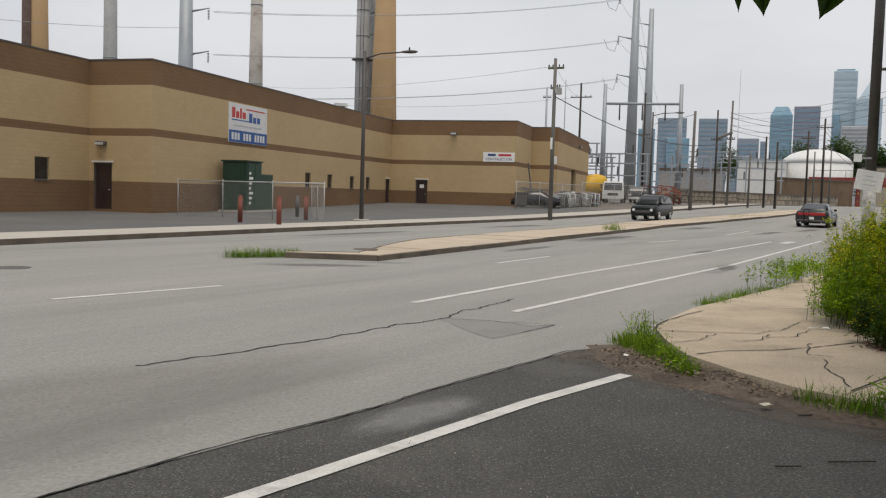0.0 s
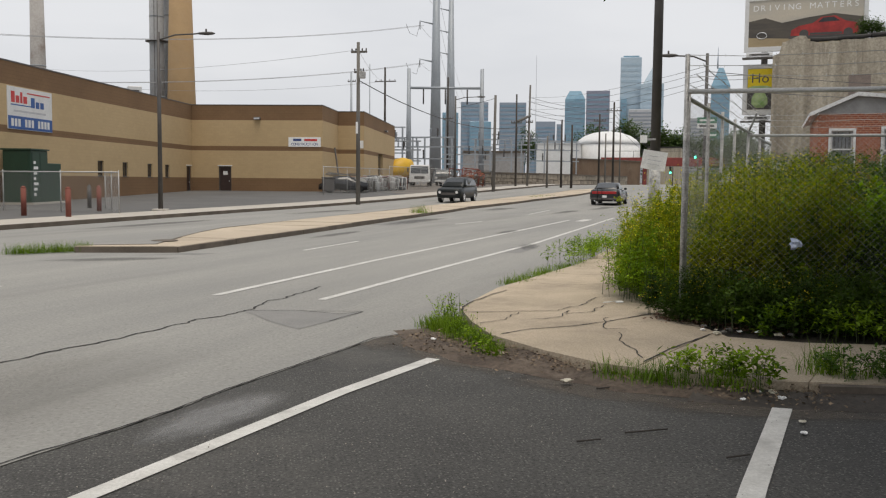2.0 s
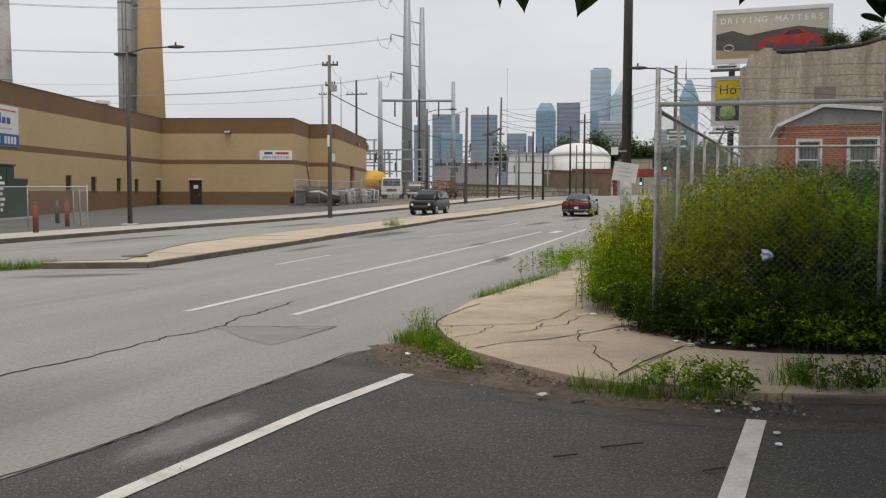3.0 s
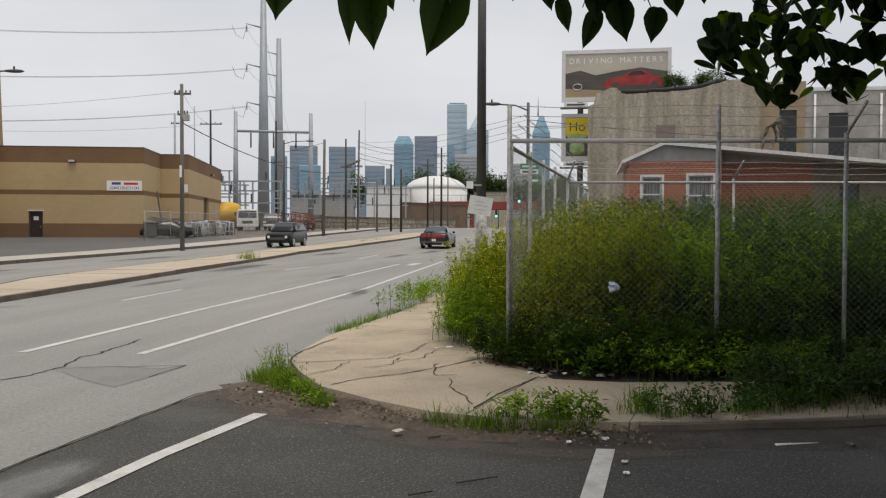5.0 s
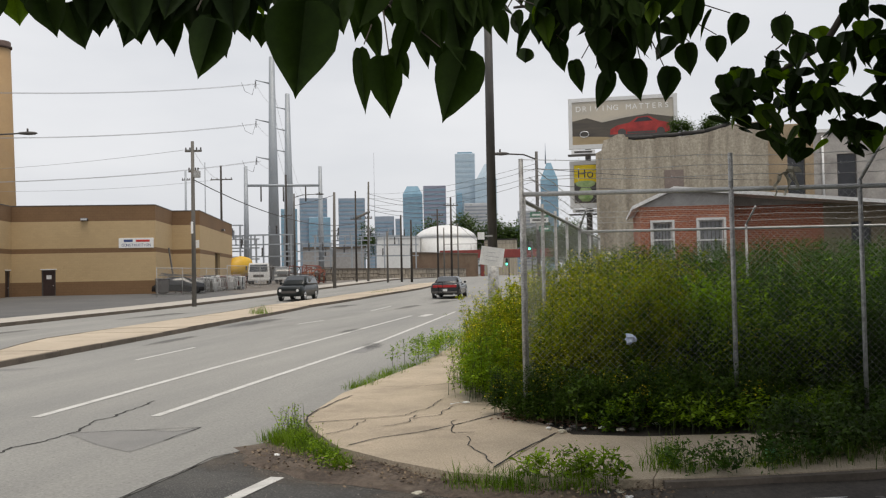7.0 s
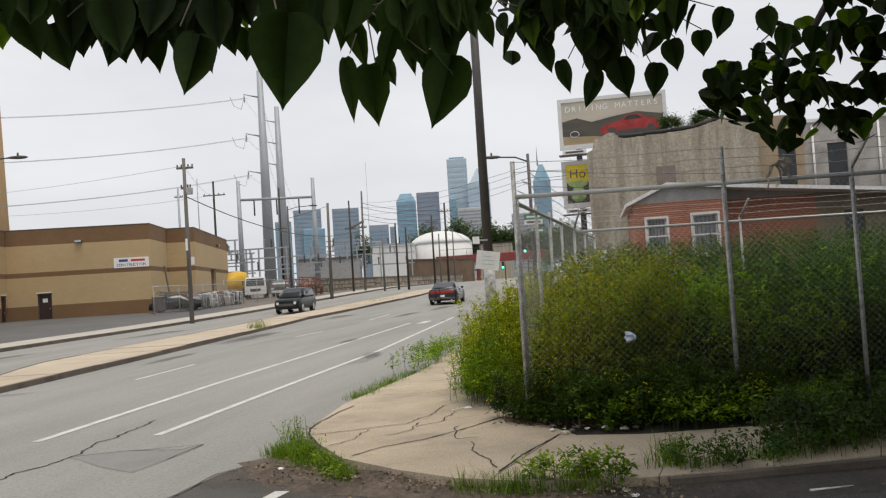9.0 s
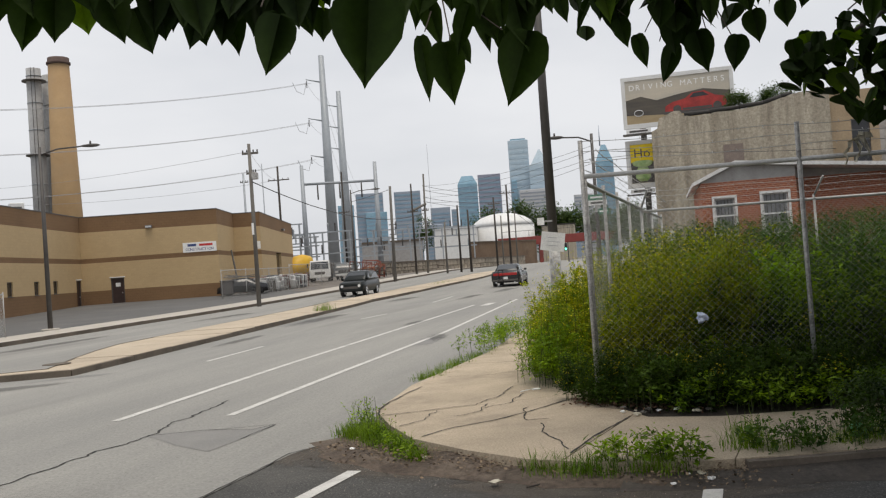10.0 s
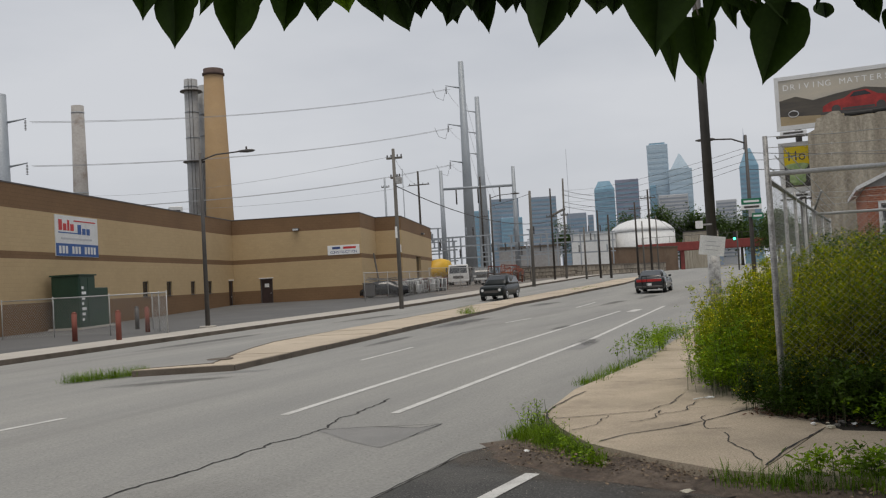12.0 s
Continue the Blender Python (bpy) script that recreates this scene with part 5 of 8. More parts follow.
for i in range(7):
    for j in range(2):
        bm.verts.new((-0.27 + 0.09 * i, -0.014 * math.sin(i * 1.3) + 0.02 * (j - 0.5), -0.215 + 0.43 * j))
bm.verts.ensure_lookup_table()
for i in range(6):
    bm.faces.new([bm.verts[k] for k in (2 * i, 2 * i + 2, 2 * i + 3, 2 * i + 1)])
bmesh.ops.solidify(bm, geom=bm.faces[:], thickness=0.004)
part("card", bm, M_PAPER, nt)
for k, (x, w) in enumerate(((-0.02, 0.2), (0.01, 0.3), (0.0, 0.26))):
    part("text_line", boxm(x - w / 2, -0.034, 0.08 - k * 0.09, x + w / 2, -0.03, 0.094 - k * 0.09), M_SGREY, nt)
sp = thing("small_sign", pose(8.6, 19.55, 2.5, 0, 0, -24), "small white square plate fixed to the pole", "sign")
part("plate", boxm(-0.1, -0.12, 0, 0.06, -0.105, 0.17), M_PAPER, sp)
part("bracket", boxm(0.06, -0.112, 0.06, 0.25, -0.1, 0.1), M_STEEL, sp)
ss = thing("street_sign", pose(18.45, 35.68, 3.4, 0, 0, -24), "two green street name blades on a lamp post", "street sign")
M_SGREEN = mat("sign_green", (0.015, 0.16, 0.08), (0.02, 0.2, 0.1), 3, 0.5)
for z, w, x in ((0.72, 0.8, 0.0), (0.1, 0.45, 0.22)):
    bl = part("blade", boxm(x - w / 2, -0.12, z, x + w / 2, -0.105, z + 0.24), M_SGREEN, ss)
    part("letter_bar", boxm(x - w * 0.38, -0.126, z + 0.08, x + w * 0.38, -0.1205, z + 0.16), M_PAPER, bl)
ow = part("arrow_plate", boxm(-0.4, -0.12, 0.5, 0.4, -0.105, 0.71), M_PAPER, ss, "white one-way plate with dark arrow")
part("arrow", boxm(-0.3, -0.126, 0.56, 0.3, -0.1205, 0.65), M_TRIM, ow)
part("clamp", boxm(-0.12, -0.104, 0.2, 0.12, 0.02, 0.9), M_STEEL, ss)


def wood_pole(x, y, top, r, material, label, arms=(), lean=0.0, ang=-25):
    z0 = gz(y)
    r = r * 0.82
    po = thing("utility_pole", pose(x, y, z0, 0, lean, ang), label, "utility pole", "utility poles")
    part("shaft", rodm((0, 0, -0.2), (0, 0, top - z0), r, r * 0.68, 10), material, po)
    for z, w in arms:
        am = part("crossarm", boxm(-w / 2, r * 0.7, z - z0 - 0.06, w / 2, r * 0.7 + 0.1, z - z0 + 0.06), M_WOOD, po)
        for s in (-0.45, -0.2, 0.2, 0.45):
            bm = bmesh.new()
            lathe(bm, [(0.02, 0), (0.045, 0.05), (0.05, 0.1), (0.025, 0.16)], 8, s * w, r * 0.7 + 0.05)
            bm.transform(Matrix.Translation((0, 0, z - z0 + 0.06)))
            part("insulator", bm, M_TRIM, am)
    return po


p1 = wood_pole(5.71, 55.15, 9.85, 0.17, M_WOOD, "weathered wooden utility pole on the far pavement", [(9.3, 1.0), (8.1, 0.6)])
part("transformer_bracket", boxm(0.1, -0.2, 7.6, 0.45, 0.1, 8.0, bev=0.03), M_STEEL, p1)
part("notice", boxm(-0.09, -0.18, 4.3, 0.05, -0.172, 5.0), M_PAPER, p1)
wood_pole(21.0, 81.7, 9.5, 0.2, M_WOOD, "leaning weathered wooden pole at the yard", (), 0.6)
wood_pole(29.1, 98.1, 12.3, 0.17, M_WOOD, "tall wooden pole with a braced timber arm", [(8.2, 0.8)], 1.0)
wood_pole(27.3, 96.5, 11.1, 0.15, M_WOODD, "dark wooden pole paired with a taller one", [(8.0, 1.2)])
wood_pole(32.7, 97.0, 8.5, 0.16, M_WOODD, "dark creosoted pole before the stone wall")
wood_pole(33.1, 94.7, 7.8, 0.17, M_WOODD, "dark creosoted pole before the stone wall")
wood_pole(38.0, 99.3, 9.4, 0.16, M_WOODD, "dark creosoted pole with a wire arm", [(8.6, 1.4)])
wood_pole(45.4, 113.5, 12.1, 0.2, M_WOODD, "tall dark pole near the bridge", [(11.0, 2.0)])
wood_pole(30.6, 95.6, 6.6, 0.15, M_WOOD, "short grey pole by the stone wall")
wood_pole(10.5, 109.9, 14.5, 0.2, M_TOWER, "slim grey pole behind the warehouse", [(13.4, 1.0)])
wood_pole(12.7, 109.7, 15.5, 0.1, M_TOWER, "very thin lightning mast behind the warehouse")
wood_pole(13.2, 99.5, 13.9, 0.18, M_WOODD, "dark utility pole behind the warehouse", [(12.4, 2.4)])
wood_pole(24.6, 121, 15.5, 0.18, M_WOODD, "dark pole inside the switchyard", [(10, 1.5)])
wood_pole(38.5, 126, 19.6, 0.05, M_TOWER, "very thin lightning mast in the switchyard")
wood_pole(49, 120, 9, 0.14, M_WOOD, "grey pole beside the bridge approach")
wood_pole(41, 105, 7.5, 0.14, M_WOOD, "grey pole beside the stone wall")
bm = bmesh.new()
tube(bm, [(27.3, 96.5, 8.1), (29.3, 98.0, 8.9)], 0.14, 6)
tagged(part("timber_brace", bm, M_WOOD, None), "slanting timber brace joining two wooden poles", "timber brace")


def steel_tower(x, y, top, r0, r1, label, arms):
    tw = thing("power_pylon", pose(x, y, gz(y)), label, "power pylon", "steel monopole pylons")
    part("shaft", rodm((0, 0, 0), (0, 0, top - gz(y)), r0, r1, 20), M_TOWER, tw)
    for z, s in arms:
        a = z - gz(y)
        am = part("bracket", rodm((s * r1 * 0.8, 0, a), (s * 2.6, 0, a + 0.4), 0.13, 0.06, 8), M_TOWER, tw)
        bm = bmesh.new()
        for k in range(7):
            lathe(bm, [(0.05, a + 0.2 - 0.16 * k), (0.14, a + 0.16 - 0.16 * k), (0.05, a + 0.1 - 0.16 * k)], 8, s * 2.5, 0)
        part("insulator_string", bm, M_TRIM, am)
    part("flange", rodm((0, 0, 12), (0, 0, 12.15), r0 * 0.78, r0 * 0.78, 20), M_TOWER, tw)
    part("climbing_rail", boxm(r1 * 0.9, -0.05, 3, r1 * 0.9 + 0.6, 0.05, 3.1), M_TOWER, tw)
    return tw


steel_tower(26.1, 137.9, 35.5, 0.95, 0.42, "tall tapered grey steel power pylon", [(31.4, -1), (25.4, -1), (19.7, -1)])
steel_tower(34.4, 166.9, 35.9, 1.1, 0.42, "second tall tapered grey steel power pylon", [(33, -1), (29, -1), (25, -1)])
steel_tower(-30.5, 101.0, 23.8, 1.0, 0.68, "stout grey steel pylon behind the warehouse", [(20.8, 1), (16.1, 1)])
hf = thing("gantry", pose(24.6, 122.8, gz(122), 0, 0, facing(9.8, -2.0)), "grey steel portal gantry of the switchyard", "gantry")
for x in (-5, 5):
    part("post", rodm((x, 0, 0), (x, 0, 15.7), 0.42, 0.24, 14), M_TOWER, hf)
part("beam", rodm((-5, 0, 13.1), (5, 0, 13.1), 0.18, 0.18, 10), M_TOWER, hf)
for x in (-3, 0, 3):
    part("insulator", rodm((x, 0, 10.9), (x, 0, 12.9), 0.1, 0.1, 8), M_TRIM, hf)

# switchyard steelwork
def lattice(x, y, w, h, ang, label):
    lt = thing("switchgear_frame", pose(x, y, gz(y), 0, 0, ang), label, "switchgear", "switchyard steel frames")
    for sx in (-w / 2, w / 2):
        part("post", boxm(sx - 0.1, -0.1, 0, sx + 0.1, 0.1, h), M_TOWER, lt)
    for z in (h * 0.55, h * 0.8, h):
        part("beam", boxm(-w / 2 - 0.4, -0.08, z - 0.16, w / 2 + 0.4, 0.08, z), M_TOWER, lt)
    rn = random.Random(int(x * 10))
    for k in range(int(w / 0.9)):
        xx = -w / 2 + 0.5 + 0.9 * k
        z = h * rn.choice((0.55, 0.8, 1.0))
        bm = bmesh.new()
        lathe(bm, [(r_, z + 0.18 * q + dz) for q in range(6) for r_, dz in ((0.06, 0.0), (0.16, 0.06), (0.06, 0.14))], 8, xx, 0)
        part("insulator", bm, M_TRIM if k % 2 else M_TOWER, lt)


for x, y, w, h in ((12.5, 108, 4, 6.4), (16.5, 112, 5, 5.4), (21, 113, 5, 6.0), (15, 118, 6, 7.4), (26.5, 117, 6, 5.0), (31, 121, 5, 6.2), (35, 126, 5, 7.2), (19, 124, 6, 6.4), (41, 131, 6, 6.6), (46, 137, 5, 6.8)):
    lattice(x, y, w, h, -20, "grey steel switchyard frame with insulators")


def chimney(x, y, prof, material, label, rim=True, hoops=0, ladder=False):
    z0 = gz(y)
    ch = thing("chimney", pose(x, y, z0), label, "chimney", "power station chimneys")
    bm = bmesh.new()
    lathe(bm, [(r, z) for r, z in prof], 32)
    part("shaft", bm, material, ch)
    r, z = prof[-1]
    if rim:
        bm = bmesh.new()
        lathe(bm, [(r + 0.02, z - 0.75), (r + 0.2, z - 0.68), (r + 0.2, z - 0.45), (r + 0.06, z - 0.4), (r + 0.05, z + 0.1)], 32)
        part("rim", bm, M_RIM, ch, "sooty flared chimney rim")
    for k in range(hoops):
        zz = 4 + k * (z - 5) / max(1, hoops - 1)
        rr = prof[0][0] + (r - prof[0][0]) * zz / z
        part("hoop", rodm((0, 0, zz), (0, 0, zz + 0.12), rr + 0.04, rr + 0.04, 28), M_TOWER, ch)
    if ladder:
        bm = bmesh.new()
        for s in (-0.2, 0.2):
            rod(bm, (s, -prof[0][0] - 0.15, 2), (s, -r - 0.15, z), 0.04, n=5)
        part("ladder", bm, M_TRIM, ch)
        for zz in (z - 1.6, z * 0.62):
            part("platform", rodm((0, 0, zz), (0, 0, zz + 0.14), r + 0.55, r + 0.55, 20), M_TRIM, ch)
    return ch


M_RIM = mat("sooty_rim", (0.07, 0.045, 0.04), (0.13, 0.09, 0.075), 1, 0.9)
M_BUFF = mat("buff_chimney_brick", (0.33, 0.215, 0.11), (0.41, 0.28, 0.15), 0.25, 0.95, 0.01, 6, grit=0.06, stain=(0.33, 0.24, 0.15), stain_scale=0.15)
M_GREYC = mat("weathered_grey_concrete", (0.3, 0.305, 0.31), (0.4, 0.405, 0.41), 0.3, 0.95, 0.01, 5, stain=(0.22, 0.21, 0.2), stain_scale=0.3)
M_RUSTC = mat("rust_streaked_concrete", (0.32, 0.3, 0.28), (0.43, 0.41, 0.39), 0.4, 0.95, 0.01, 5, stain=(0.16, 0.1, 0.07), stain_scale=0.5)
chimney(-10.0, 120.0, [(2.15, 0), (1.72, 11), (1.22, 29.4)], M_BUFF, "tall tapered buff brick chimney with sooty rim", True)
chimney(-13.1, 121.8, [(1.0, 0), (0.86, 28.6)], M_GREYC, "grey concrete chimney with ladder and platforms", False, 8, True)
chimney(-11.3, 124.0, [(1.3, 0), (1.15, 28.2)], M_GREYC, "broad grey concrete flue behind the buff chimney", False, 9)
chimney(-28.5, 127.0, [(1.15, 0), (0.8, 26.6)], M_RUSTC, "rust-streaked pale concrete chimney", False, 3)
chimney(-46.6, 121.0, [(1.0, 0), (0.8, 31)], M_GREYC, "pale grey chimney behind the warehouse", False, 3)
chimney(-54.6, 117.8, [(1.3, 0), (0.95, 31)], M_BUFF, "buff chimney behind the warehouse", False)
chimney(-55.9, 117.2, [(0.8, 0), (0.6, 31)], M_RIM, "dark steel flue beside a buff chimney", False)


# ---- overhead wires ----
def wire(p, q, sag, r=0.03, material=None, label="thin dark overhead wire between poles"):
    p, q = Vector(p), Vector(q)
    bm = bmesh.new()
    k = 14
    pts = [p.lerp(q, i / k) - Vector((0, 0, sag * 4 * (i / k) * (1 - i / k))) for i in range(k + 1)]
    tube(bm, pts, r, 4)
    tagged(part("overhead_wire", bm, material or M_CABLE, None), label, "cable", "overhead wires")


for z0, z1 in ((31.3, 20.9), (25.2, 16.2), (19.5, 11.5)):
    for o in (0.0, 0.7):
        wire((23.6 + o, 138.3, z0), (-27.6, 101.2 + o, z1), 1.2, 0.022, M_CABLE2, "heavy power line between steel pylons")
for z0 in (31.4, 25.4, 19.7):
    wire((23.5, 138.0, z0), (31.8, 166.9, z0 + 2), 0.5, 0.022, M_CABLE2, "power line between the tall pylons")
    bm = bmesh.new()
    tube(bm, [(21.2, 136.2, z0 - 0.45), (21.8, 136.6, z0 - 1.7), (23.0, 137.4, z0 - 2.0), (23.6, 137.8, z0 + 0.1)], 0.03, 5)
    tagged(part("jumper_cable", bm, M_CABLE, None), "slack jumper loop at the pylon arm", "cable", "overhead wires")
for z in (30.5, 27.0, 23.0):
    wire((26.3, 137.9, z), (60, 260, z - 8), 4.0, 0.022, M_CABLE2)
    wire((-30, 101, z - 8), (-70, 60, z - 9), 2.0, 0.022, M_CABLE2)
for z, s in ((11.0, 0.5), (10.5, 0.6), (9.7, 0.5), (9.2, 0.7)):
    wire((29.1, 98.1, z), (18.45, 35.8, z * 0.42 + 1.9), s, 0.01)
    wire((29.1, 98.1, z), (45.4, 113.5, z + 0.3), 0.5, 0.022)
for z in (10.6, 11.2, 9.4):
    wire((45.4, 113.5, z), (110, 240, z - 1), 1.0, 0.03)
wire((5.71, 55.15, 7.6), (29.1, 98.1, 7.9), 1.4, 0.03)
wire((5.71, 55.15, 9.4), (13.2, 99.5, 12.4), 0.5, 0.012, M_CABLE2)
wire((5.71, 55.15, 9.4), (-30, 118, 15.0), 1.0, 0.012, M_CABLE2)
wire((13.2, 99.5, 12.4), (-28, 120, 13.5), 1.2, 0.016, M_CABLE2)
wire((17.3, 81.5, 8.2), (21.0, 81.7, 9.2), 0.05, 0.02)
wire((18.45, 35.8, 6.3), (60, 52, 9.0), 0.6, 0.014)
wire((18.45, 35.8, 5.6), (60, 52, 8.2), 0.6, 0.014)
wire((18.45, 35.8, 6.0), (30.0, 49.6, 8.2), 0.2, 0.012)


# ---- chain-link fences ----
def mesh_wires(L, z0, z1, pitch, r, dx=0.0):
    """Diagonal wires both ways between two heights, joined into one mesh."""
    vs, fs = [], []
    H = z1 - z0

    def bar(x0, za, x1, zb, off):
        d = Vector((x1 - x0, 0, zb - za)).normalized()
        n_ = Vector((-d.z, 0, d.x)) * r
        b = len(vs)
        for x, z in ((x0, za), (x1, zb)):
            vs.extend([(x + n_.x, off, z + n_.z), (x - n_.x, off, z - n_.z), (x, off + r * 1.6, z)])
        fs.extend([(b, b + 1, b + 4, b + 3), (b + 1, b + 2, b + 5, b + 4), (b + 2, b, b + 3, b + 5)])
    k = 0
    while k * pitch < L + H:
        s = k * pitch
        a = (min(s, L), z0 + max(0, s - L))
        b = (max(0, s - H), z0 + min(s, H))
        if a[0] - b[0] > 0.01:
            bar(a[0], a[1], b[0], b[1], 0.0)
            bar(L - a[0], a[1], L - b[0], b[1], r * 1.5)
        k += 1
    return vs, fs


def chain_fence(posts, h, label, top_extra=0.35, pitch=0.075, r=0.0008, barbed=True, base=0.1, rpost=0.023, tall=(), low=0.05, arms=True):
    a0, b0 = Vector(posts[0]), Vector(posts[-1])
    d = (b0 - a0).normalized()
    L = (b0 - a0).length
    fe = thing("chain_link_fence", pose(a0.x, a0.y, base + gz(a0.y), 0, 0, facing(d.x, d.y)), label, "fence", "chain-link fences")
    us = [(Vector(p) - a0).dot(d) for p in posts]
    for i, u in enumerate(us):
        big = i in tall
        part("post", rodm((u, 0, -0.1), (u, 0, h + (top_extra if big else 0.02)), rpost * (1.12 if big else 1), None, 10), M_STEEL, fe)
        if not big and barbed and arms:
            part("barb_arm", rodm((u, 0, h), (u + 0.1, -0.28, h + 0.32), 0.018, None, 6), M_STEEL, fe)
    part("top_rail", rodm((us[0], 0, h - 0.06), (us[-1], 0, h - 0.06), 0.025, None, 8), M_RAIL, fe)
    if barbed:
        for k in range(3):
            bm = bmesh.new()
            n = max(2, int(L / 0.6))
            pts = [(L * i / n, -0.07 * k, h + 0.09 + 0.1 * k + 0.015 * math.sin(i * 2.1 + k)) for i in range(n + 1)]
            tube(bm, pts, 0.0035, 4)
            for i in range(int(L / 0.25)):
                x = 0.12 + 0.25 * i
                rod(bm, (x, -0.07 * k - 0.02, h + 0.075 + 0.1 * k), (x, -0.07 * k + 0.02, h + 0.105 + 0.1 * k), 0.003, n=3, caps=False)
            part("barbed_wire", bm, M_WIREM, fe)
    vs, fs = mesh_wires(L, low, h - 0.06, pitch, r)
    w = raw("wire_mesh", vs, fs, M_WIREM, fe)
    tagged(w, "", "", "", "stuff")
    return fe


FC = Vector((4.45, 9.02))
FD = Vector((0.903, -0.43))
front_posts = [tuple(FC + FD * u) for u in (0, 2.24, 3.58, 6.2, 8.8)]
chain_fence(front_posts, 2.52, "weathered galvanised chain-link fence with barbed wire at the corner", 0.33, tall=(0, 1))
side_posts = [(4.45 + 0.571 * u, 9.02 + 0.82 * u) for u in (0.15, 1.75, 3.2, 4.8, 7.0, 9.5, 12.5)]
chain_fence(side_posts, 2.46, "chain-link fence running back along the avenue pavement", barbed=True, arms=False)
E0 = Vector((8.45, 14.75))
back_posts = [tuple(E0 + Vector((0.857, -0.39)) * u) for u in (0, 3.2, 6.4, 9.6, 12.8)]
chain_fence(back_posts, 2.4, "chain-link cross fence at the back of the weeds", barbed=True, pitch=0.12, r=0.0016)
chain_fence([(-13.6, 43.9), (-11.0, 42.3), (-8.3, 40.7), (-5.75, 39.1)], 1.75, "low chain-link enclosure in the parking lot", barbed=False, pitch=0.14, r=0.0035, base=0.14)
chain_fence([(-5.75, 39.1), (-6.6, 42.5), (-7.4, 46.0)], 1.75, "low chain-link enclosure in the parking lot", barbed=False, pitch=0.3, r=0.002, base=0.14)
yard = [(4.5, 68.8), (6.6, 72.3), (8.8, 76.0), (11.0, 79.6)]
chain_fence(yard, 2.2, "yard chain-link fence beside the warehouse", barbed=False, pitch=0.2, r=0.004)
chain_fence([(11.0, 79.6), (15.0, 86.5), (19.0, 93.4)], 2.2, "yard chain-link fence beside the avenue", barbed=False, pitch=0.2, r=0.004)
# strip of plastic caught on the barbed wire
M_RAG = mat("dirty_plastic", (0.5, 0.46, 0.36), (0.62, 0.58, 0.47), 4, 0.6)
rg = FC + FD * 2.85
bm = bmesh.new()
rnd = random.Random(7)
for k in range(5):
    x0 = rg.x + rnd.uniform(-0.12, 0.12)
    p = Vector((x0, rg.y - 0.06, 2.72))
    prev = None
    for i in range(7):
        w = 0.035 * (1 - i / 8)
        row = [bm.verts.new(p + Vector((s * w, rnd.uniform(-0.02, 0.02), 0))) for s in (-1, 1)]
        if prev:
            bm.faces.new((prev[0], prev[1], row[1], row[0]))
        prev = row
        p = p + Vector((rnd.uniform(-0.05, 0.05), rnd.uniform(-0.02, 0.02), -0.06 if i > 1 else rnd.uniform(-0.02, 0.05)))
tagged(part("plastic_rag", bm, M_RAG, None), "torn pale plastic rag snagged on the fence wire", "litter")


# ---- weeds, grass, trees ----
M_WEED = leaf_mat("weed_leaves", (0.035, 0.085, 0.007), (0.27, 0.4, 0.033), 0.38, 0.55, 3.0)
# Yellow-green growth, also brightened to stand for light on the upper weeds.
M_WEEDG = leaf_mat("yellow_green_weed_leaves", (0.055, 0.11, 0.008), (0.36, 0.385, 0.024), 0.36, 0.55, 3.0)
# Shade at the weeds' foot is put into this darker leaf colour.
M_WEED_SHADE = leaf_mat("shade_dark_weed_leaves", (0.014, 0.034, 0.005), (0.07, 0.12, 0.015), 0.2, 0.55, 2.0)
# Deep green of the back rows, which also stands for tree shade.
M_WEED_DEEP_SHADE = leaf_mat("deep_green_shade_weed_leaves", (0.016, 0.044, 0.007), (0.068, 0.128, 0.018), 0.25, 0.55, 1.5)
M_WEEDB = leaf_mat("bright_weed_leaves", (0.12, 0.23, 0.015), (0.27, 0.41, 0.04), 0.4)
M_WEEDL = leaf_mat("fresh_green_weed_leaves", (0.06, 0.13, 0.009), (0.26, 0.38, 0.03), 0.35, 0.55, 3.0)
M_WEEDY = leaf_mat("yellow_blossom", (0.55, 0.46, 0.02), (0.68, 0.58, 0.04), 0.25)
M_GRASS = leaf_mat("grass_blades", (0.065, 0.13, 0.012), (0.18, 0.27, 0.03), 0.28)
M_STEM = mat("weed_stems", (0.035, 0.05, 0.015), (0.08, 0.095, 0.035), 4, 0.8)
# Silhouette darkness against the sky is put into this near-black leaf colour.
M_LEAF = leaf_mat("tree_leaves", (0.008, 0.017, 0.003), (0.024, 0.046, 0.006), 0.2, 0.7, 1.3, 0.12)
# Brighter, more translucent copy, given at random to some hanging leaves.
M_LEAFB = leaf_mat("bright_tree_leaves", (0.05, 0.1, 0.008), (0.11, 0.18, 0.015), 0.45, 0.55)
M_BARK = mat("tree_bark", (0.06, 0.05, 0.04), (0.12, 0.1, 0.085), 5, 0.95, 0.02, 25, stretch=(1, 1, 0.3))
M_FARLEAF = leaf_mat("far_foliage", (0.04, 0.07, 0.02), (0.08, 0.12, 0.035), 0.25)


def numpy_mesh(name, verts, quads, material, parent=None):
    me = bpy.data.meshes.new(name)
    nv, nf = len(verts), len(quads)
    me.vertices.add(nv)
    me.vertices.foreach_set("co", np.asarray(verts, dtype=np.float32).ravel())
    me.loops.add(nf * 4)
    me.loops.foreach_set("vertex_index", np.asarray(quads, dtype=np.int32).ravel())
    me.polygons.add(nf)
    me.polygons.foreach_set("loop_start", np.arange(0, nf * 4, 4, dtype=np.int32))
    me.update(calc_edges=True)
    me.materials.append(material)
    ob = new(name, me)
    if parent:
        ob.parent = parent
    return ob


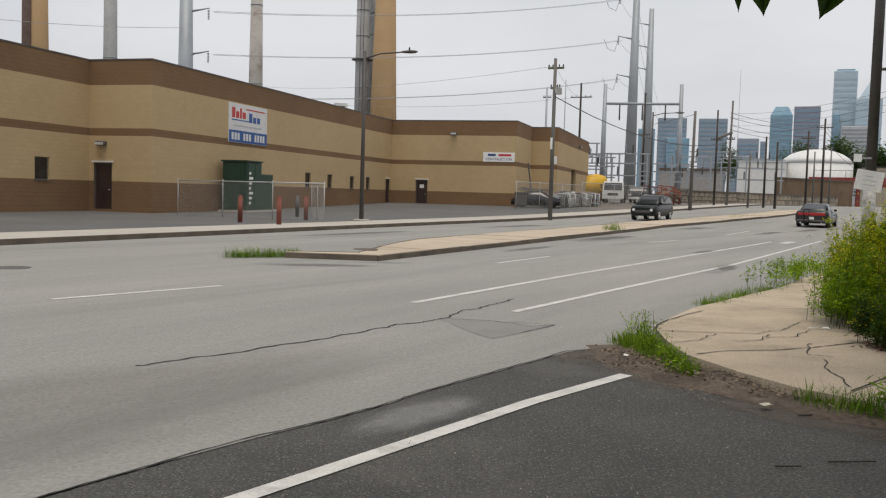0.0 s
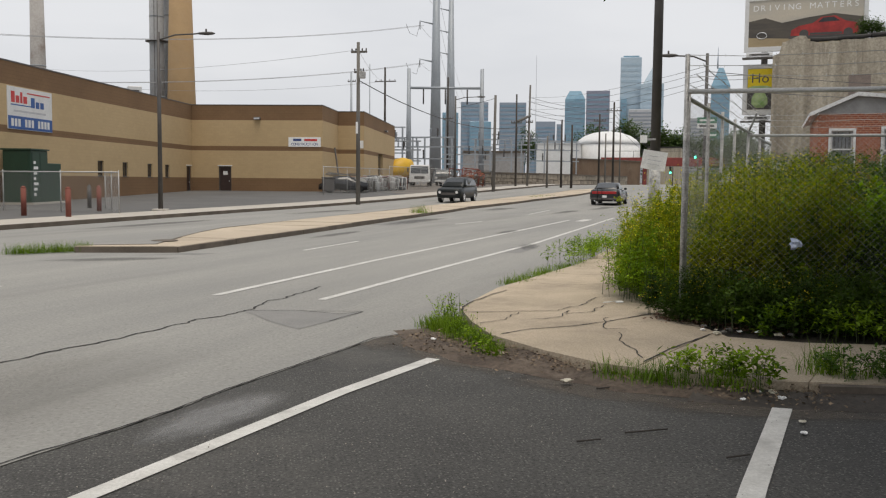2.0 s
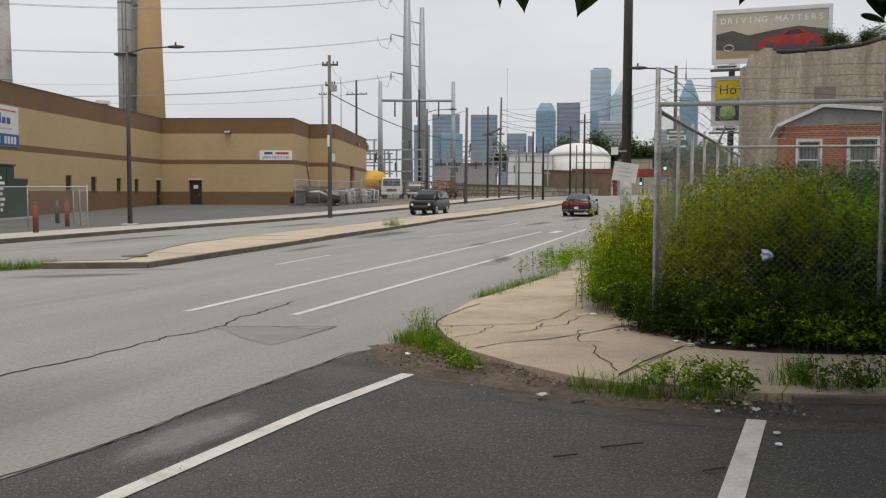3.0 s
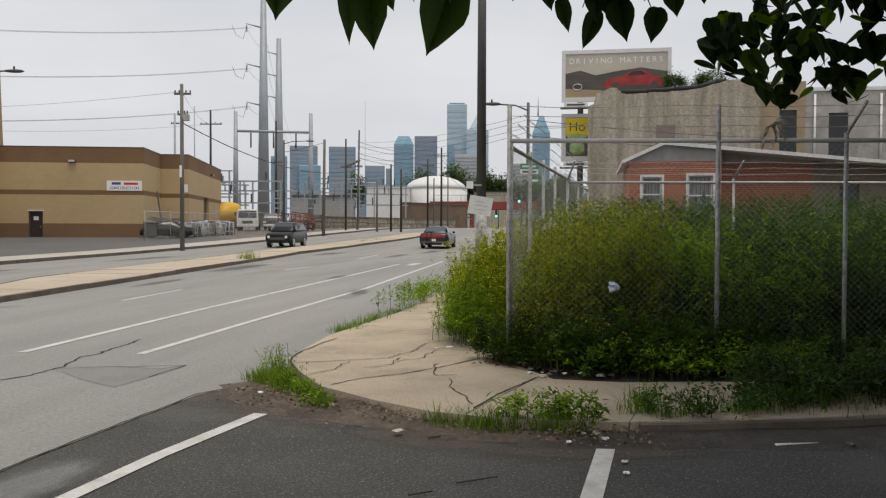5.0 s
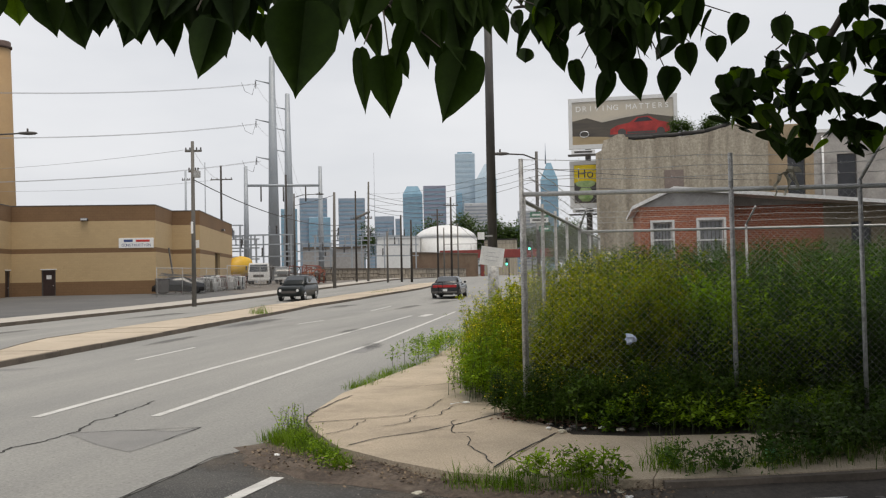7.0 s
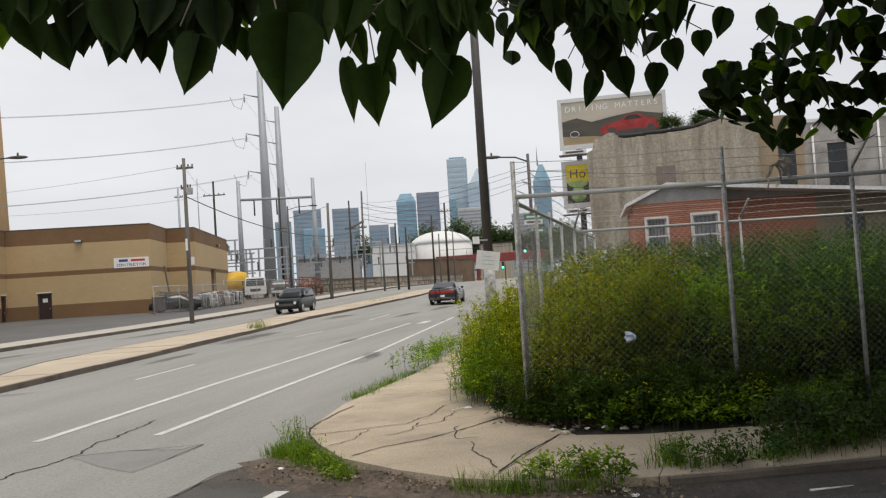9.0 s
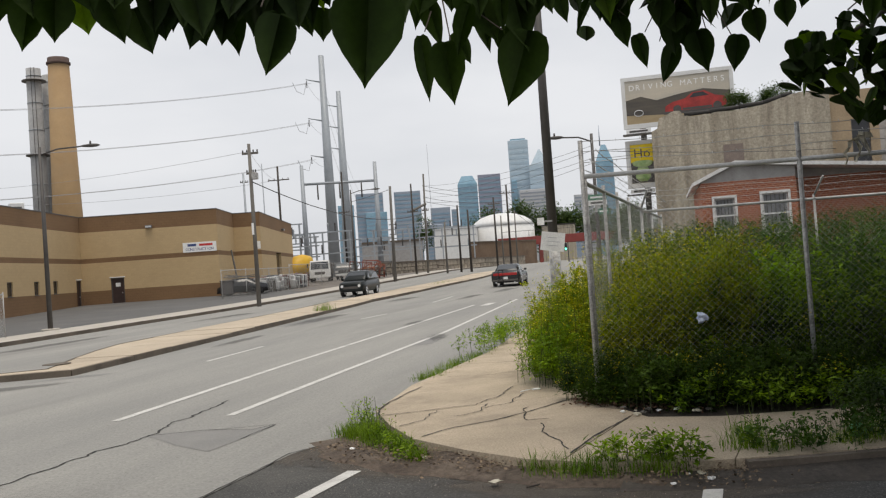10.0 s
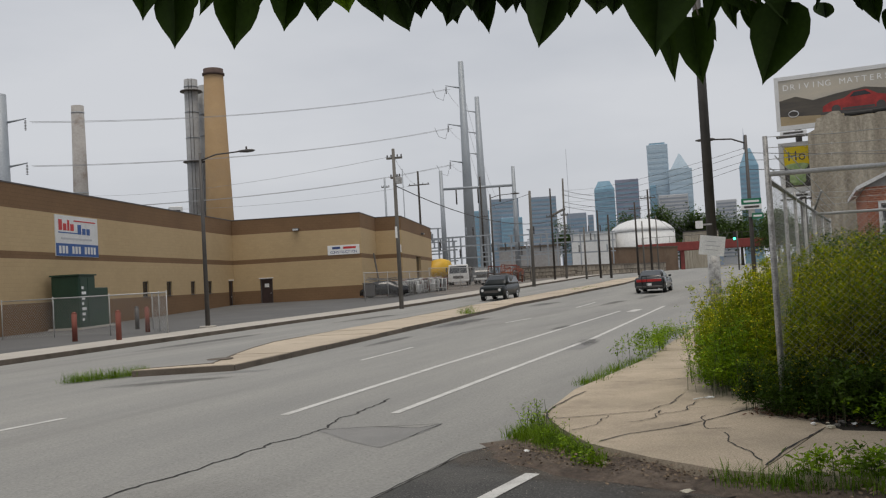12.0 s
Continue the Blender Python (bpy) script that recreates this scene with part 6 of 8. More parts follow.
def diamonds(pos, length, width, rng, droop=0.2, up=0.0):
    """Small pointed leaves at random turns: four corners each, slightly folded."""
    n = len(pos)
    th = rng.uniform(0, 2 * np.pi, n)
    el = rng.uniform(-0.7, 0.6, n) + up
    d = np.c_[np.cos(th) * np.cos(el), np.sin(th) * np.cos(el), np.sin(el)]
    side = np.c_[-np.sin(th), np.cos(th), rng.uniform(-0.6, 0.6, n)]
    side /= np.linalg.norm(side, axis=1)[:, None]
    L, W = length[:, None], width[:, None]
    fold = np.c_[np.zeros(n), np.zeros(n), -droop * length]
    v = np.stack([pos, pos + d * L * 0.45 + side * W / 2, pos + d * L + fold, pos + d * L * 0.45 - side * W / 2], 1)
    return v.reshape(-1, 3), np.arange(4 * n).reshape(-1, 4)


def plants(name, xy, h, leaves, leaf_len, rng, label, flower=0.0, flower_from=0.75, lean=0.18, base_z=0.1, leaf_w=0.38, lead=0.085, category="weeds", stem_w=0.004, droop=0.2, leaf=None):
    """Leafy stalks: a bent stem, leaves all along it and blossoms near the top."""
    n = len(xy)
    root = np.c_[xy, np.full(n, base_z)]
    la = rng.uniform(0, 2 * np.pi, n)
    bend = np.c_[np.cos(la), np.sin(la)] * (h * rng.uniform(0.02, lean, n))[:, None]

    def at(t, i):
        z = h[i] * t
        return np.c_[root[i, :2] + bend[i] * (t ** 2)[:, None], root[i, 2] + z]
    holder = thing(name, pose(0, 0, 0), label, category, "", "stuff")
    segs = 4
    sv, sq = [], []
    ii = np.arange(n)
    for k in range(segs + 1):
        p = at(np.full(n, k / segs), ii)
        o = np.c_[-np.sin(la), np.cos(la), np.zeros(n)] * stem_w * (1 - 0.6 * k / segs)
        sv.append(np.stack([p - o, p + o], 1))
    sv = np.stack(sv, 1).reshape(-1, 3)
    b = np.arange(n) * 2 * (segs + 1)
    for k in range(segs):
        sq.append(np.c_[b + 2 * k, b + 2 * k + 1, b + 2 * k + 3, b + 2 * k + 2])
    tagged(numpy_mesh("stems", sv, np.concatenate(sq), M_STEM, holder), "", "", "", "stuff")
    # leafy side shoots: each stalk carries a few, the leaves sit along them
    idx = np.repeat(ii, leaves)
    shoots = 7
    tb = rng.uniform(0.03, 0.97, (n, shoots)) ** 0.8
    az = rng.uniform(0, 2 * np.pi, (n, shoots))
    sl = lead * rng.uniform(1.2, 3.4, (n, shoots)) * (1.2 - tb)
    k = rng.integers(0, shoots, len(idx))
    along_shoot = rng.uniform(0, 1, len(idx))
    t = tb[idx, k]
    p = at(t, idx)
    r_ = sl[idx, k] * along_shoot
    p[:, 0] += np.cos(az[idx, k]) * r_
    p[:, 1] += np.sin(az[idx, k]) * r_
    p[:, 2] += r_ * 0.75
    own = rng.uniform(0, 1, len(idx)) < 0.22
    t = np.where(own, rng.uniform(0.3, 1.02, len(idx)), t)
    p[own] = at(t[own], idx[own])
    p += rng.normal(0, 0.012 + 0.1 * lead, p.shape)
    p[:, 2] = np.maximum(p[:, 2], base_z + 0.01)
    ln = leaf_len * rng.uniform(0.55, 1.45, len(idx)) * (1.2 - 0.5 * t)
    v, q = diamonds(p, ln, ln * leaf_w, rng, droop, 0.45)
    tagged(numpy_mesh("leaves", v, q, leaf or M_WEED, holder), "", "", "", "stuff")
    if flower:
        fi = np.repeat(ii[rng.uniform(0, 1, n) < flower], 22)
        t = rng.uniform(flower_from, 1.03, len(fi))
        p = at(t, fi) + rng.normal(0, 0.05, (len(fi), 3)) * [1, 1, 0.5]
        ln = rng.uniform(0.012, 0.026, len(fi))
        v, q = diamonds(p, ln, ln * 0.9, rng, 0.0, 0.3)
        tagged(numpy_mesh("blossoms", v, q, M_WEEDY, holder), "tiny yellow blossoms", "", "", "stuff")
    return holder


def inside(x, y, poly):
    r = np.zeros(len(x), bool)
    for (x0, y0), (x1, y1) in zip(poly, poly[1:] + poly[:1]):
        c = ((y0 > y) != (y1 > y)) & (x < (x1 - x0) * (y - y0) / (y1 - y0 + 1e-12) + x0)
        r ^= c
    return r


def scatter(poly, n, rng):
    xs, ys = [p[0] for p in poly], [p[1] for p in poly]
    out = np.zeros((0, 2))
    while len(out) < n:
        q = np.c_[rng.uniform(min(xs), max(xs), n), rng.uniform(min(ys), max(ys), n)]
        out = np.r_[out, q[inside(q[:, 0], q[:, 1], poly)]]
    return out[:n]


def behind_fence(q, gap=0.1):
    """Keeps the plants that stand inside the lot, clear of the front fence."""
    return q[q[:, 1] > 9.02 - 0.476 * (q[:, 0] - 4.45) + gap]


rng = np.random.default_rng(3)
# corner thicket with yellow blossom
q = scatter([(5.0, 12.0), (4.8, 10.2), (4.7, 9.3), (4.9, 8.6), (6.0, 8.3), (6.6, 9.2), (6.8, 11.0), (6.9, 13.5), (5.6, 13.2)], 980, rng)
q = behind_fence(q, 0.06)
h = 0.88 + 0.6 * np.clip(q[:, 0] - 4.7, 0, 1.0) + 0.15 * np.clip(q[:, 0] - 5.5, 0, 2) - 0.3 * np.clip(q[:, 1] - 10.8 - 0.6 * (q[:, 0] - 5), 0, 1.5) + rng.uniform(-0.4, 0.3, len(q))
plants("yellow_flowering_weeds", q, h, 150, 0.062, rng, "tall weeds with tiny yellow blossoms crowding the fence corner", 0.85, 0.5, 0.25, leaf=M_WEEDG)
# front of the lot behind the fence
q = scatter([(5.2, 8.35), (7.0, 7.9), (9, 7.7), (13, 7.4), (15, 10.5), (7.5, 11.5), (6.2, 9.6)], 1560, rng)
q = behind_fence(q)
h = 1.12 + 0.1 * np.clip(q[:, 1] - 8, 0, 4) + 0.5 * rng.uniform(-0.9, 0.75, len(q)) + 0.2 * np.sin(q[:, 0] * 2.3) * np.sin(q[:, 1] * 1.9)
# Tree shade on the right-hand weeds comes from their darker leaf colour.
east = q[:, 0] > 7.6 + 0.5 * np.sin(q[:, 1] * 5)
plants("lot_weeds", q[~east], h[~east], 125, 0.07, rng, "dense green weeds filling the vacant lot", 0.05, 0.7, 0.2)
plants("lot_weeds", q[east], h[east], 115, 0.07, rng, "lot weeds with tree shade put into their leaf colour", 0.02, 0.7, 0.2, leaf=M_WEED_DEEP_SHADE)
# deeper rows, seen by their tops
q = scatter([(6.6, 11), (15, 10.5), (22, 12), (24, 24), (14, 25), (9, 16.2), (7.2, 13.6)], 1500, rng)
h = 1.68 + 0.045 * np.clip(np.hypot(q[:, 0] - 6, q[:, 1] - 9), 0, 14) + rng.uniform(-0.3, 0.15, len(q))
plants("lot_weeds", q, h, 84, 0.085, rng, "tall green weeds at the back of the vacant lot", 0.0, 0.7, 0.2, lead=0.15, leaf=M_WEED_DEEP_SHADE)
# outside the corner post, over the pavement
q = scatter([(4.5, 10.9), (4.72, 9.6), (5.2, 9.7), (5.9, 11.4), (6.6, 13.4), (6.0, 13.5), (5.15, 12.2)], 390, rng)
h = 0.5 + 0.5 * np.clip(q[:, 0] - 4.5 - 0.35 * np.clip(q[:, 1] - 10.5, 0, 5), 0, 1.0) + rng.uniform(-0.2, 0.35, len(q))
plants("flowering_weeds", q, h, 120, 0.052, rng, "bushy weeds spilling over the pavement edge", 0.3, 0.6, 0.6, leaf=M_WEEDL)
q = scatter([(6.2, 13.4), (8.2, 17), (12, 22), (13, 21.5), (9.5, 16.3), (7, 13)], 420, rng)
h = 0.4 + rng.uniform(-0.2, 0.2, len(q))
plants("flowering_weeds", q, h, 40, 0.065, rng, "weeds along the fence beside the avenue", 0.3, 0.6, 0.4)
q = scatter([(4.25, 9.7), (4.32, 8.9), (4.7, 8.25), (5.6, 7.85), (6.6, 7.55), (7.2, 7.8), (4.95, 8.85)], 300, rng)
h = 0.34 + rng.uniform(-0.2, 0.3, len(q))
plants("fence_weeds", q, h, 120, 0.046, rng, "bushy weeds growing through the corner fence", 0.15, 0.6, 0.3, leaf=M_WEED_SHADE)
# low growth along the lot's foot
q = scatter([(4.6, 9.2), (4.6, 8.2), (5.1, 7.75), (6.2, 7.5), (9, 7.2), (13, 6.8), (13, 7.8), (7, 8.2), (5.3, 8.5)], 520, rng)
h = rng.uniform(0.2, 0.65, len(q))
plants("low_weeds", q, h, 34, 0.07, rng, "low broad-leaved weeds at the foot of the fence", 0.05, 0.7, 0.35, leaf_w=0.5, leaf=M_WEED_SHADE)

# Front row whose dark leaf colour stands for shade low in the weeds.
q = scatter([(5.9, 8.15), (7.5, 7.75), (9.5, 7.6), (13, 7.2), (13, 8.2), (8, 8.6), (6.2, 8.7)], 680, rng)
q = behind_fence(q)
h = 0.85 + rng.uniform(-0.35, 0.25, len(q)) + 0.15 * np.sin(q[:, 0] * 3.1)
plants("shade_dark_weeds", q, h, 110, 0.055, rng, "bushy weeds against the fence, shade put into their leaf colour", 0.04, 0.7, 0.3, leaf=M_WEED_SHADE)


def grass(name, centres, n, hmin, hmax, rng, label, base_z=0.02, spread=0.13):
    """Tufts of thin bent blades round given places."""
    c = np.asarray(centres, float)
    i = rng.integers(0, len(c), n)
    root = np.c_[c[i] + rng.normal(0, spread, (n, 2)), np.full(n, base_z)]
    h = hmin + (hmax - hmin) * rng.uniform(0, 1, n) ** 1.7 * rng.uniform(0.5, 1.0, len(c))[i]
    a = rng.uniform(0, 2 * np.pi, n)
    out = np.c_[np.cos(a), np.sin(a), np.zeros(n)]
    sd = np.c_[-np.sin(a), np.cos(a), np.zeros(n)] * rng.uniform(0.0014, 0.0045, n)[:, None]
    b = rng.uniform(0.15, 1.1, n)[:, None] * h[:, None]
    z = np.array([0, 0, 1.0])
    p1 = root + out * b * 0.3 + z * h[:, None] * 0.6
    p2 = root + out * b + z * h[:, None]
    v = np.stack([root - sd, root + sd, p1 + sd * 0.8, p1 - sd * 0.8, p2 + sd * 0.1, p2 - sd * 0.1], 1).reshape(-1, 3)
    k = np.arange(n)[:, None] * 6
    f = np.concatenate([k + [0, 1, 2, 3], k + [3, 2, 4, 5]])
    return tagged(numpy_mesh(name, v, f, M_GRASS), label, "grass", "", "stuff")


grass("grass_tuft", [(2.03 + 0.004 * i, 9.75 - 0.1 * i) for i in range(20)], 3600, 0.03, 0.17, rng, "bright grass tuft growing from the broken kerb", 0.02, 0.05)
grass("grass_tuft", [(1.85, 9.55), (1.9, 9.3), (1.95, 9.0), (2.0, 8.7)], 1700, 0.05, 0.25, rng, "tall bright grass tuft at the kerb corner", 0.02, 0.08)
grass("grass_strip", [(3.35 + 0.62 * t, 12.45 + 0.92 * t) for t in (0.55, 0.7, 0.8, 1.35, 1.5, 2.0, 2.1, 2.8, 3.2, 3.3, 4.2)], 1500, 0.03, 0.2, rng, "grass growing along the avenue kerb", 0.06, 0.12)
q = np.array([(5.3 + 0.6 * t, 15.3 + 1.0 * t) for t in rng.uniform(0, 4.5, 60)]) + rng.normal(0, 0.15, (60, 2))
plants("kerb_weeds", q, rng.uniform(0.15, 0.5, 60), 60, 0.06, rng, "spindly weeds along the avenue kerb", 0.0, 0.7, 0.3)
grass("grass_clump", [(2.85, 6.8), (3.02, 6.66), (3.1, 6.6), (3.2, 6.5), (3.5, 6.4), (3.56, 6.3), (3.6, 6.35)], 1300, 0.04, 0.25, rng, "rank grass clump over the corner kerb", 0.05, 0.11)
q = np.c_[rng.uniform(3.2, 3.8, 34), np.zeros(34)]
q[:, 1] = 6.85 - 0.62 * (q[:, 0] - 2.75) + rng.normal(0, 0.12, 34)
plants("corner_weeds", q, rng.uniform(0.08, 0.28, 34), 26, 0.065, rng, "broad-leaved weeds growing at the corner kerb", 0.0, lean=0.5, leaf_w=0.4, lead=0.06)
grass("grass_clump", [(4.35, 6.35), (4.5, 6.2), (4.55, 6.6), (4.9, 6.25), (5.1, 6.05), (5.3, 6.1), (4.75, 6.85)], 1000, 0.03, 0.2, rng, "grass growing out of the pavement joints", 0.11, 0.09)
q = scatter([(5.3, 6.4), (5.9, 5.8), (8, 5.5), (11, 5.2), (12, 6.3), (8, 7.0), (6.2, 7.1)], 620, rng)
plants("verge_weeds", q, rng.uniform(0.12, 0.5, len(q)), 40, 0.065, rng, "rank weeds covering the side street pavement", 0.0, lean=0.5, leaf_w=0.4, leaf=M_WEED_SHADE)
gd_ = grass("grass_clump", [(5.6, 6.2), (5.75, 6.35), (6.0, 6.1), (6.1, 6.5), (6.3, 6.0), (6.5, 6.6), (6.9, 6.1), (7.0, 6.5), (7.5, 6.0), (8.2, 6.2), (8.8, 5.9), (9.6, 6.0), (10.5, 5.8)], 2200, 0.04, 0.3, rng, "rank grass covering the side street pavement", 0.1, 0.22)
# Half-bright copy of the grass colour, with tree shade put into it.
gd_.data.materials[0] = leaf_mat("shade_dark_grass_blades", (0.03, 0.06, 0.008), (0.09, 0.14, 0.018), 0.25)
grass("median_grass", [(-5.0 + 0.1 * i, 19.85 + 0.06 * i) for i in range(14)], 1500, 0.08, 0.3, rng, "grass tuft at the tip of the traffic island", 0.02, 0.09)
grass("median_grass", [(6.4, 37.0), (6.5, 37.4), (20.0, 66.0), (20.8, 67.0), (21.6, 68.0), (22.6, 69.4)], 900, 0.15, 0.55, rng, "grass clump on the traffic island", 0.15, 0.22)
bpy.data.objects["median_grass.001"].location.z = 0.1

# small leafy growth among the grass
q = np.array([(2.02 + rng.normal(0, 0.06), 9.75 - 1.9 * t) for t in rng.uniform(0, 1, 70) ** 1.6])
plants("kerb_weeds", q, 0.1 + 0.2 * np.clip(q[:, 1] - 8.7, 0, 1) + rng.uniform(-0.05, 0.06, 70), 14, 0.045, rng, "bright leafy weeds growing from the broken kerb", 0.0, lean=0.5, base_z=0.03, lead=0.05)
q = np.array([(4.3 + rng.uniform(0, 1.3), 6.2 + rng.normal(0, 0.14)) for t in range(46)])
q[:, 1] -= 0.15 * (q[:, 0] - 4.3)
plants("joint_weeds", q, rng.uniform(0.08, 0.28, 46), 26, 0.06, rng, "low leafy weeds in the pavement joints", 0.0, lean=0.6, lead=0.06, leaf_w=0.4, leaf=M_WEED_DEEP_SHADE)
q = scatter([(4.75, 8.0), (5.3, 7.5), (7.2, 7.1), (7.4, 7.7), (5.2, 8.25)], 90, rng)
plants("broad_weeds", q, rng.uniform(0.12, 0.42, 90), 40, 0.07, rng, "broad-leaved weeds beside the fence foot", 0.0, lean=0.5, lead=0.1, leaf_w=0.35)
q = scatter([(4.3, 11.2), (4.5, 9.7), (5.0, 9.6), (5.5, 11.6), (6.0, 13.2), (5.3, 13.0)], 110, rng)
plants("flowering_weeds", q, rng.uniform(0.45, 1.05, 110), 34, 0.05, rng, "loose wispy stalks at the edge of the weeds", 0.3, 0.6, 0.6, lead=0.05, leaf=M_WEEDL)
q = scatter([(4.9, 11.5), (4.8, 9.9), (6.4, 9.0), (7.0, 12.0)], 90, rng)
plants("yellow_flowering_weeds", q, 1.3 + 0.2 * np.clip(q[:, 0] - 4.9, 0, 2) + rng.uniform(-0.2, 0.2, 90), 40, 0.045, rng, "thin yellow-flowered stalks rising above the weeds", 1.0, 0.6, 0.3, lead=0.045, leaf=M_WEEDG)
q = scatter([(6.6, 8.6), (9.5, 7.9), (12, 7.8), (12, 9.3), (7.2, 9.9)], 70, rng)
plants("tall_leafy_weeds", q, rng.uniform(1.35, 1.75, 70), 70, 0.075, rng, "pale green leafy spikes standing above the weeds", 0.0, lean=0.2, lead=0.045, leaf=M_WEEDB)
q = scatter([(5.7, 9.0), (6.3, 8.6), (7.0, 8.7), (7.3, 9.4), (6.2, 9.9)], 34, rng)
plants("tall_leafy_weeds", q, rng.uniform(1.15, 1.7, 34), 90, 0.11, rng, "tall light green leafy stalks among the weeds", 0.0, lean=0.2, lead=0.07, leaf=M_WEEDB)

# ---- the tree overhead: heart-shaped leaves hanging into view ----
tree = thing("street_tree", pose(6.4, -0.6, 0.0), "broad heart-leaved street tree standing at the corner", "tree")
T0 = Vector((6.4, -0.6, 0.0))


def bough(pts, r0, r1):
    bm = bmesh.new()
    k = len(pts) - 1
    for i in range(k):
        rod(bm, Vector(pts[i]) - T0, Vector(pts[i + 1]) - T0, r0 + (r1 - r0) * i / k, r0 + (r1 - r0) * (i + 1) / k, 10)
    return bm


# Unseen trunk at an assumed place, to carry the hanging leaves.
part("trunk", bough([(6.4, -0.6, 0), (6.35, -0.55, 1.2), (6.45, -0.4, 2.4), (6.3, -0.3, 3.6), (6.4, -0.2, 4.6)], 0.24, 0.15), M_BARK, tree)
BOUGHS = [[(6.3, -0.3, 3.5), (4.2, 0.8, 4.6), (2.0, 2.2, 4.0), (0.6, 2.95, 2.95), (-0.6, 3.2, 2.85), (-1.6, 3.3, 2.9)],
         [(6.3, -0.3, 3.7), (4.4, 1.2, 4.7), (2.6, 2.8, 4.1), (1.5, 3.6, 3.1), (1.2, 3.7, 2.8)],
         [(6.3, -0.3, 3.8), (4.9, 1.6, 4.8), (3.3, 3.2, 4.2), (2.5, 3.9, 3.05), (2.0, 4.1, 3.0)],
         [(6.3, -0.3, 3.8), (5.4, 1.6, 5.2), (4.6, 2.9, 4.7), (4.0, 3.4, 3.7), (3.6, 3.75, 2.85), (3.35, 3.95, 2.68)]]
for pts in BOUGHS:
    part("limb", bough(pts, 0.06, 0.006), M_BARK, tree)


def heart_leaf(tip, length, width, yaw, tilt, rnd):
    """Corners and faces of a hanging heart-shaped leaf: stalk end up, tip down, folded at the midrib."""
    out = [(0.0, 0.0), (0.17, -0.02), (0.35, 0.03), (0.46, 0.14), (0.5, 0.3), (0.45, 0.46), (0.32, 0.64), (0.14, 0.82), (0.04, 0.93), (0.0, 1.0)]
    m = Matrix.Translation(tip) @ Matrix.Rotation(yaw, 4, "Z") @ Matrix.Rotation(tilt, 4, "X") @ Matrix.Rotation(rnd.uniform(-0.35, 0.35), 4, "Y")
    vs, fs = [], []
    fold = rnd.uniform(-0.05, 0.16)
    mid = []
    for x, t in out:
        mid.append(len(vs))
        vs.append(m @ Vector((0, 0.05 * length * math.sin(t * 3), length * (1 - max(t, 0.0)))))
    for s in (-1, 1):
        edge = []
        for x, t in out:
            edge.append(len(vs))
            wob = rnd.uniform(-0.02, 0.02)
            vs.append(m @ Vector((s * (x + (wob if x > 0.05 else 0)) * width, fold * x * width + 0.05 * length * math.sin(t * 3), length * (1 - t))))
        for i in range(len(out) - 1):
            fs.append((mid[i], edge[i], edge[i + 1], mid[i + 1]))
    return [tuple(v) for v in vs], fs


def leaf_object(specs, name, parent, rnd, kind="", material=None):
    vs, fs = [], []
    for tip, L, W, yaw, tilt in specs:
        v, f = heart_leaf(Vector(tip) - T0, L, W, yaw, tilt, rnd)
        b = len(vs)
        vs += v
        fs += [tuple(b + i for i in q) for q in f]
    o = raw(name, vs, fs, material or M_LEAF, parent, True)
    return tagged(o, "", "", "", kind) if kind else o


rnd = random.Random(12)
BIG = [(0.59, 2.57, 2.19, 0.27, 0.205), (0.74, 2.85, 2.42, 0.26, 0.13), (1.17, 3.52, 2.32, 0.25, 0.15), (1.08, 3.56, 2.34, 0.28, 0.08), (1.36, 3.45, 2.30, 0.3, 0.21), (1.44, 3.39, 2.5, 0.36, 0.18), (1.36, 3.5, 2.56, 0.3, 0.2), (1.16, 3.6, 2.56, 0.22, 0.09), (0.66, 2.75, 2.36, 0.26, 0.17),
       (0.2, 2.9, 2.41, 0.2, 0.13), (0.48, 2.9, 2.44, 0.17, 0.11), (0.9, 3.2, 2.55, 0.24, 0.14),
       (0.36, 2.81, 2.28, 0.20, 0.125), (1.04, 3.49, 2.66, 0.2, 0.16), (-0.64, 3.18, 2.39, 0.2, 0.12), (-0.73, 3.2, 2.48, 0.17, 0.1), (-0.47, 3.2, 2.39, 0.2, 0.135),
       (-0.32, 3.19, 2.44, 0.18, 0.11), (0.06, 3.17, 2.43, 0.17, 0.12), (0.17, 3.15, 2.44, 0.16, 0.11), (0.27, 3.14, 2.45, 0.15, 0.09), (1.92, 4.01, 2.79, 0.17, 0.09), (2.05, 3.94, 2.78, 0.19, 0.11),
       (2.11, 3.9, 2.81, 0.2, 0.12), (2.17, 3.91, 2.65, 0.15, 0.09), (2.25, 3.89, 2.55, 0.17, 0.08), (2.33, 3.9, 2.48, 0.2, 0.1), (2.36, 3.82, 2.59, 0.2, 0.11), (2.49, 3.76, 2.5, 0.2, 0.14),
       (2.58, 3.7, 2.49, 0.17, 0.11), (2.66, 3.61, 2.6, 0.16, 0.11), (2.75, 3.53, 2.65, 0.13, 0.1), (2.79, 3.48, 2.72, 0.15, 0.1), (2.97, 3.33, 2.69, 0.16, 0.1), (3.01, 3.32, 2.61, 0.14, 0.08),
       (2.45, 3.85, 2.62, 0.22, 0.16), (2.4, 3.9, 2.72, 0.2, 0.15)]
for x, y, z, L, W in BIG:
    face = math.atan2(-x, y)
    leaf_object([((x, y, z), L, W, face + rnd.uniform(-0.3, 0.3), rnd.uniform(-0.25, 0.15))], "leaf", tree, rnd)
    top = Vector((x, y, z + L))
    near = min((Vector(p) for l in BOUGHS for p in l[2:]), key=lambda p: (p - top).length)
    part("leaf_stalk", rodm(top - T0, top.lerp(near, min(1, 0.35 / max(0.01, (near - top).length))) + Vector((0, 0, 0.05)) - T0, 0.0025, 0.004, 5), M_BARK, tree)
specs = []
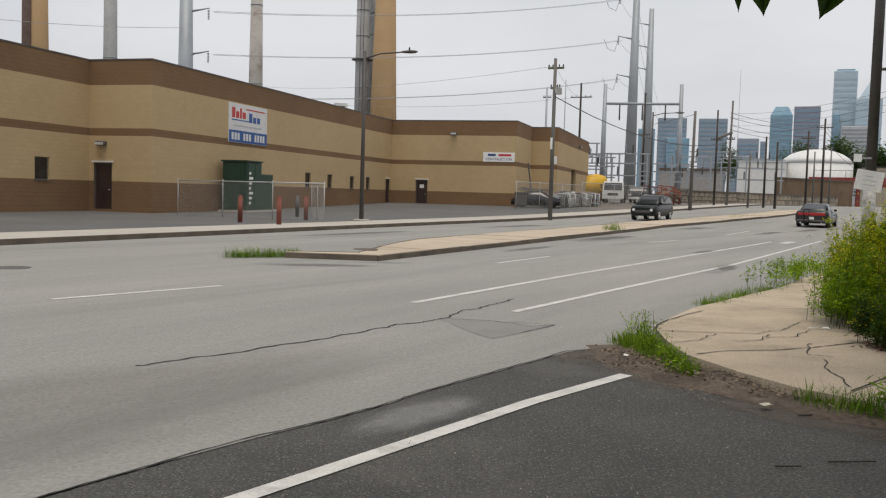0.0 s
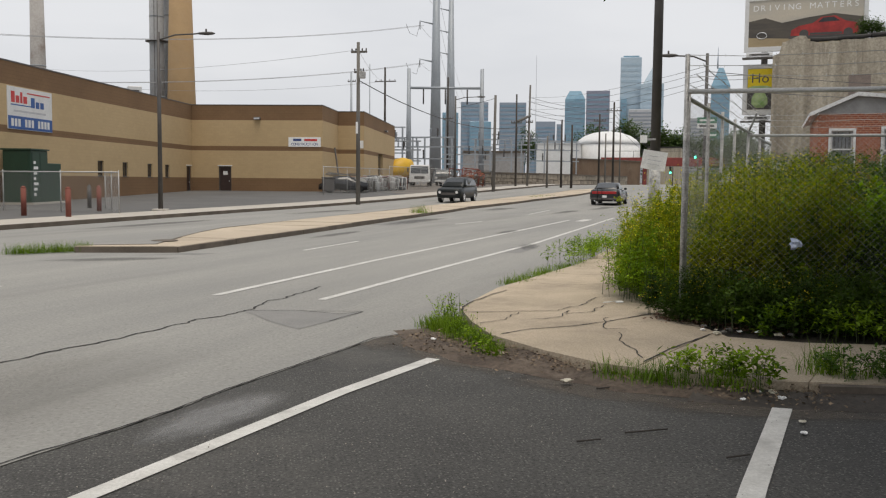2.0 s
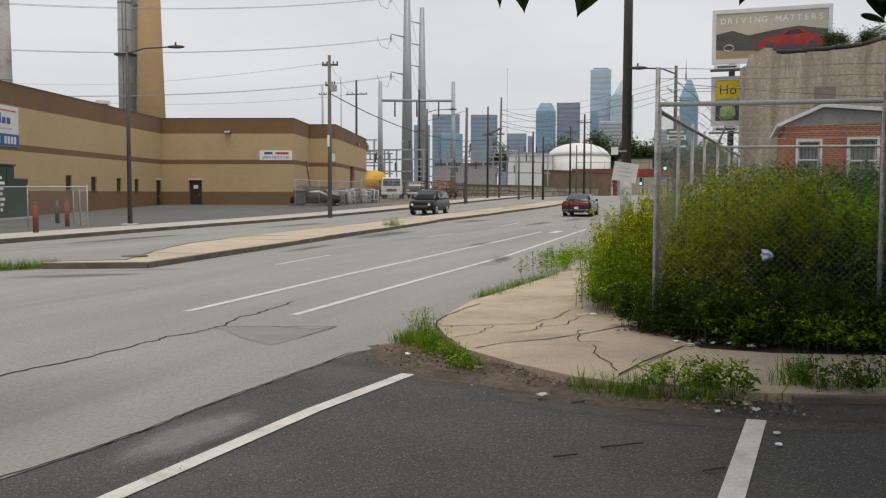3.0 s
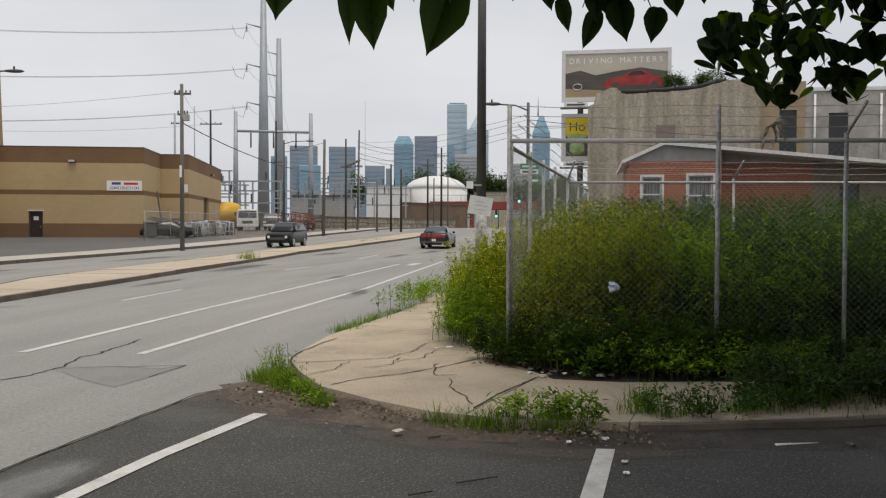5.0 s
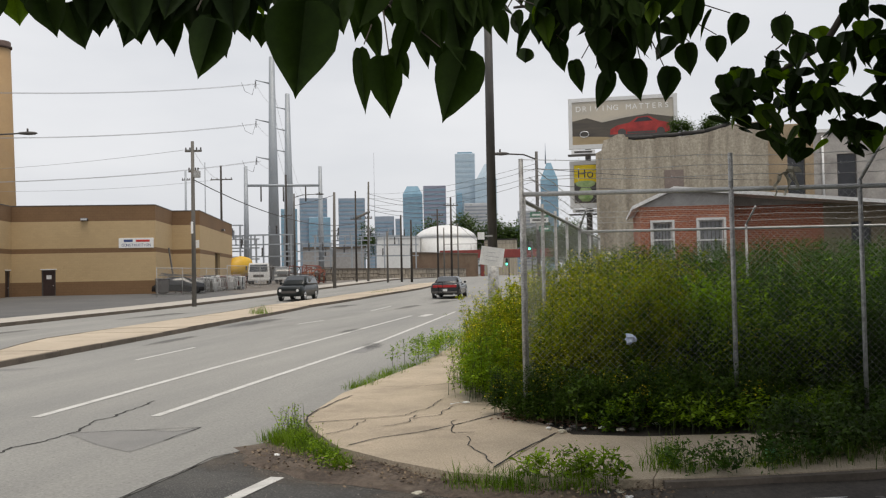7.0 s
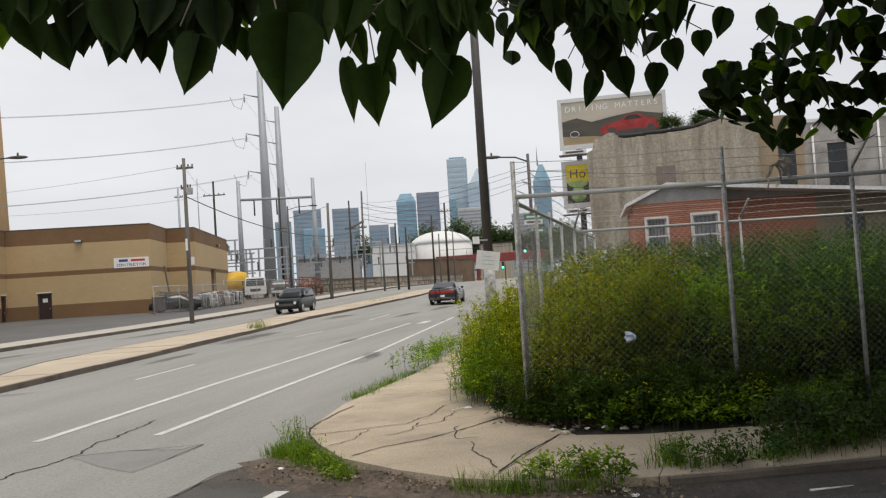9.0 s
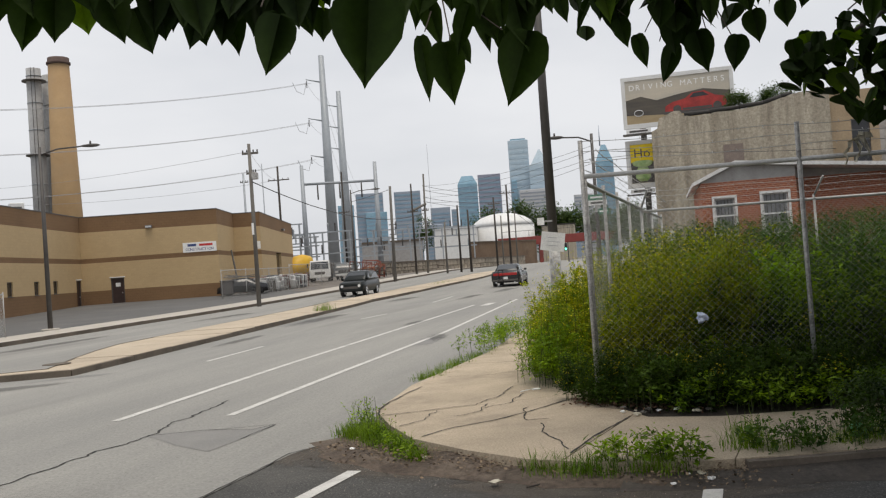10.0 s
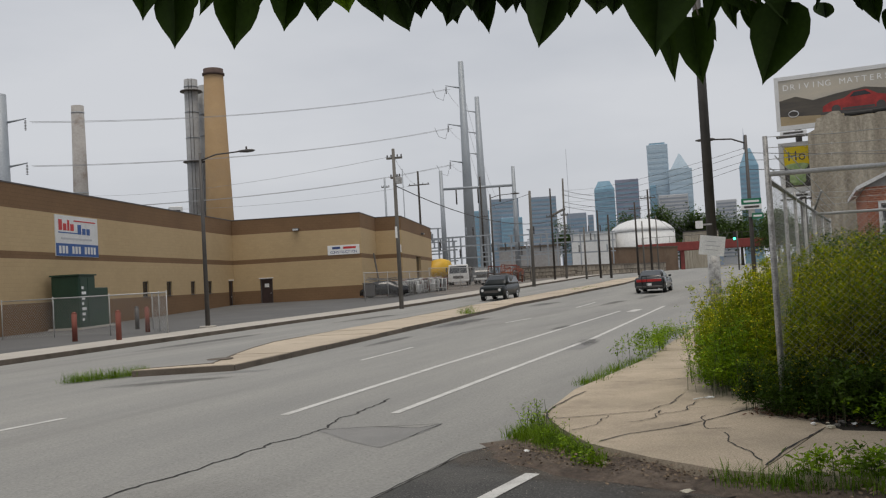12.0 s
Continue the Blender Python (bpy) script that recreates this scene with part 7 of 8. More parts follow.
for i in range(100):                                   # row of leaves under the first limb
    x = rnd.uniform(-0.68, 0.75)
    specs.append(((x, 3.1 + rnd.uniform(-0.12, 0.3), 2.53 + rnd.uniform(-0.08, 0.17) + (0.07 if x < -0.3 else 0)), rnd.uniform(0.13, 0.2), rnd.uniform(0.09, 0.14), rnd.uniform(-0.7, 0.7), rnd.uniform(-0.4, 0.3)))
for i in range(22):                                    # twigs above the hanging pair
    specs.append(((rnd.uniform(0.8, 1.6), rnd.uniform(3.3, 3.7), rnd.uniform(2.62, 2.85)), rnd.uniform(0.13, 0.22), rnd.uniform(0.08, 0.13), rnd.uniform(-0.8, 0.5), rnd.uniform(-0.4, 0.3)))
for i in range(8):
    specs.append(((rnd.uniform(1.15, 1.5), rnd.uniform(3.4, 3.65), rnd.uniform(2.47, 2.65)), rnd.uniform(0.15, 0.24), rnd.uniform(0.08, 0.14), rnd.uniform(-0.9, 0.6), rnd.uniform(-0.5, 0.3)))
for i in range(110):                                   # middle bough
    x = rnd.uniform(2.0, 2.72)
    specs.append(((x, 4.0 - 0.6 * (x - 1.95) + rnd.uniform(-0.2, 0.25), 2.79 + max(-0.14, min(0.25, rnd.gauss(0, 0.09))) + 0.3 * abs(x - 2.42)), rnd.uniform(0.1, 0.2), rnd.uniform(0.07, 0.13), rnd.uniform(-1.6, 0.8), rnd.uniform(-0.9, 0.7)))
for i in range(285):                                   # right bough, a tight mass that thins out to a tip
    s_ = rnd.uniform(-0.38, 0.75)
    lo = 2.34 + 0.5 * max(0.0, -0.12 - s_) + 0.06 * math.sin(s_ * 17)
    hi = 2.6 + 0.62 * (s_ + 0.42) if s_ < 0.1 else 2.95
    d_ = rnd.gauss(0, 0.16)
    specs.append(((3.5 + 0.73 * s_ + 0.68 * d_, 3.8 - 0.68 * s_ + 0.73 * d_, lo + (hi - lo) * rnd.random() ** 1.2 - 0.03), rnd.uniform(0.09, 0.17), rnd.uniform(0.07, 0.13), rnd.uniform(-2.2, 1.2), rnd.uniform(-1.3, 1.0)))
for i in range(22):
    specs.append(((rnd.uniform(3.3, 4.3), rnd.uniform(2.9, 3.6), rnd.uniform(2.85, 3.4)), rnd.uniform(0.1, 0.16), rnd.uniform(0.07, 0.11), rnd.uniform(-2, 1), rnd.uniform(-0.7, 0.5)))
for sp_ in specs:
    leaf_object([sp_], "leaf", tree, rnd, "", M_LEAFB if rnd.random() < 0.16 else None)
g = np.random.default_rng(17)                         # unseen main crown over and behind the eye, added for its shade
n = 120000
c = g.normal(0, 1, (420, 3)) * [3.2, 2.6, 1.9] + [11.5, 1.8, 7.6]
p = c[g.integers(0, 420, n)] + g.normal(0, 0.45, (n, 3))
p = p[p[:, 2] > 2.7 + 0.5 * np.hypot(p[:, 0], p[:, 1])]
p = p[p[:, 2] > 3.6]
ln = g.uniform(0.14, 0.26, len(p))
v, q = diamonds(p - np.array(T0), ln, ln * 0.75, g)
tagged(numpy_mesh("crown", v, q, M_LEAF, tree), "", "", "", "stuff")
n = 220000                                             # unseen low boughs, added to shade the side street
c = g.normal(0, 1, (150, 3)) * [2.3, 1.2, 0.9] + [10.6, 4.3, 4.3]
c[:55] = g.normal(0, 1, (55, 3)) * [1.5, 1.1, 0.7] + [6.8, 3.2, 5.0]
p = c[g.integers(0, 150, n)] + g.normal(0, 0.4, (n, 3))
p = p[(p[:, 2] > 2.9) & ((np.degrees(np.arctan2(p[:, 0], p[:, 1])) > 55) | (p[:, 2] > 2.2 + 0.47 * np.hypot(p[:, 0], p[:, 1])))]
# Unseen foliage added behind the eye to block sky light.
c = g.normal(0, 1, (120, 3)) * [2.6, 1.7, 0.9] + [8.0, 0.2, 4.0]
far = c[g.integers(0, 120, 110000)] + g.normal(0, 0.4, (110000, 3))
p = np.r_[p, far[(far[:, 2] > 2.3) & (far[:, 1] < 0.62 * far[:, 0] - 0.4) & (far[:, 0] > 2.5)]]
# Unseen high foliage added to shade the right of the lot.
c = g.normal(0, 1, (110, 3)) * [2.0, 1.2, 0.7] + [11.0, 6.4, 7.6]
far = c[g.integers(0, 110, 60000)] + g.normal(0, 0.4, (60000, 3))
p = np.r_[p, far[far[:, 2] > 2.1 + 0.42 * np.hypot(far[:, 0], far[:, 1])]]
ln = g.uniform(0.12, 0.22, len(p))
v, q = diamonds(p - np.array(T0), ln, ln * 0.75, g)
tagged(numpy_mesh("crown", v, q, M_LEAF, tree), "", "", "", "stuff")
# Unseen limbs added to carry the shading foliage.
part("limb", bough([(6.4, -0.2, 4.5), (7.0, 1.6, 6.0), (7.8, 4.0, 7.2), (8.8, 6.4, 7.6), (9.6, 8.0, 7.6)], 0.11, 0.02), M_BARK, tree)
part("limb", bough([(6.4, -0.2, 4.5), (7.4, 1.6, 5.0), (8.8, 3.4, 5.0), (10.2, 4.9, 4.7), (11.6, 5.4, 4.6)], 0.1, 0.02), M_BARK, tree)
part("limb", bough([(6.4, -0.2, 4.5), (7.4, 0.6, 6.2), (9.2, 2.0, 8.4), (11.2, 3.4, 9.8)], 0.12, 0.03), M_BARK, tree)
part("limb", bough([(6.4, -0.2, 4.5), (6.2, -0.6, 6.0), (6.8, -0.2, 7.6), (6.6, 0.4, 9.4)], 0.11, 0.03), M_BARK, tree)


# far trees: clumps of small leaves on a trunk
def far_tree(x, y, z0, h, r, label, seed):
    g = np.random.default_rng(seed)
    tr = thing("tree", pose(x, y, z0), label, "tree", "distant trees")
    part("trunk", rodm((0, 0, -0.2), (0, 0, h * 0.6), r * 0.07, r * 0.03, 8), M_BARK, tr)
    n = 5200
    cl = g.normal(0, 1, (16, 3)) * [r * 0.5, r * 0.5, h * 0.16] + [0, 0, h * 0.68]
    p = cl[g.integers(0, 16, n)] + g.normal(0, r * 0.2, (n, 3))
    ln = g.uniform(0.06, 0.13, n) * r
    v, q_ = diamonds(p, ln, ln * 0.7, g)
    tagged(numpy_mesh("crown", v, q_, M_FARLEAF, tr), "", "", "", "stuff")


for i, (x, y, h, r) in enumerate(((113, 278, 19.5, 8), (121, 276, 19, 8), (129, 271, 18, 8), (105, 276, 17, 6), (78, 262, 15, 4), (137, 266, 17, 8), (150, 262, 15, 8), (84, 150, 9, 4), (92, 162, 9, 4))):
    far_tree(x, y, 1.0, h, r, "leafy green tree in the distance", 40 + i)
for i, (u, h) in enumerate(((5.5, 2.6), (7.4, 3.0), (9.2, 2.2))):
    p = S0 + SF * u + SB * 3.0
    far_tree(p.x, p.y, 8.7, h, 1.1, "small self-sown tree on the stucco roof", 70 + i)


# ---- vehicles ----
M_BLKPAINT = mat("black_car_paint", (0.008, 0.008, 0.009), (0.014, 0.014, 0.016), 1, 0.18, spec=0.6)
M_DKPAINT = mat("dark_green_car_paint", (0.008, 0.011, 0.011), (0.013, 0.017, 0.017), 1, 0.3, spec=0.3)
M_TAIL = mat("tail_lamp_red", (0.35, 0.012, 0.012), (0.5, 0.02, 0.02), 2, 0.25)
M_HEAD = mat("head_lamp_glass", (0.7, 0.7, 0.68), (0.8, 0.8, 0.78), 2, 0.15)
M_CHROME = mat("chrome", (0.55, 0.56, 0.57), (0.66, 0.67, 0.68), 2, 0.2, metal=0.9)
M_YELLOW = mat("yellow_machine_paint", (0.62, 0.36, 0.015), (0.72, 0.43, 0.025), 1, 0.5)
M_CARGL = mat("tinted_car_glass", (0.03, 0.035, 0.04), (0.05, 0.055, 0.06), 1, 0.08, spec=0.8)


def loft(bm, sections):
    """Skin over cross-sections, each a ring of the same number of points."""
    rings = [[bm.verts.new(p) for p in s] for s in sections]
    n = len(rings[0])
    for a, b in zip(rings, rings[1:]):
        for i in range(n):
            bm.faces.new((a[i], a[(i + 1) % n], b[(i + 1) % n], b[i])).smooth = True
    bm.faces.new(rings[0][::-1])
    bm.faces.new(rings[-1])


def car(x, y, ang, label, paint, L, W, body, cabin, wheel_r, wheels, rack=False, rear_red=True):
    """A car facing +x: body and cabin given as (x, bottom, top, half width) stations."""
    ca = thing("car", pose(x, y, gz(y) + 0.006, 0, 0, ang), label, "car")
    bm = bmesh.new()
    loft(bm, [[(u, -w * 0.9, zb), (u, -w, zb + 0.15), (u, -w, (zb + zt) / 2 + 0.08), (u, -w * 0.93, zt - 0.03), (u, -w * 0.8, zt), (u, w * 0.8, zt), (u, w * 0.93, zt - 0.03), (u, w, (zb + zt) / 2 + 0.08), (u, w, zb + 0.15), (u, w * 0.9, zb)]
              for u, zb, zt, w in body])
    bo = part("body", bm, paint, ca)
    bm = bmesh.new()
    loft(bm, [[(u, -w0, zb), (u, -w1, zt), (u, -w1 * 0.8, zt + 0.03), (u, w1 * 0.8, zt + 0.03), (u, w1, zt), (u, w0, zb)] for u, zb, zt, w0, w1 in cabin])
    part("cabin", bm, paint, ca)
    mids = cabin[1:-1]
    f0, f1, r0, r1 = cabin[-1], cabin[-2], cabin[0], cabin[1]
    for nm, a, b in (("windscreen", f0, f1), ("rear_window", r0, r1)):
        s = 1 if nm == "windscreen" else -1
        wb = bmesh.new()
        v = [wb.verts.new((a[0] + (b[0] - a[0]) * 0.1 + s * 0.012, k * a[3] * 0.84, a[1] + (b[2] - a[1]) * 0.1 + 0.04)) for k in (-1, 1)]
        v2 = [wb.verts.new((a[0] + (b[0] - a[0]) * 0.92 + s * 0.012, k * b[4] * 0.86, a[1] + (b[2] - a[1]) * 0.92 + 0.04)) for k in (-1, 1)]
        wb.faces.new((v[0], v[1], v2[1], v2[0]))
        part(nm, wb, M_CARGL, ca)
    for sd in (-1, 1):
        wb = bmesh.new()
        b0, b1 = cabin[1], cabin[-2]
        pts = []
        for u, t in ((r0[0] * 0.55 + b0[0] * 0.45, 0.18), (b0[0] + 0.05, 0.88), (b1[0] - 0.05, 0.88), (f0[0] * 0.55 + b1[0] * 0.45, 0.18)):
            w0, w1 = b1[3], b1[4]
            pts.append(wb.verts.new((u, sd * (w0 + (w1 - w0) * t + 0.012), b1[1] + (b1[2] - b1[1]) * t)))
        wb.faces.new(pts)
        part("side_window", wb, M_CARGL, ca)
        part("mirror", boxm(f0[0] - 0.25, sd * (W / 2 - 0.02) - 0.09, b1[1] + 0.02, f0[0] - 0.1, sd * (W / 2 - 0.02) + 0.09, b1[1] + 0.16, bev=0.03), paint, ca)
    for u in wheels:
        for sd in (-1, 1):
            ty = bmesh.new()
            lathe(ty, [(wheel_r * 0.62, -0.11), (wheel_r * 0.95, -0.12), (wheel_r, -0.07), (wheel_r, 0.07), (wheel_r * 0.95, 0.12), (wheel_r * 0.62, 0.11)], 24)
            m = pose(u, sd * (W / 2 - 0.12), wheel_r, 90, 0, 0)
            wh_ = part("wheel", placed(ty, m), M_BLACK, ca)
            ri = bmesh.new()
            rod(ri, (0, 0, -0.1), (0, 0, 0.1), wheel_r * 0.2, None, 12)
            for k in range(5):
                a = 2 * math.pi * k / 5
                rod(ri, (0.05 * math.cos(a), 0.05 * math.sin(a), -sd * 0.115), (wheel_r * 0.62 * math.cos(a), wheel_r * 0.62 * math.sin(a), -sd * 0.1), 0.04, 0.045, 6)
            lathe(ri, [(wheel_r * 0.6, -0.122), (wheel_r * 0.66, -0.125), (wheel_r * 0.66, 0.125), (wheel_r * 0.6, 0.122)], 24)
            part("rim", placed(ri, m), M_CHROME, wh_, "bright five-spoke rim")
    xr, xf = body[0][0], body[-1][0]
    wr = body[0][3]
    if rear_red:
        part("tail_lamp", boxm(xr - 0.03, -wr * 0.92, 0.72, xr - 0.005, wr * 0.92, 0.88, bev=0.01), M_TAIL, bo, "full-width red tail lamp strip")
    else:
        for sd in (-1, 1):
            part("tail_lamp", boxm(xr - 0.03, sd * wr * 0.75 - 0.1, 0.8, xr - 0.005, sd * wr * 0.75 + 0.1, 1.1), M_TAIL, bo)
    part("number_plate", boxm(xr - 0.035, -0.16, 0.48, xr - 0.006, 0.16, 0.63), M_PAPER, bo)
    for sd in (-1, 1):
        wf = body[-1][3]
        part("head_lamp", rodm((xf - 0.03, sd * wf * 0.78, 0.68), (xf + 0.02, sd * wf * 0.78, 0.68), 0.1, 0.09, 14), M_HEAD, bo)
        part("exhaust", rodm((xr - 0.05, sd * 0.6, 0.27), (xr + 0.15, sd * 0.6, 0.27), 0.05, None, 10), M_CHROME, bo)
    part("grille", boxm(xf - 0.02, -0.5, 0.5, xf + 0.012, 0.5, 0.66), M_TRIM, bo)
    part("rear_bumper", boxm(xr - 0.06, -wr * 0.98, 0.34, xr - 0.004, wr * 0.98, 0.46, bev=0.02), M_TRIM, bo)
    if rack:
        rk = bmesh.new()
        for yy in (0.12, 0.42):
            tube(rk, [(xr - 0.12, yy, 0.2), (xr - 0.14, yy, 1.0), (xr - 0.2, yy, 1.08)], 0.022, 6)
        tube(rk, [(xr - 0.2, 0.12, 1.08), (xr - 0.2, 0.42, 1.08)], 0.022, 6)
        tube(rk, [(xr - 0.12, 0.12, 0.3), (xr + 0.02, 0.27, 0.3), (xr - 0.12, 0.42, 0.3)], 0.022, 6)
        part("cycle_rack", rk, M_BLACK, ca, "black tubular carrier at the tail")
    return ca


car(22.75, 57.3, 60.5, "black two-door muscle coupe driving along the avenue", M_BLKPAINT, 5.0, 1.92,
    [(-2.5, 0.35, 0.86, 0.84), (-2.4, 0.26, 0.98, 0.92), (-1.6, 0.22, 1.03, 0.96), (-0.6, 0.2, 0.98, 0.95), (0.6, 0.2, 0.97, 0.94), (1.4, 0.2, 0.95, 0.95), (2.2, 0.22, 0.88, 0.92), (2.45, 0.3, 0.8, 0.85)],
    [(-1.9, 0.98, 1.0, 0.78, 0.72), (-0.95, 0.95, 1.4, 0.82, 0.62), (0.05, 0.95, 1.42, 0.84, 0.63), (0.95, 0.94, 0.98, 0.82, 0.7)], 0.36, (-1.45, 1.5), True)
car(12.95, 60.1, 242, "dark boxy compact wagon coming down the far lanes", M_DKPAINT, 4.5, 1.75,
    [(-2.2, 0.4, 1.0, 0.78), (-2.1, 0.3, 1.06, 0.85), (-1.3, 0.28, 1.06, 0.87), (0.4, 0.28, 1.04, 0.87), (1.3, 0.28, 1.0, 0.87), (2.05, 0.3, 0.92, 0.82), (2.2, 0.38, 0.8, 0.74)],
    [(-2.15, 1.0, 1.08, 0.76, 0.7), (-1.85, 1.04, 1.56, 0.8, 0.66), (-0.2, 1.04, 1.63, 0.82, 0.68), (0.35, 1.03, 1.56, 0.82, 0.66), (1.2, 1.0, 1.04, 0.8, 0.72)], 0.34, (-1.35, 1.35), False, False)


def truck(x, y, ang, label, cab, bed, hgt, w=2.2):
    tr = thing("truck", pose(x, y, gz(y) + 0.1, 0, 0, ang), label, "truck")
    bm = bmesh.new()
    loft(bm, [[(0, -w / 2, 0.5), (0.08, -w / 2, 1.25), (0.35, -w / 2 + 0.1, hgt - 0.05), (0.5, -w / 2 + 0.15, hgt), (1.7, -w / 2 + 0.1, hgt), (1.75, -w / 2, 0.5)],
              [(0, w / 2, 0.5), (0.08, w / 2, 1.25), (0.35, w / 2 - 0.1, hgt - 0.05), (0.5, w / 2 - 0.15, hgt), (1.7, w / 2 - 0.1, hgt), (1.75, w / 2, 0.5)]])
    bmesh.ops.recalc_face_normals(bm, faces=bm.faces[:])
    for f in bm.faces:
        f.smooth = False
    c = part("cab", bm, cab, tr)
    wb = bmesh.new()
    wb.faces.new([wb.verts.new(v) for v in ((0.08, -w / 2 + 0.14, 1.32), (0.08, w / 2 - 0.14, 1.32), (0.31, w / 2 - 0.2, hgt - 0.16), (0.31, -w / 2 + 0.2, hgt - 0.16))])
    part("windscreen", wb, M_CARGL, c)
    part("bumper", boxm(-0.12, -w / 2, 0.38, -0.004, w / 2, 0.62, bev=0.03), M_WHITE, c)
    part("grille", boxm(-0.03, -0.55, 0.75, -0.003, 0.55, 1.02), M_TRIM, c)
    for s in (-1, 1):
        part("head_lamp", boxm(-0.04, s * 0.82 - 0.15, 0.76, -0.003, s * 0.82 + 0.15, 0.96), M_HEAD, c)
        part("mirror", boxm(0.1, s * (w / 2 + 0.16) - 0.08, 1.5, 0.18, s * (w / 2 + 0.16) + 0.08, 1.95), M_TRIM, c)
    part("bed", boxm(1.85, -w / 2 - 0.05, 0.8, 5.4, w / 2 + 0.05, hgt - 0.2, bev=0.03), bed, tr, "dark dump body")
    for u in (0.8, 4.3):
        for s in (-1, 1):
            ty = bmesh.new()
            lathe(ty, [(0.24, -0.13), (0.4, -0.14), (0.43, -0.09), (0.43, 0.09), (0.4, 0.14), (0.24, 0.13)], 18)
            part("wheel", placed(ty, pose(u, s * (w / 2 - 0.15), 0.43, 90, 0, 0)), M_BLACK, tr)


truck(16.6, 96.7, 76, "white flat-fronted dump truck parked in the yard", M_WHITE, M_TRIM, 2.25)
M_GREYT2 = mat("dull_grey_vehicle_paint", (0.12, 0.13, 0.135), (0.18, 0.19, 0.2), 1, 0.4)
truck(19.7, 99.1, 72, "dull grey pickup truck parked in the yard", M_GREYT2, M_GREYT2, 1.75, 1.9)
mx_ = thing("concrete_mixer", pose(15.6, 105.0, gz(105) + 0.1, 0, 0, 20), "bright yellow concrete mixer drum in the yard", "mixer")
bm = bmesh.new()
lathe(bm, [(0.45, -1.9), (1.0, -1.2), (1.25, 0.0), (1.05, 1.0), (0.5, 1.8)], 24)
part("drum", placed(bm, pose(0, 0, 1.75, 0, 68, 0)), M_YELLOW, mx_)
part("frame", boxm(-1.8, -0.7, 0.2, 1.8, 0.7, 0.5), M_TRIM, mx_)
part("chute", boxm(1.3, -0.4, 0.5, 1.9, 0.4, 1.6, bev=0.05), M_YELLOW, mx_)
for s in (-1.2, 1.2):
    part("wheel", placed(rodm((0, 0, -0.9), (0, 0, 0.9), 0.4, None, 16), pose(s, 0, 0.4, 90, 0, 0)), M_BLACK, mx_)

# ---- yard clutter beside the warehouse ----
rnd = random.Random(21)
YG = lambda y: gz(y) + 0.12
wk = thing("covered_car", pose(6.6, 74.9, YG(74.9), 0, 0, -12), "junk car under boards at the warehouse wall", "car")
bm = bmesh.new()
loft(bm, [[(u, -0.8, 0.2), (u, -0.85, z * 0.6), (u, -0.7, z), (u, 0.7, z), (u, 0.85, z * 0.6), (u, 0.8, 0.2)] for u, z in ((-2.0, 0.6), (-1.6, 0.85), (-0.8, 1.3), (0.4, 1.35), (1.1, 0.95), (2.0, 0.75))])
part("body", bm, M_BLKPAINT, wk)
part("windscreen", boxm(0.45, -0.65, 0.98, 0.9, 0.65, 1.22), M_CARGL, wk)
for u in (-1.2, 1.3):
    for s in (-1, 1):
        part("wheel", placed(rodm((0, 0, -0.1), (0, 0, 0.1), 0.31, None, 16), pose(u, s * 0.75, 0.31, 90, 0, 0)), M_BLACK, wk)
for i in range(5):
    part("board", placed(boxm(-1.3, -0.12, 0, 1.3, 0.12, 0.04), pose(rnd.uniform(-0.3, 0.3), -0.5 + 0.25 * i, 1.4 + 0.02 * i, rnd.uniform(-5, 5), rnd.uniform(-6, 6), rnd.uniform(-12, 12))), M_WOOD, wk, "loose timber board")
bn = thing("waste_bin", pose(5.3, 74.6, YG(74.6), 0, 0, -10), "dark wheeled bin against the warehouse", "bin")
part("body", boxm(-0.5, -0.45, 0.1, 0.5, 0.45, 1.15, bev=0.06), M_TRIM, bn)
part("lid", boxm(-0.54, -0.5, 1.15, 0.54, 0.5, 1.24, bev=0.03), M_TRIM, bn)
pl_ = thing("leaning_plank", pose(6.5, 77.0, YG(77), 0, -14, -60), "long plank leaning on the warehouse wall", "plank")
part("board", boxm(-0.08, -0.03, 0, 0.08, 0.03, 3.8), M_WOOD, pl_)
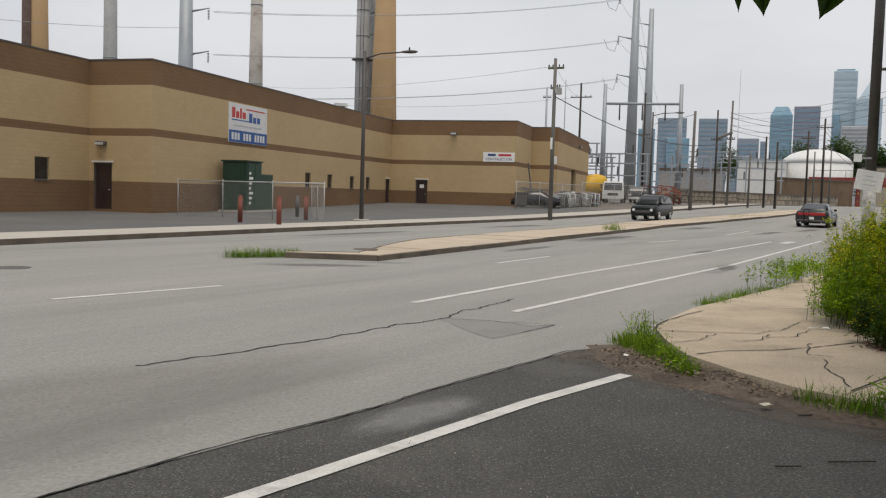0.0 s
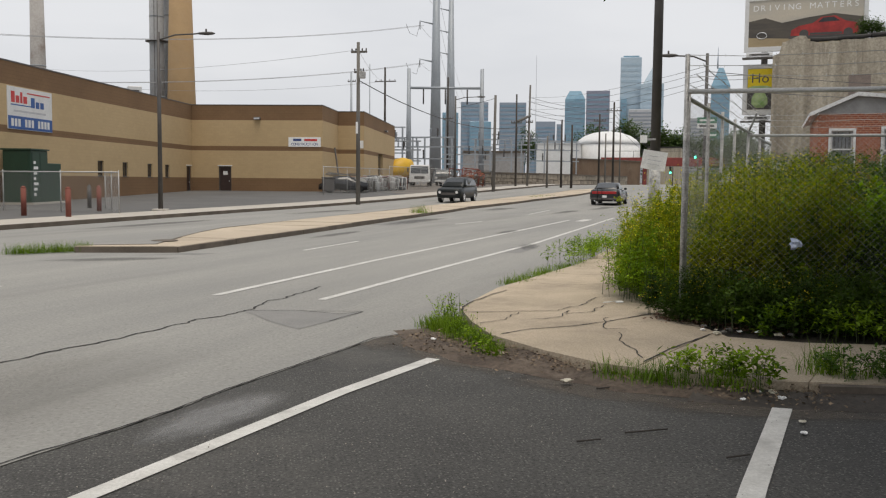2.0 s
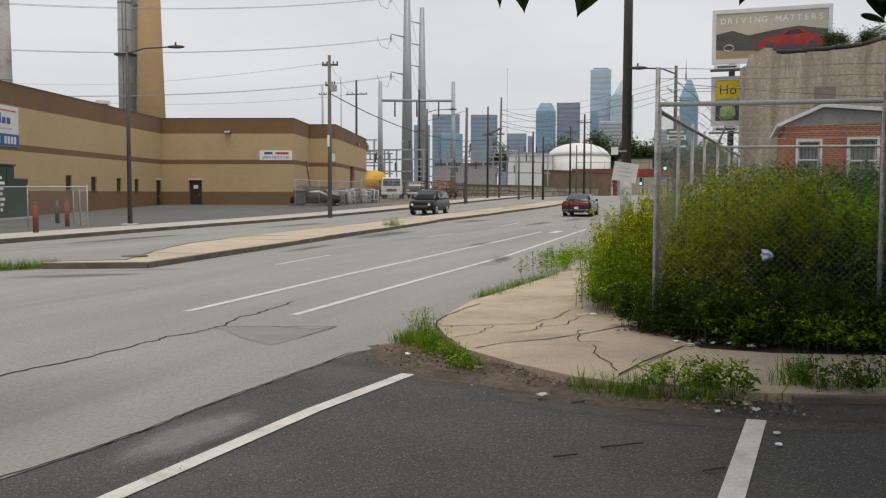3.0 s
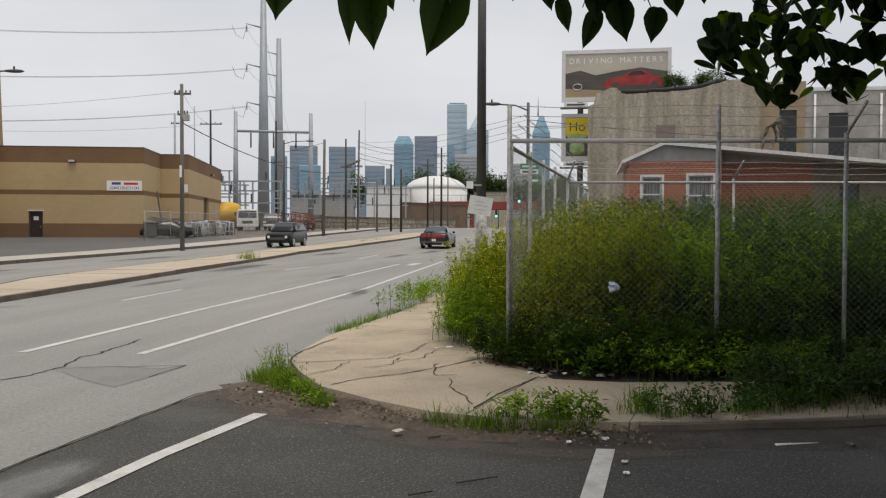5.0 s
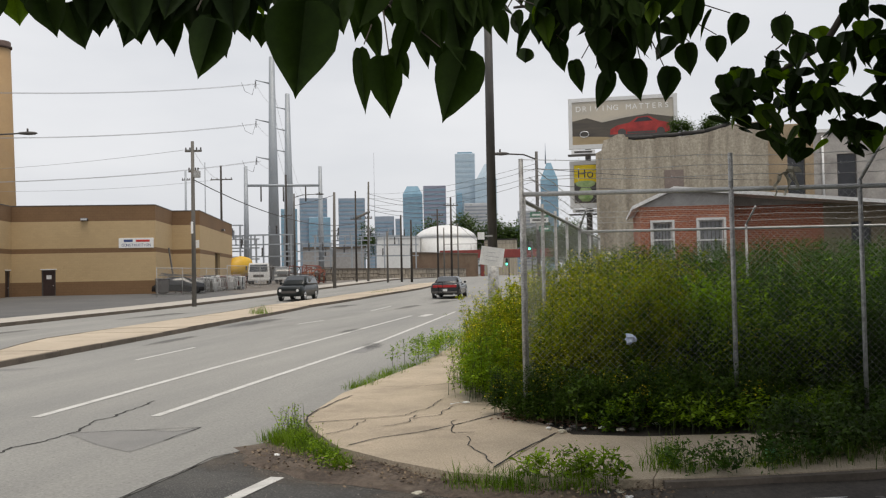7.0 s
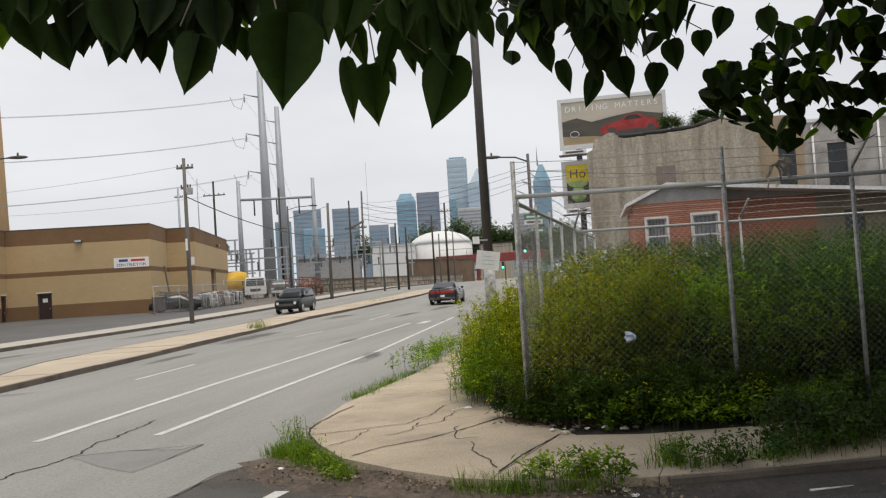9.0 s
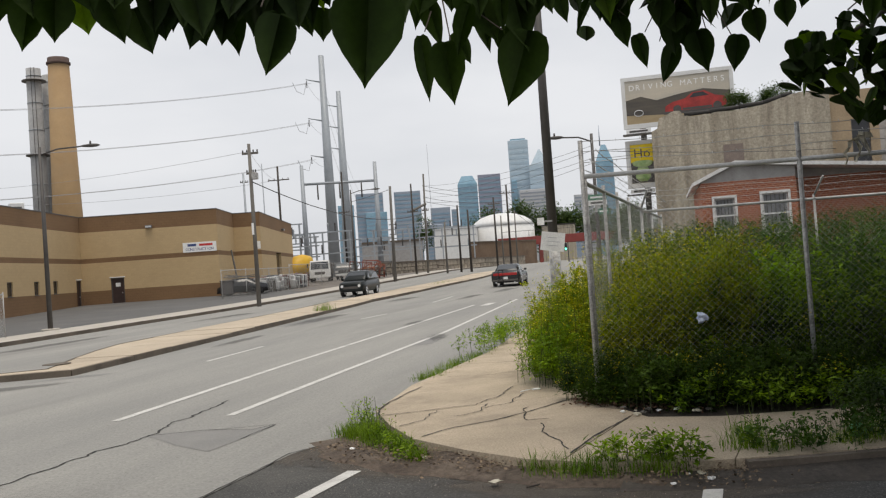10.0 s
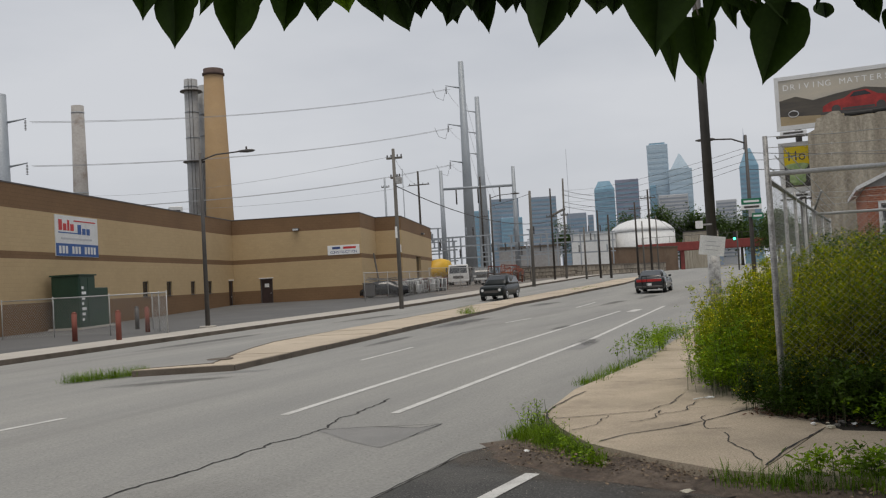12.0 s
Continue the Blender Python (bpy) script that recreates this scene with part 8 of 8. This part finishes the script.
for i in range(80):
    t = rnd.random()
    x, y = 8.0 + 4.2 * t + rnd.uniform(-0.8, 0.6), 76.2 + 7.0 * t + rnd.uniform(-0.6, 1.2)
    k = rnd.random()
    if k < 0.45:
        br_ = thing("steel_barrier", pose(x, y, YG(y), 0, rnd.uniform(-12, 12), rnd.uniform(-50, 20)), "stacked galvanised barrier frame in the yard", "barrier", "yard clutter")
        bm = bmesh.new()
        tube(bm, [(-0.9, 0, 0.02), (-0.9, 0, 1.15), (0.9, 0, 1.15), (0.9, 0, 0.02)], 0.035, 6)
        for q_ in range(6):
            rod(bm, (-0.75 + 0.3 * q_, 0, 0.3), (-0.75 + 0.3 * q_, 0, 1.15), 0.016, n=5)
        rod(bm, (-0.9, 0, 0.3), (0.9, 0, 0.3), 0.02, n=5)
        part("frame", bm, rnd.choice((M_STEEL, M_WHITE, M_RUST)), br_)
    elif k < 0.75:
        bx = thing("crate", pose(x, y, YG(y), 0, 0, rnd.uniform(0, 90)), "weathered storage crate in the yard", "crate", "yard clutter")
        w, h = rnd.uniform(0.4, 0.9), rnd.uniform(0.4, 1.35)
        part("body", boxm(-w / 2, -w / 2, 0, w / 2, w / 2, h, bev=0.03), rnd.choice((M_WOOD, M_GREYT2, M_WHITE, M_STEEL, M_WHITE)), bx)
        part("slat", boxm(-w / 2 - 0.02, -w / 2 - 0.03, h * 0.4, w / 2 + 0.02, -w / 2 - 0.002, h * 0.55), M_TRIM, bx)
    else:
        pn = thing("sign_panel", pose(x, y, YG(y), rnd.uniform(15, 40), rnd.uniform(-20, 20), rnd.uniform(-40, 10)), "white panel leaning in the yard", "panel", "yard clutter")
        part("sheet", boxm(-0.4, -0.02, 0, 0.4, 0.02, 0.9), M_WHITE, pn)
M_ORANGE = mat("faded_orange_steel", (0.3, 0.09, 0.035), (0.4, 0.13, 0.05), 1, 0.7, stain=(0.15, 0.06, 0.03), stain_scale=1)
for i in range(9):
    x, y = 19.3 + 0.55 * i + rnd.uniform(-0.3, 0.3), 89.5 + 0.95 * i + rnd.uniform(0, 1.2)
    sc = thing("scaffold_stack", pose(x, y, YG(y), 0, rnd.uniform(-8, 8), rnd.uniform(-30, 30)), "rusty orange steel frames stacked by the wall", "scaffolding", "yard clutter")
    bm = bmesh.new()
    w, h = rnd.uniform(0.7, 1.3), rnd.uniform(1.0, 1.9)
    for s in (-w, w):
        rod(bm, (s, 0, 0), (s, 0, h), 0.05, n=6)
    for z in (0.25, h * 0.6, h):
        rod(bm, (-w, 0, z), (w, 0, z), 0.045, n=6)
    rod(bm, (-w, 0, 0.2), (w, 0, h), 0.04, n=6)
    part("frame", bm, rnd.choice((M_ORANGE, M_RUST, M_ORANGE, M_TRIM)), sc)
    part("plank", boxm(-w, -0.2, h * 0.6, w, 0.2, h * 0.6 + 0.05), M_WOOD, sc)

# ---- parking lot things ----
gp = thing("switch_cabinet", in_wall(BC, B_IN, 6.2, 0.06, 2.0), "tall dark green steel utility cabinet on a concrete pad", "cabinet")
part("pad", boxm(-0.2, -0.2, 0, 3.8, 1.7, 0.2), M_WALKF, gp)
bo_ = part("body", boxm(0, 0, 0.2, 1.75, 1.55, 2.95, bev=0.03), M_GREEN, gp)
part("door", boxm(0.1, -0.03, 0.35, 0.85, -0.003, 2.82), M_GREEN, bo_)
part("door", boxm(0.9, -0.03, 0.35, 1.65, -0.003, 2.82), M_GREEN, bo_)
part("end_panel", boxm(-0.025, 0.12, 0.35, -0.003, 1.43, 2.82), M_GREEN, bo_)
part("roof_lip", boxm(-0.07, -0.07, 2.953, 1.82, 1.62, 3.03), M_GREEN, bo_)
for k in range(7):
    part("label_plate", boxm(0.2, -0.045, 0.55 + 0.28 * k, 0.4 + 0.12 * (k % 3), -0.031, 0.7 + 0.28 * k), M_PAPER, bo_)
part("side_cabinet", boxm(1.8, 0.2, 0.2, 3.6, 1.2, 2.3, bev=0.03), M_GREEN, gp, "lower grey-green cabinet alongside")
for x, y, mt, lb in ((-8.9, 37.0, M_RUST, "red"), (-7.0, 35.5, M_RUST, "red"), (-8.2, 46.4, M_TRIM, "dark"), (-7.0, 41.9, M_RUST, "red")):
    bo2 = thing("bollard", pose(x, y, 0.13), f"{lb} painted steel pipe bollard in the lot", "bollard", "lot bollards")
    part("post", rodm((0, 0, 0), (0, 0, 1.05), 0.1, 0.1, 14), mt, bo2)
    bm = bmesh.new()
    lathe(bm, [(0.1, 1.05), (0.08, 1.1), (0.03, 1.13)], 14)
    part("cap", bm, mt, bo2)
hy = thing("drain_cover", pose(-2.2, 21.9, 0.153, 0, 0, 20), "round iron drain cover set in the island", "drain cover")
part("lid", rodm((0, 0, 0), (0, 0, 0.012), 0.3, 0.3, 20), M_KERB, hy)
mh = thing("manhole_cover", pose(-8.05, 16.1, 0.006), "dark iron manhole cover in the avenue", "manhole cover")
part("lid", rodm((0, 0, 0), (0, 0, 0.006), 0.33, 0.33, 24), M_TRIM, mh)

# ---- traffic signals under the bridge ----
M_SIGNAL = bpy.data.materials.new("signal_green_lit")
M_SIGNAL.use_nodes = True
sb_ = M_SIGNAL.node_tree.nodes["Principled BSDF"]
sb_.inputs["Base Color"].default_value = (0.02, 0.3, 0.18, 1)
sb_.inputs["Emission Color"].default_value = (0.1, 1.0, 0.6, 1)
sb_.inputs["Emission Strength"].default_value = 3.0
for x, y, z in ((49.5, 98.4, 4.6), (55.5, 117.6, 3.0)):
    ts = thing("traffic_light", pose(x, y, gz(y), 0, 0, -28), "traffic light showing green beside the avenue", "traffic light", "traffic lights")
    part("pole", rodm((0.3, 0.2, 0), (0.3, 0.2, z - gz(y) + 0.9), 0.08), M_DPOLE, ts)
    hd = part("housing", boxm(-0.17, -0.12, z - gz(y) - 0.25, 0.17, 0.12, z - gz(y) + 0.85, bev=0.03), M_BLACK, ts)
    part("lens", rodm((0, -0.14, z - gz(y)), (0, -0.122, z - gz(y)), 0.15, None, 16), M_SIGNAL, hd, "lit green lens")

# ---- litter ----
def scrap(x, y, z, s, material, label, seed, flat=0.5):
    rn = random.Random(seed)
    bm = bmesh.new()
    bmesh.ops.create_icosphere(bm, subdivisions=2, radius=s)
    for v in bm.verts:
        v.co *= rn.uniform(0.5, 1.15)
        v.co.z = v.co.z * flat
    ob = tagged(part("litter", bm, material, None), label, "litter", "scattered litter")
    ob.location = (x, y, z + s * flat * 0.6)


M_BAGB = mat("pale_blue_plastic", (0.35, 0.42, 0.6), (0.6, 0.65, 0.75), 12, 0.4)
M_BAGG = mat("green_plastic", (0.08, 0.4, 0.16), (0.2, 0.55, 0.3), 12, 0.4)
scrap(5.35, 8.35, 0.95, 0.07, M_BAGB, "crumpled pale blue bag caught in the weeds", 1, 0.9)
scrap(5.3, 6.2, 0.13, 0.07, M_BAGG, "crumpled green plastic wrapper in the grass", 2, 0.9)
scrap(5.06, 8.55, 0.12, 0.08, M_PAPER, "crumpled white paper on the pavement edge", 3, 0.6)
scrap(3.45, 5.95, 0.03, 0.025, M_PAPER, "small white paper scrap in the gutter", 4, 0.5)
scrap(3.75, 5.93, 0.03, 0.035, M_PAPER, "small white paper scrap in the gutter", 5, 0.5)
scrap(4.35, 10.5, 0.12, 0.06, M_PAPER, "flattened white paper on the pavement slab", 6, 0.2)
scrap(2.38, 6.72, 0.04, 0.06, M_RAG, "pale wrapper pressed into the dirt", 7, 0.2)
for i in range(38):
    rn = random.Random(100 + i)
    if i < 10 or i >= 26:
        x, y, z = rn.uniform(4.3, 5.6), rn.uniform(7.7, 8.7), 0.13
    elif i < 18:
        t = rn.random()
        x, y, z = 1.6 + 2.3 * t, 8.6 - 2.7 * t + rn.uniform(-0.15, 0.15), 0.05
    else:
        x, y, z = rn.uniform(3.2, 7.5), rn.uniform(5.1, 5.6), 0.01
    scrap(x, y, z, rn.uniform(0.015, 0.045), rn.choice((M_PAPER, M_RAG, M_WOOD, M_WOOD)), "small scrap of pale litter", 200 + i, 0.4)
for i, (x, y, a, L) in enumerate(((5.05, 5.35, -15, 0.34), (2.7, 6.55, 10, 0.3), (2.44, 5.34, 2, 0.3), (2.0, 5.2, 0, 0.16), (1.55, 8.75, 50, 0.2), (2.75, 4.75, 4, 0.16), (4.2, 10.4, 20, 0.22))):
    st = thing("stick", pose(x, y, 0.016 if i != 6 else 0.14, 0, 0, a), "short broken stick lying on the ground", "stick", "fallen sticks")
    part("twig", rodm((-L / 2, 0, 0), (L / 2, 0.01, 0.004), 0.007 if i else 0.013, 0.005, 6), M_PAPER if i in (0, 6) else M_WOODD, st)
# loose grit and dead leaves on the verge
g = np.random.default_rng(9)
t = g.uniform(0, 1, 3500)
p = np.c_[1.6 + 2.4 * t + g.normal(0, 0.2, 3500), 8.9 - 3.0 * t ** 0.8 + g.normal(0, 0.2, 3500), g.uniform(0.03, 0.1, 3500)]
ln = g.uniform(0.01, 0.04, 3500)
v, q = diamonds(p, ln, ln * 0.8, g, 0.0)
tagged(numpy_mesh("leaf_litter", v, q, mat("dead_leaves", (0.1, 0.07, 0.045), (0.24, 0.18, 0.12), 30, 1.0, vary=0.4, island=True)), "dry dead leaves and grit strewn over the verge", "leaf litter", "", "stuff")
g = np.random.default_rng(12)                          # brown leaves drifted against the weeds
t = g.uniform(0, 1, 900)
p = np.c_[4.35 + 0.75 * t + g.normal(0, 0.13, 900), 9.25 - 1.15 * t + g.normal(0, 0.13, 900), g.uniform(0.125, 0.15, 900)]
ln = g.uniform(0.02, 0.06, 900)
v, q = diamonds(p, ln, ln * 0.6, g, 0.0)
tagged(numpy_mesh("leaf_litter", v, q, mat("brown_leaves", (0.09, 0.045, 0.03), (0.24, 0.14, 0.09), 30, 1.0, vary=0.4, island=True)), "brown fallen leaves drifted against the weeds", "leaf litter", "", "stuff")
# crumbs of stone and tar scattered on the side street and along the kerbs
g = np.random.default_rng(31)
n = 2600
u, w = g.uniform(0, 1, n), g.uniform(0, 1, n)
p = np.c_[-1.0 + 7.5 * u, 2.6 + 3.0 * w + 1.2 * (1 - u), np.full(n, 0.006)]
k = g.uniform(0, 1, n) < 0.35
p[k, 0], p[k, 1] = 1.9 + g.normal(0, 0.5, k.sum()), 7.6 + g.normal(0, 0.9, k.sum())
ln = g.uniform(0.004, 0.013, n)
v, q = diamonds(p, ln, ln * 0.9, g, 0.0, 0.5)
tagged(numpy_mesh("grit", v, q, mat("loose_grit", (0.1, 0.09, 0.08), (0.34, 0.3, 0.26), 60, 0.9, vary=0.5, island=True)), "loose crumbs of stone and tar on the asphalt", "grit", "", "stuff")
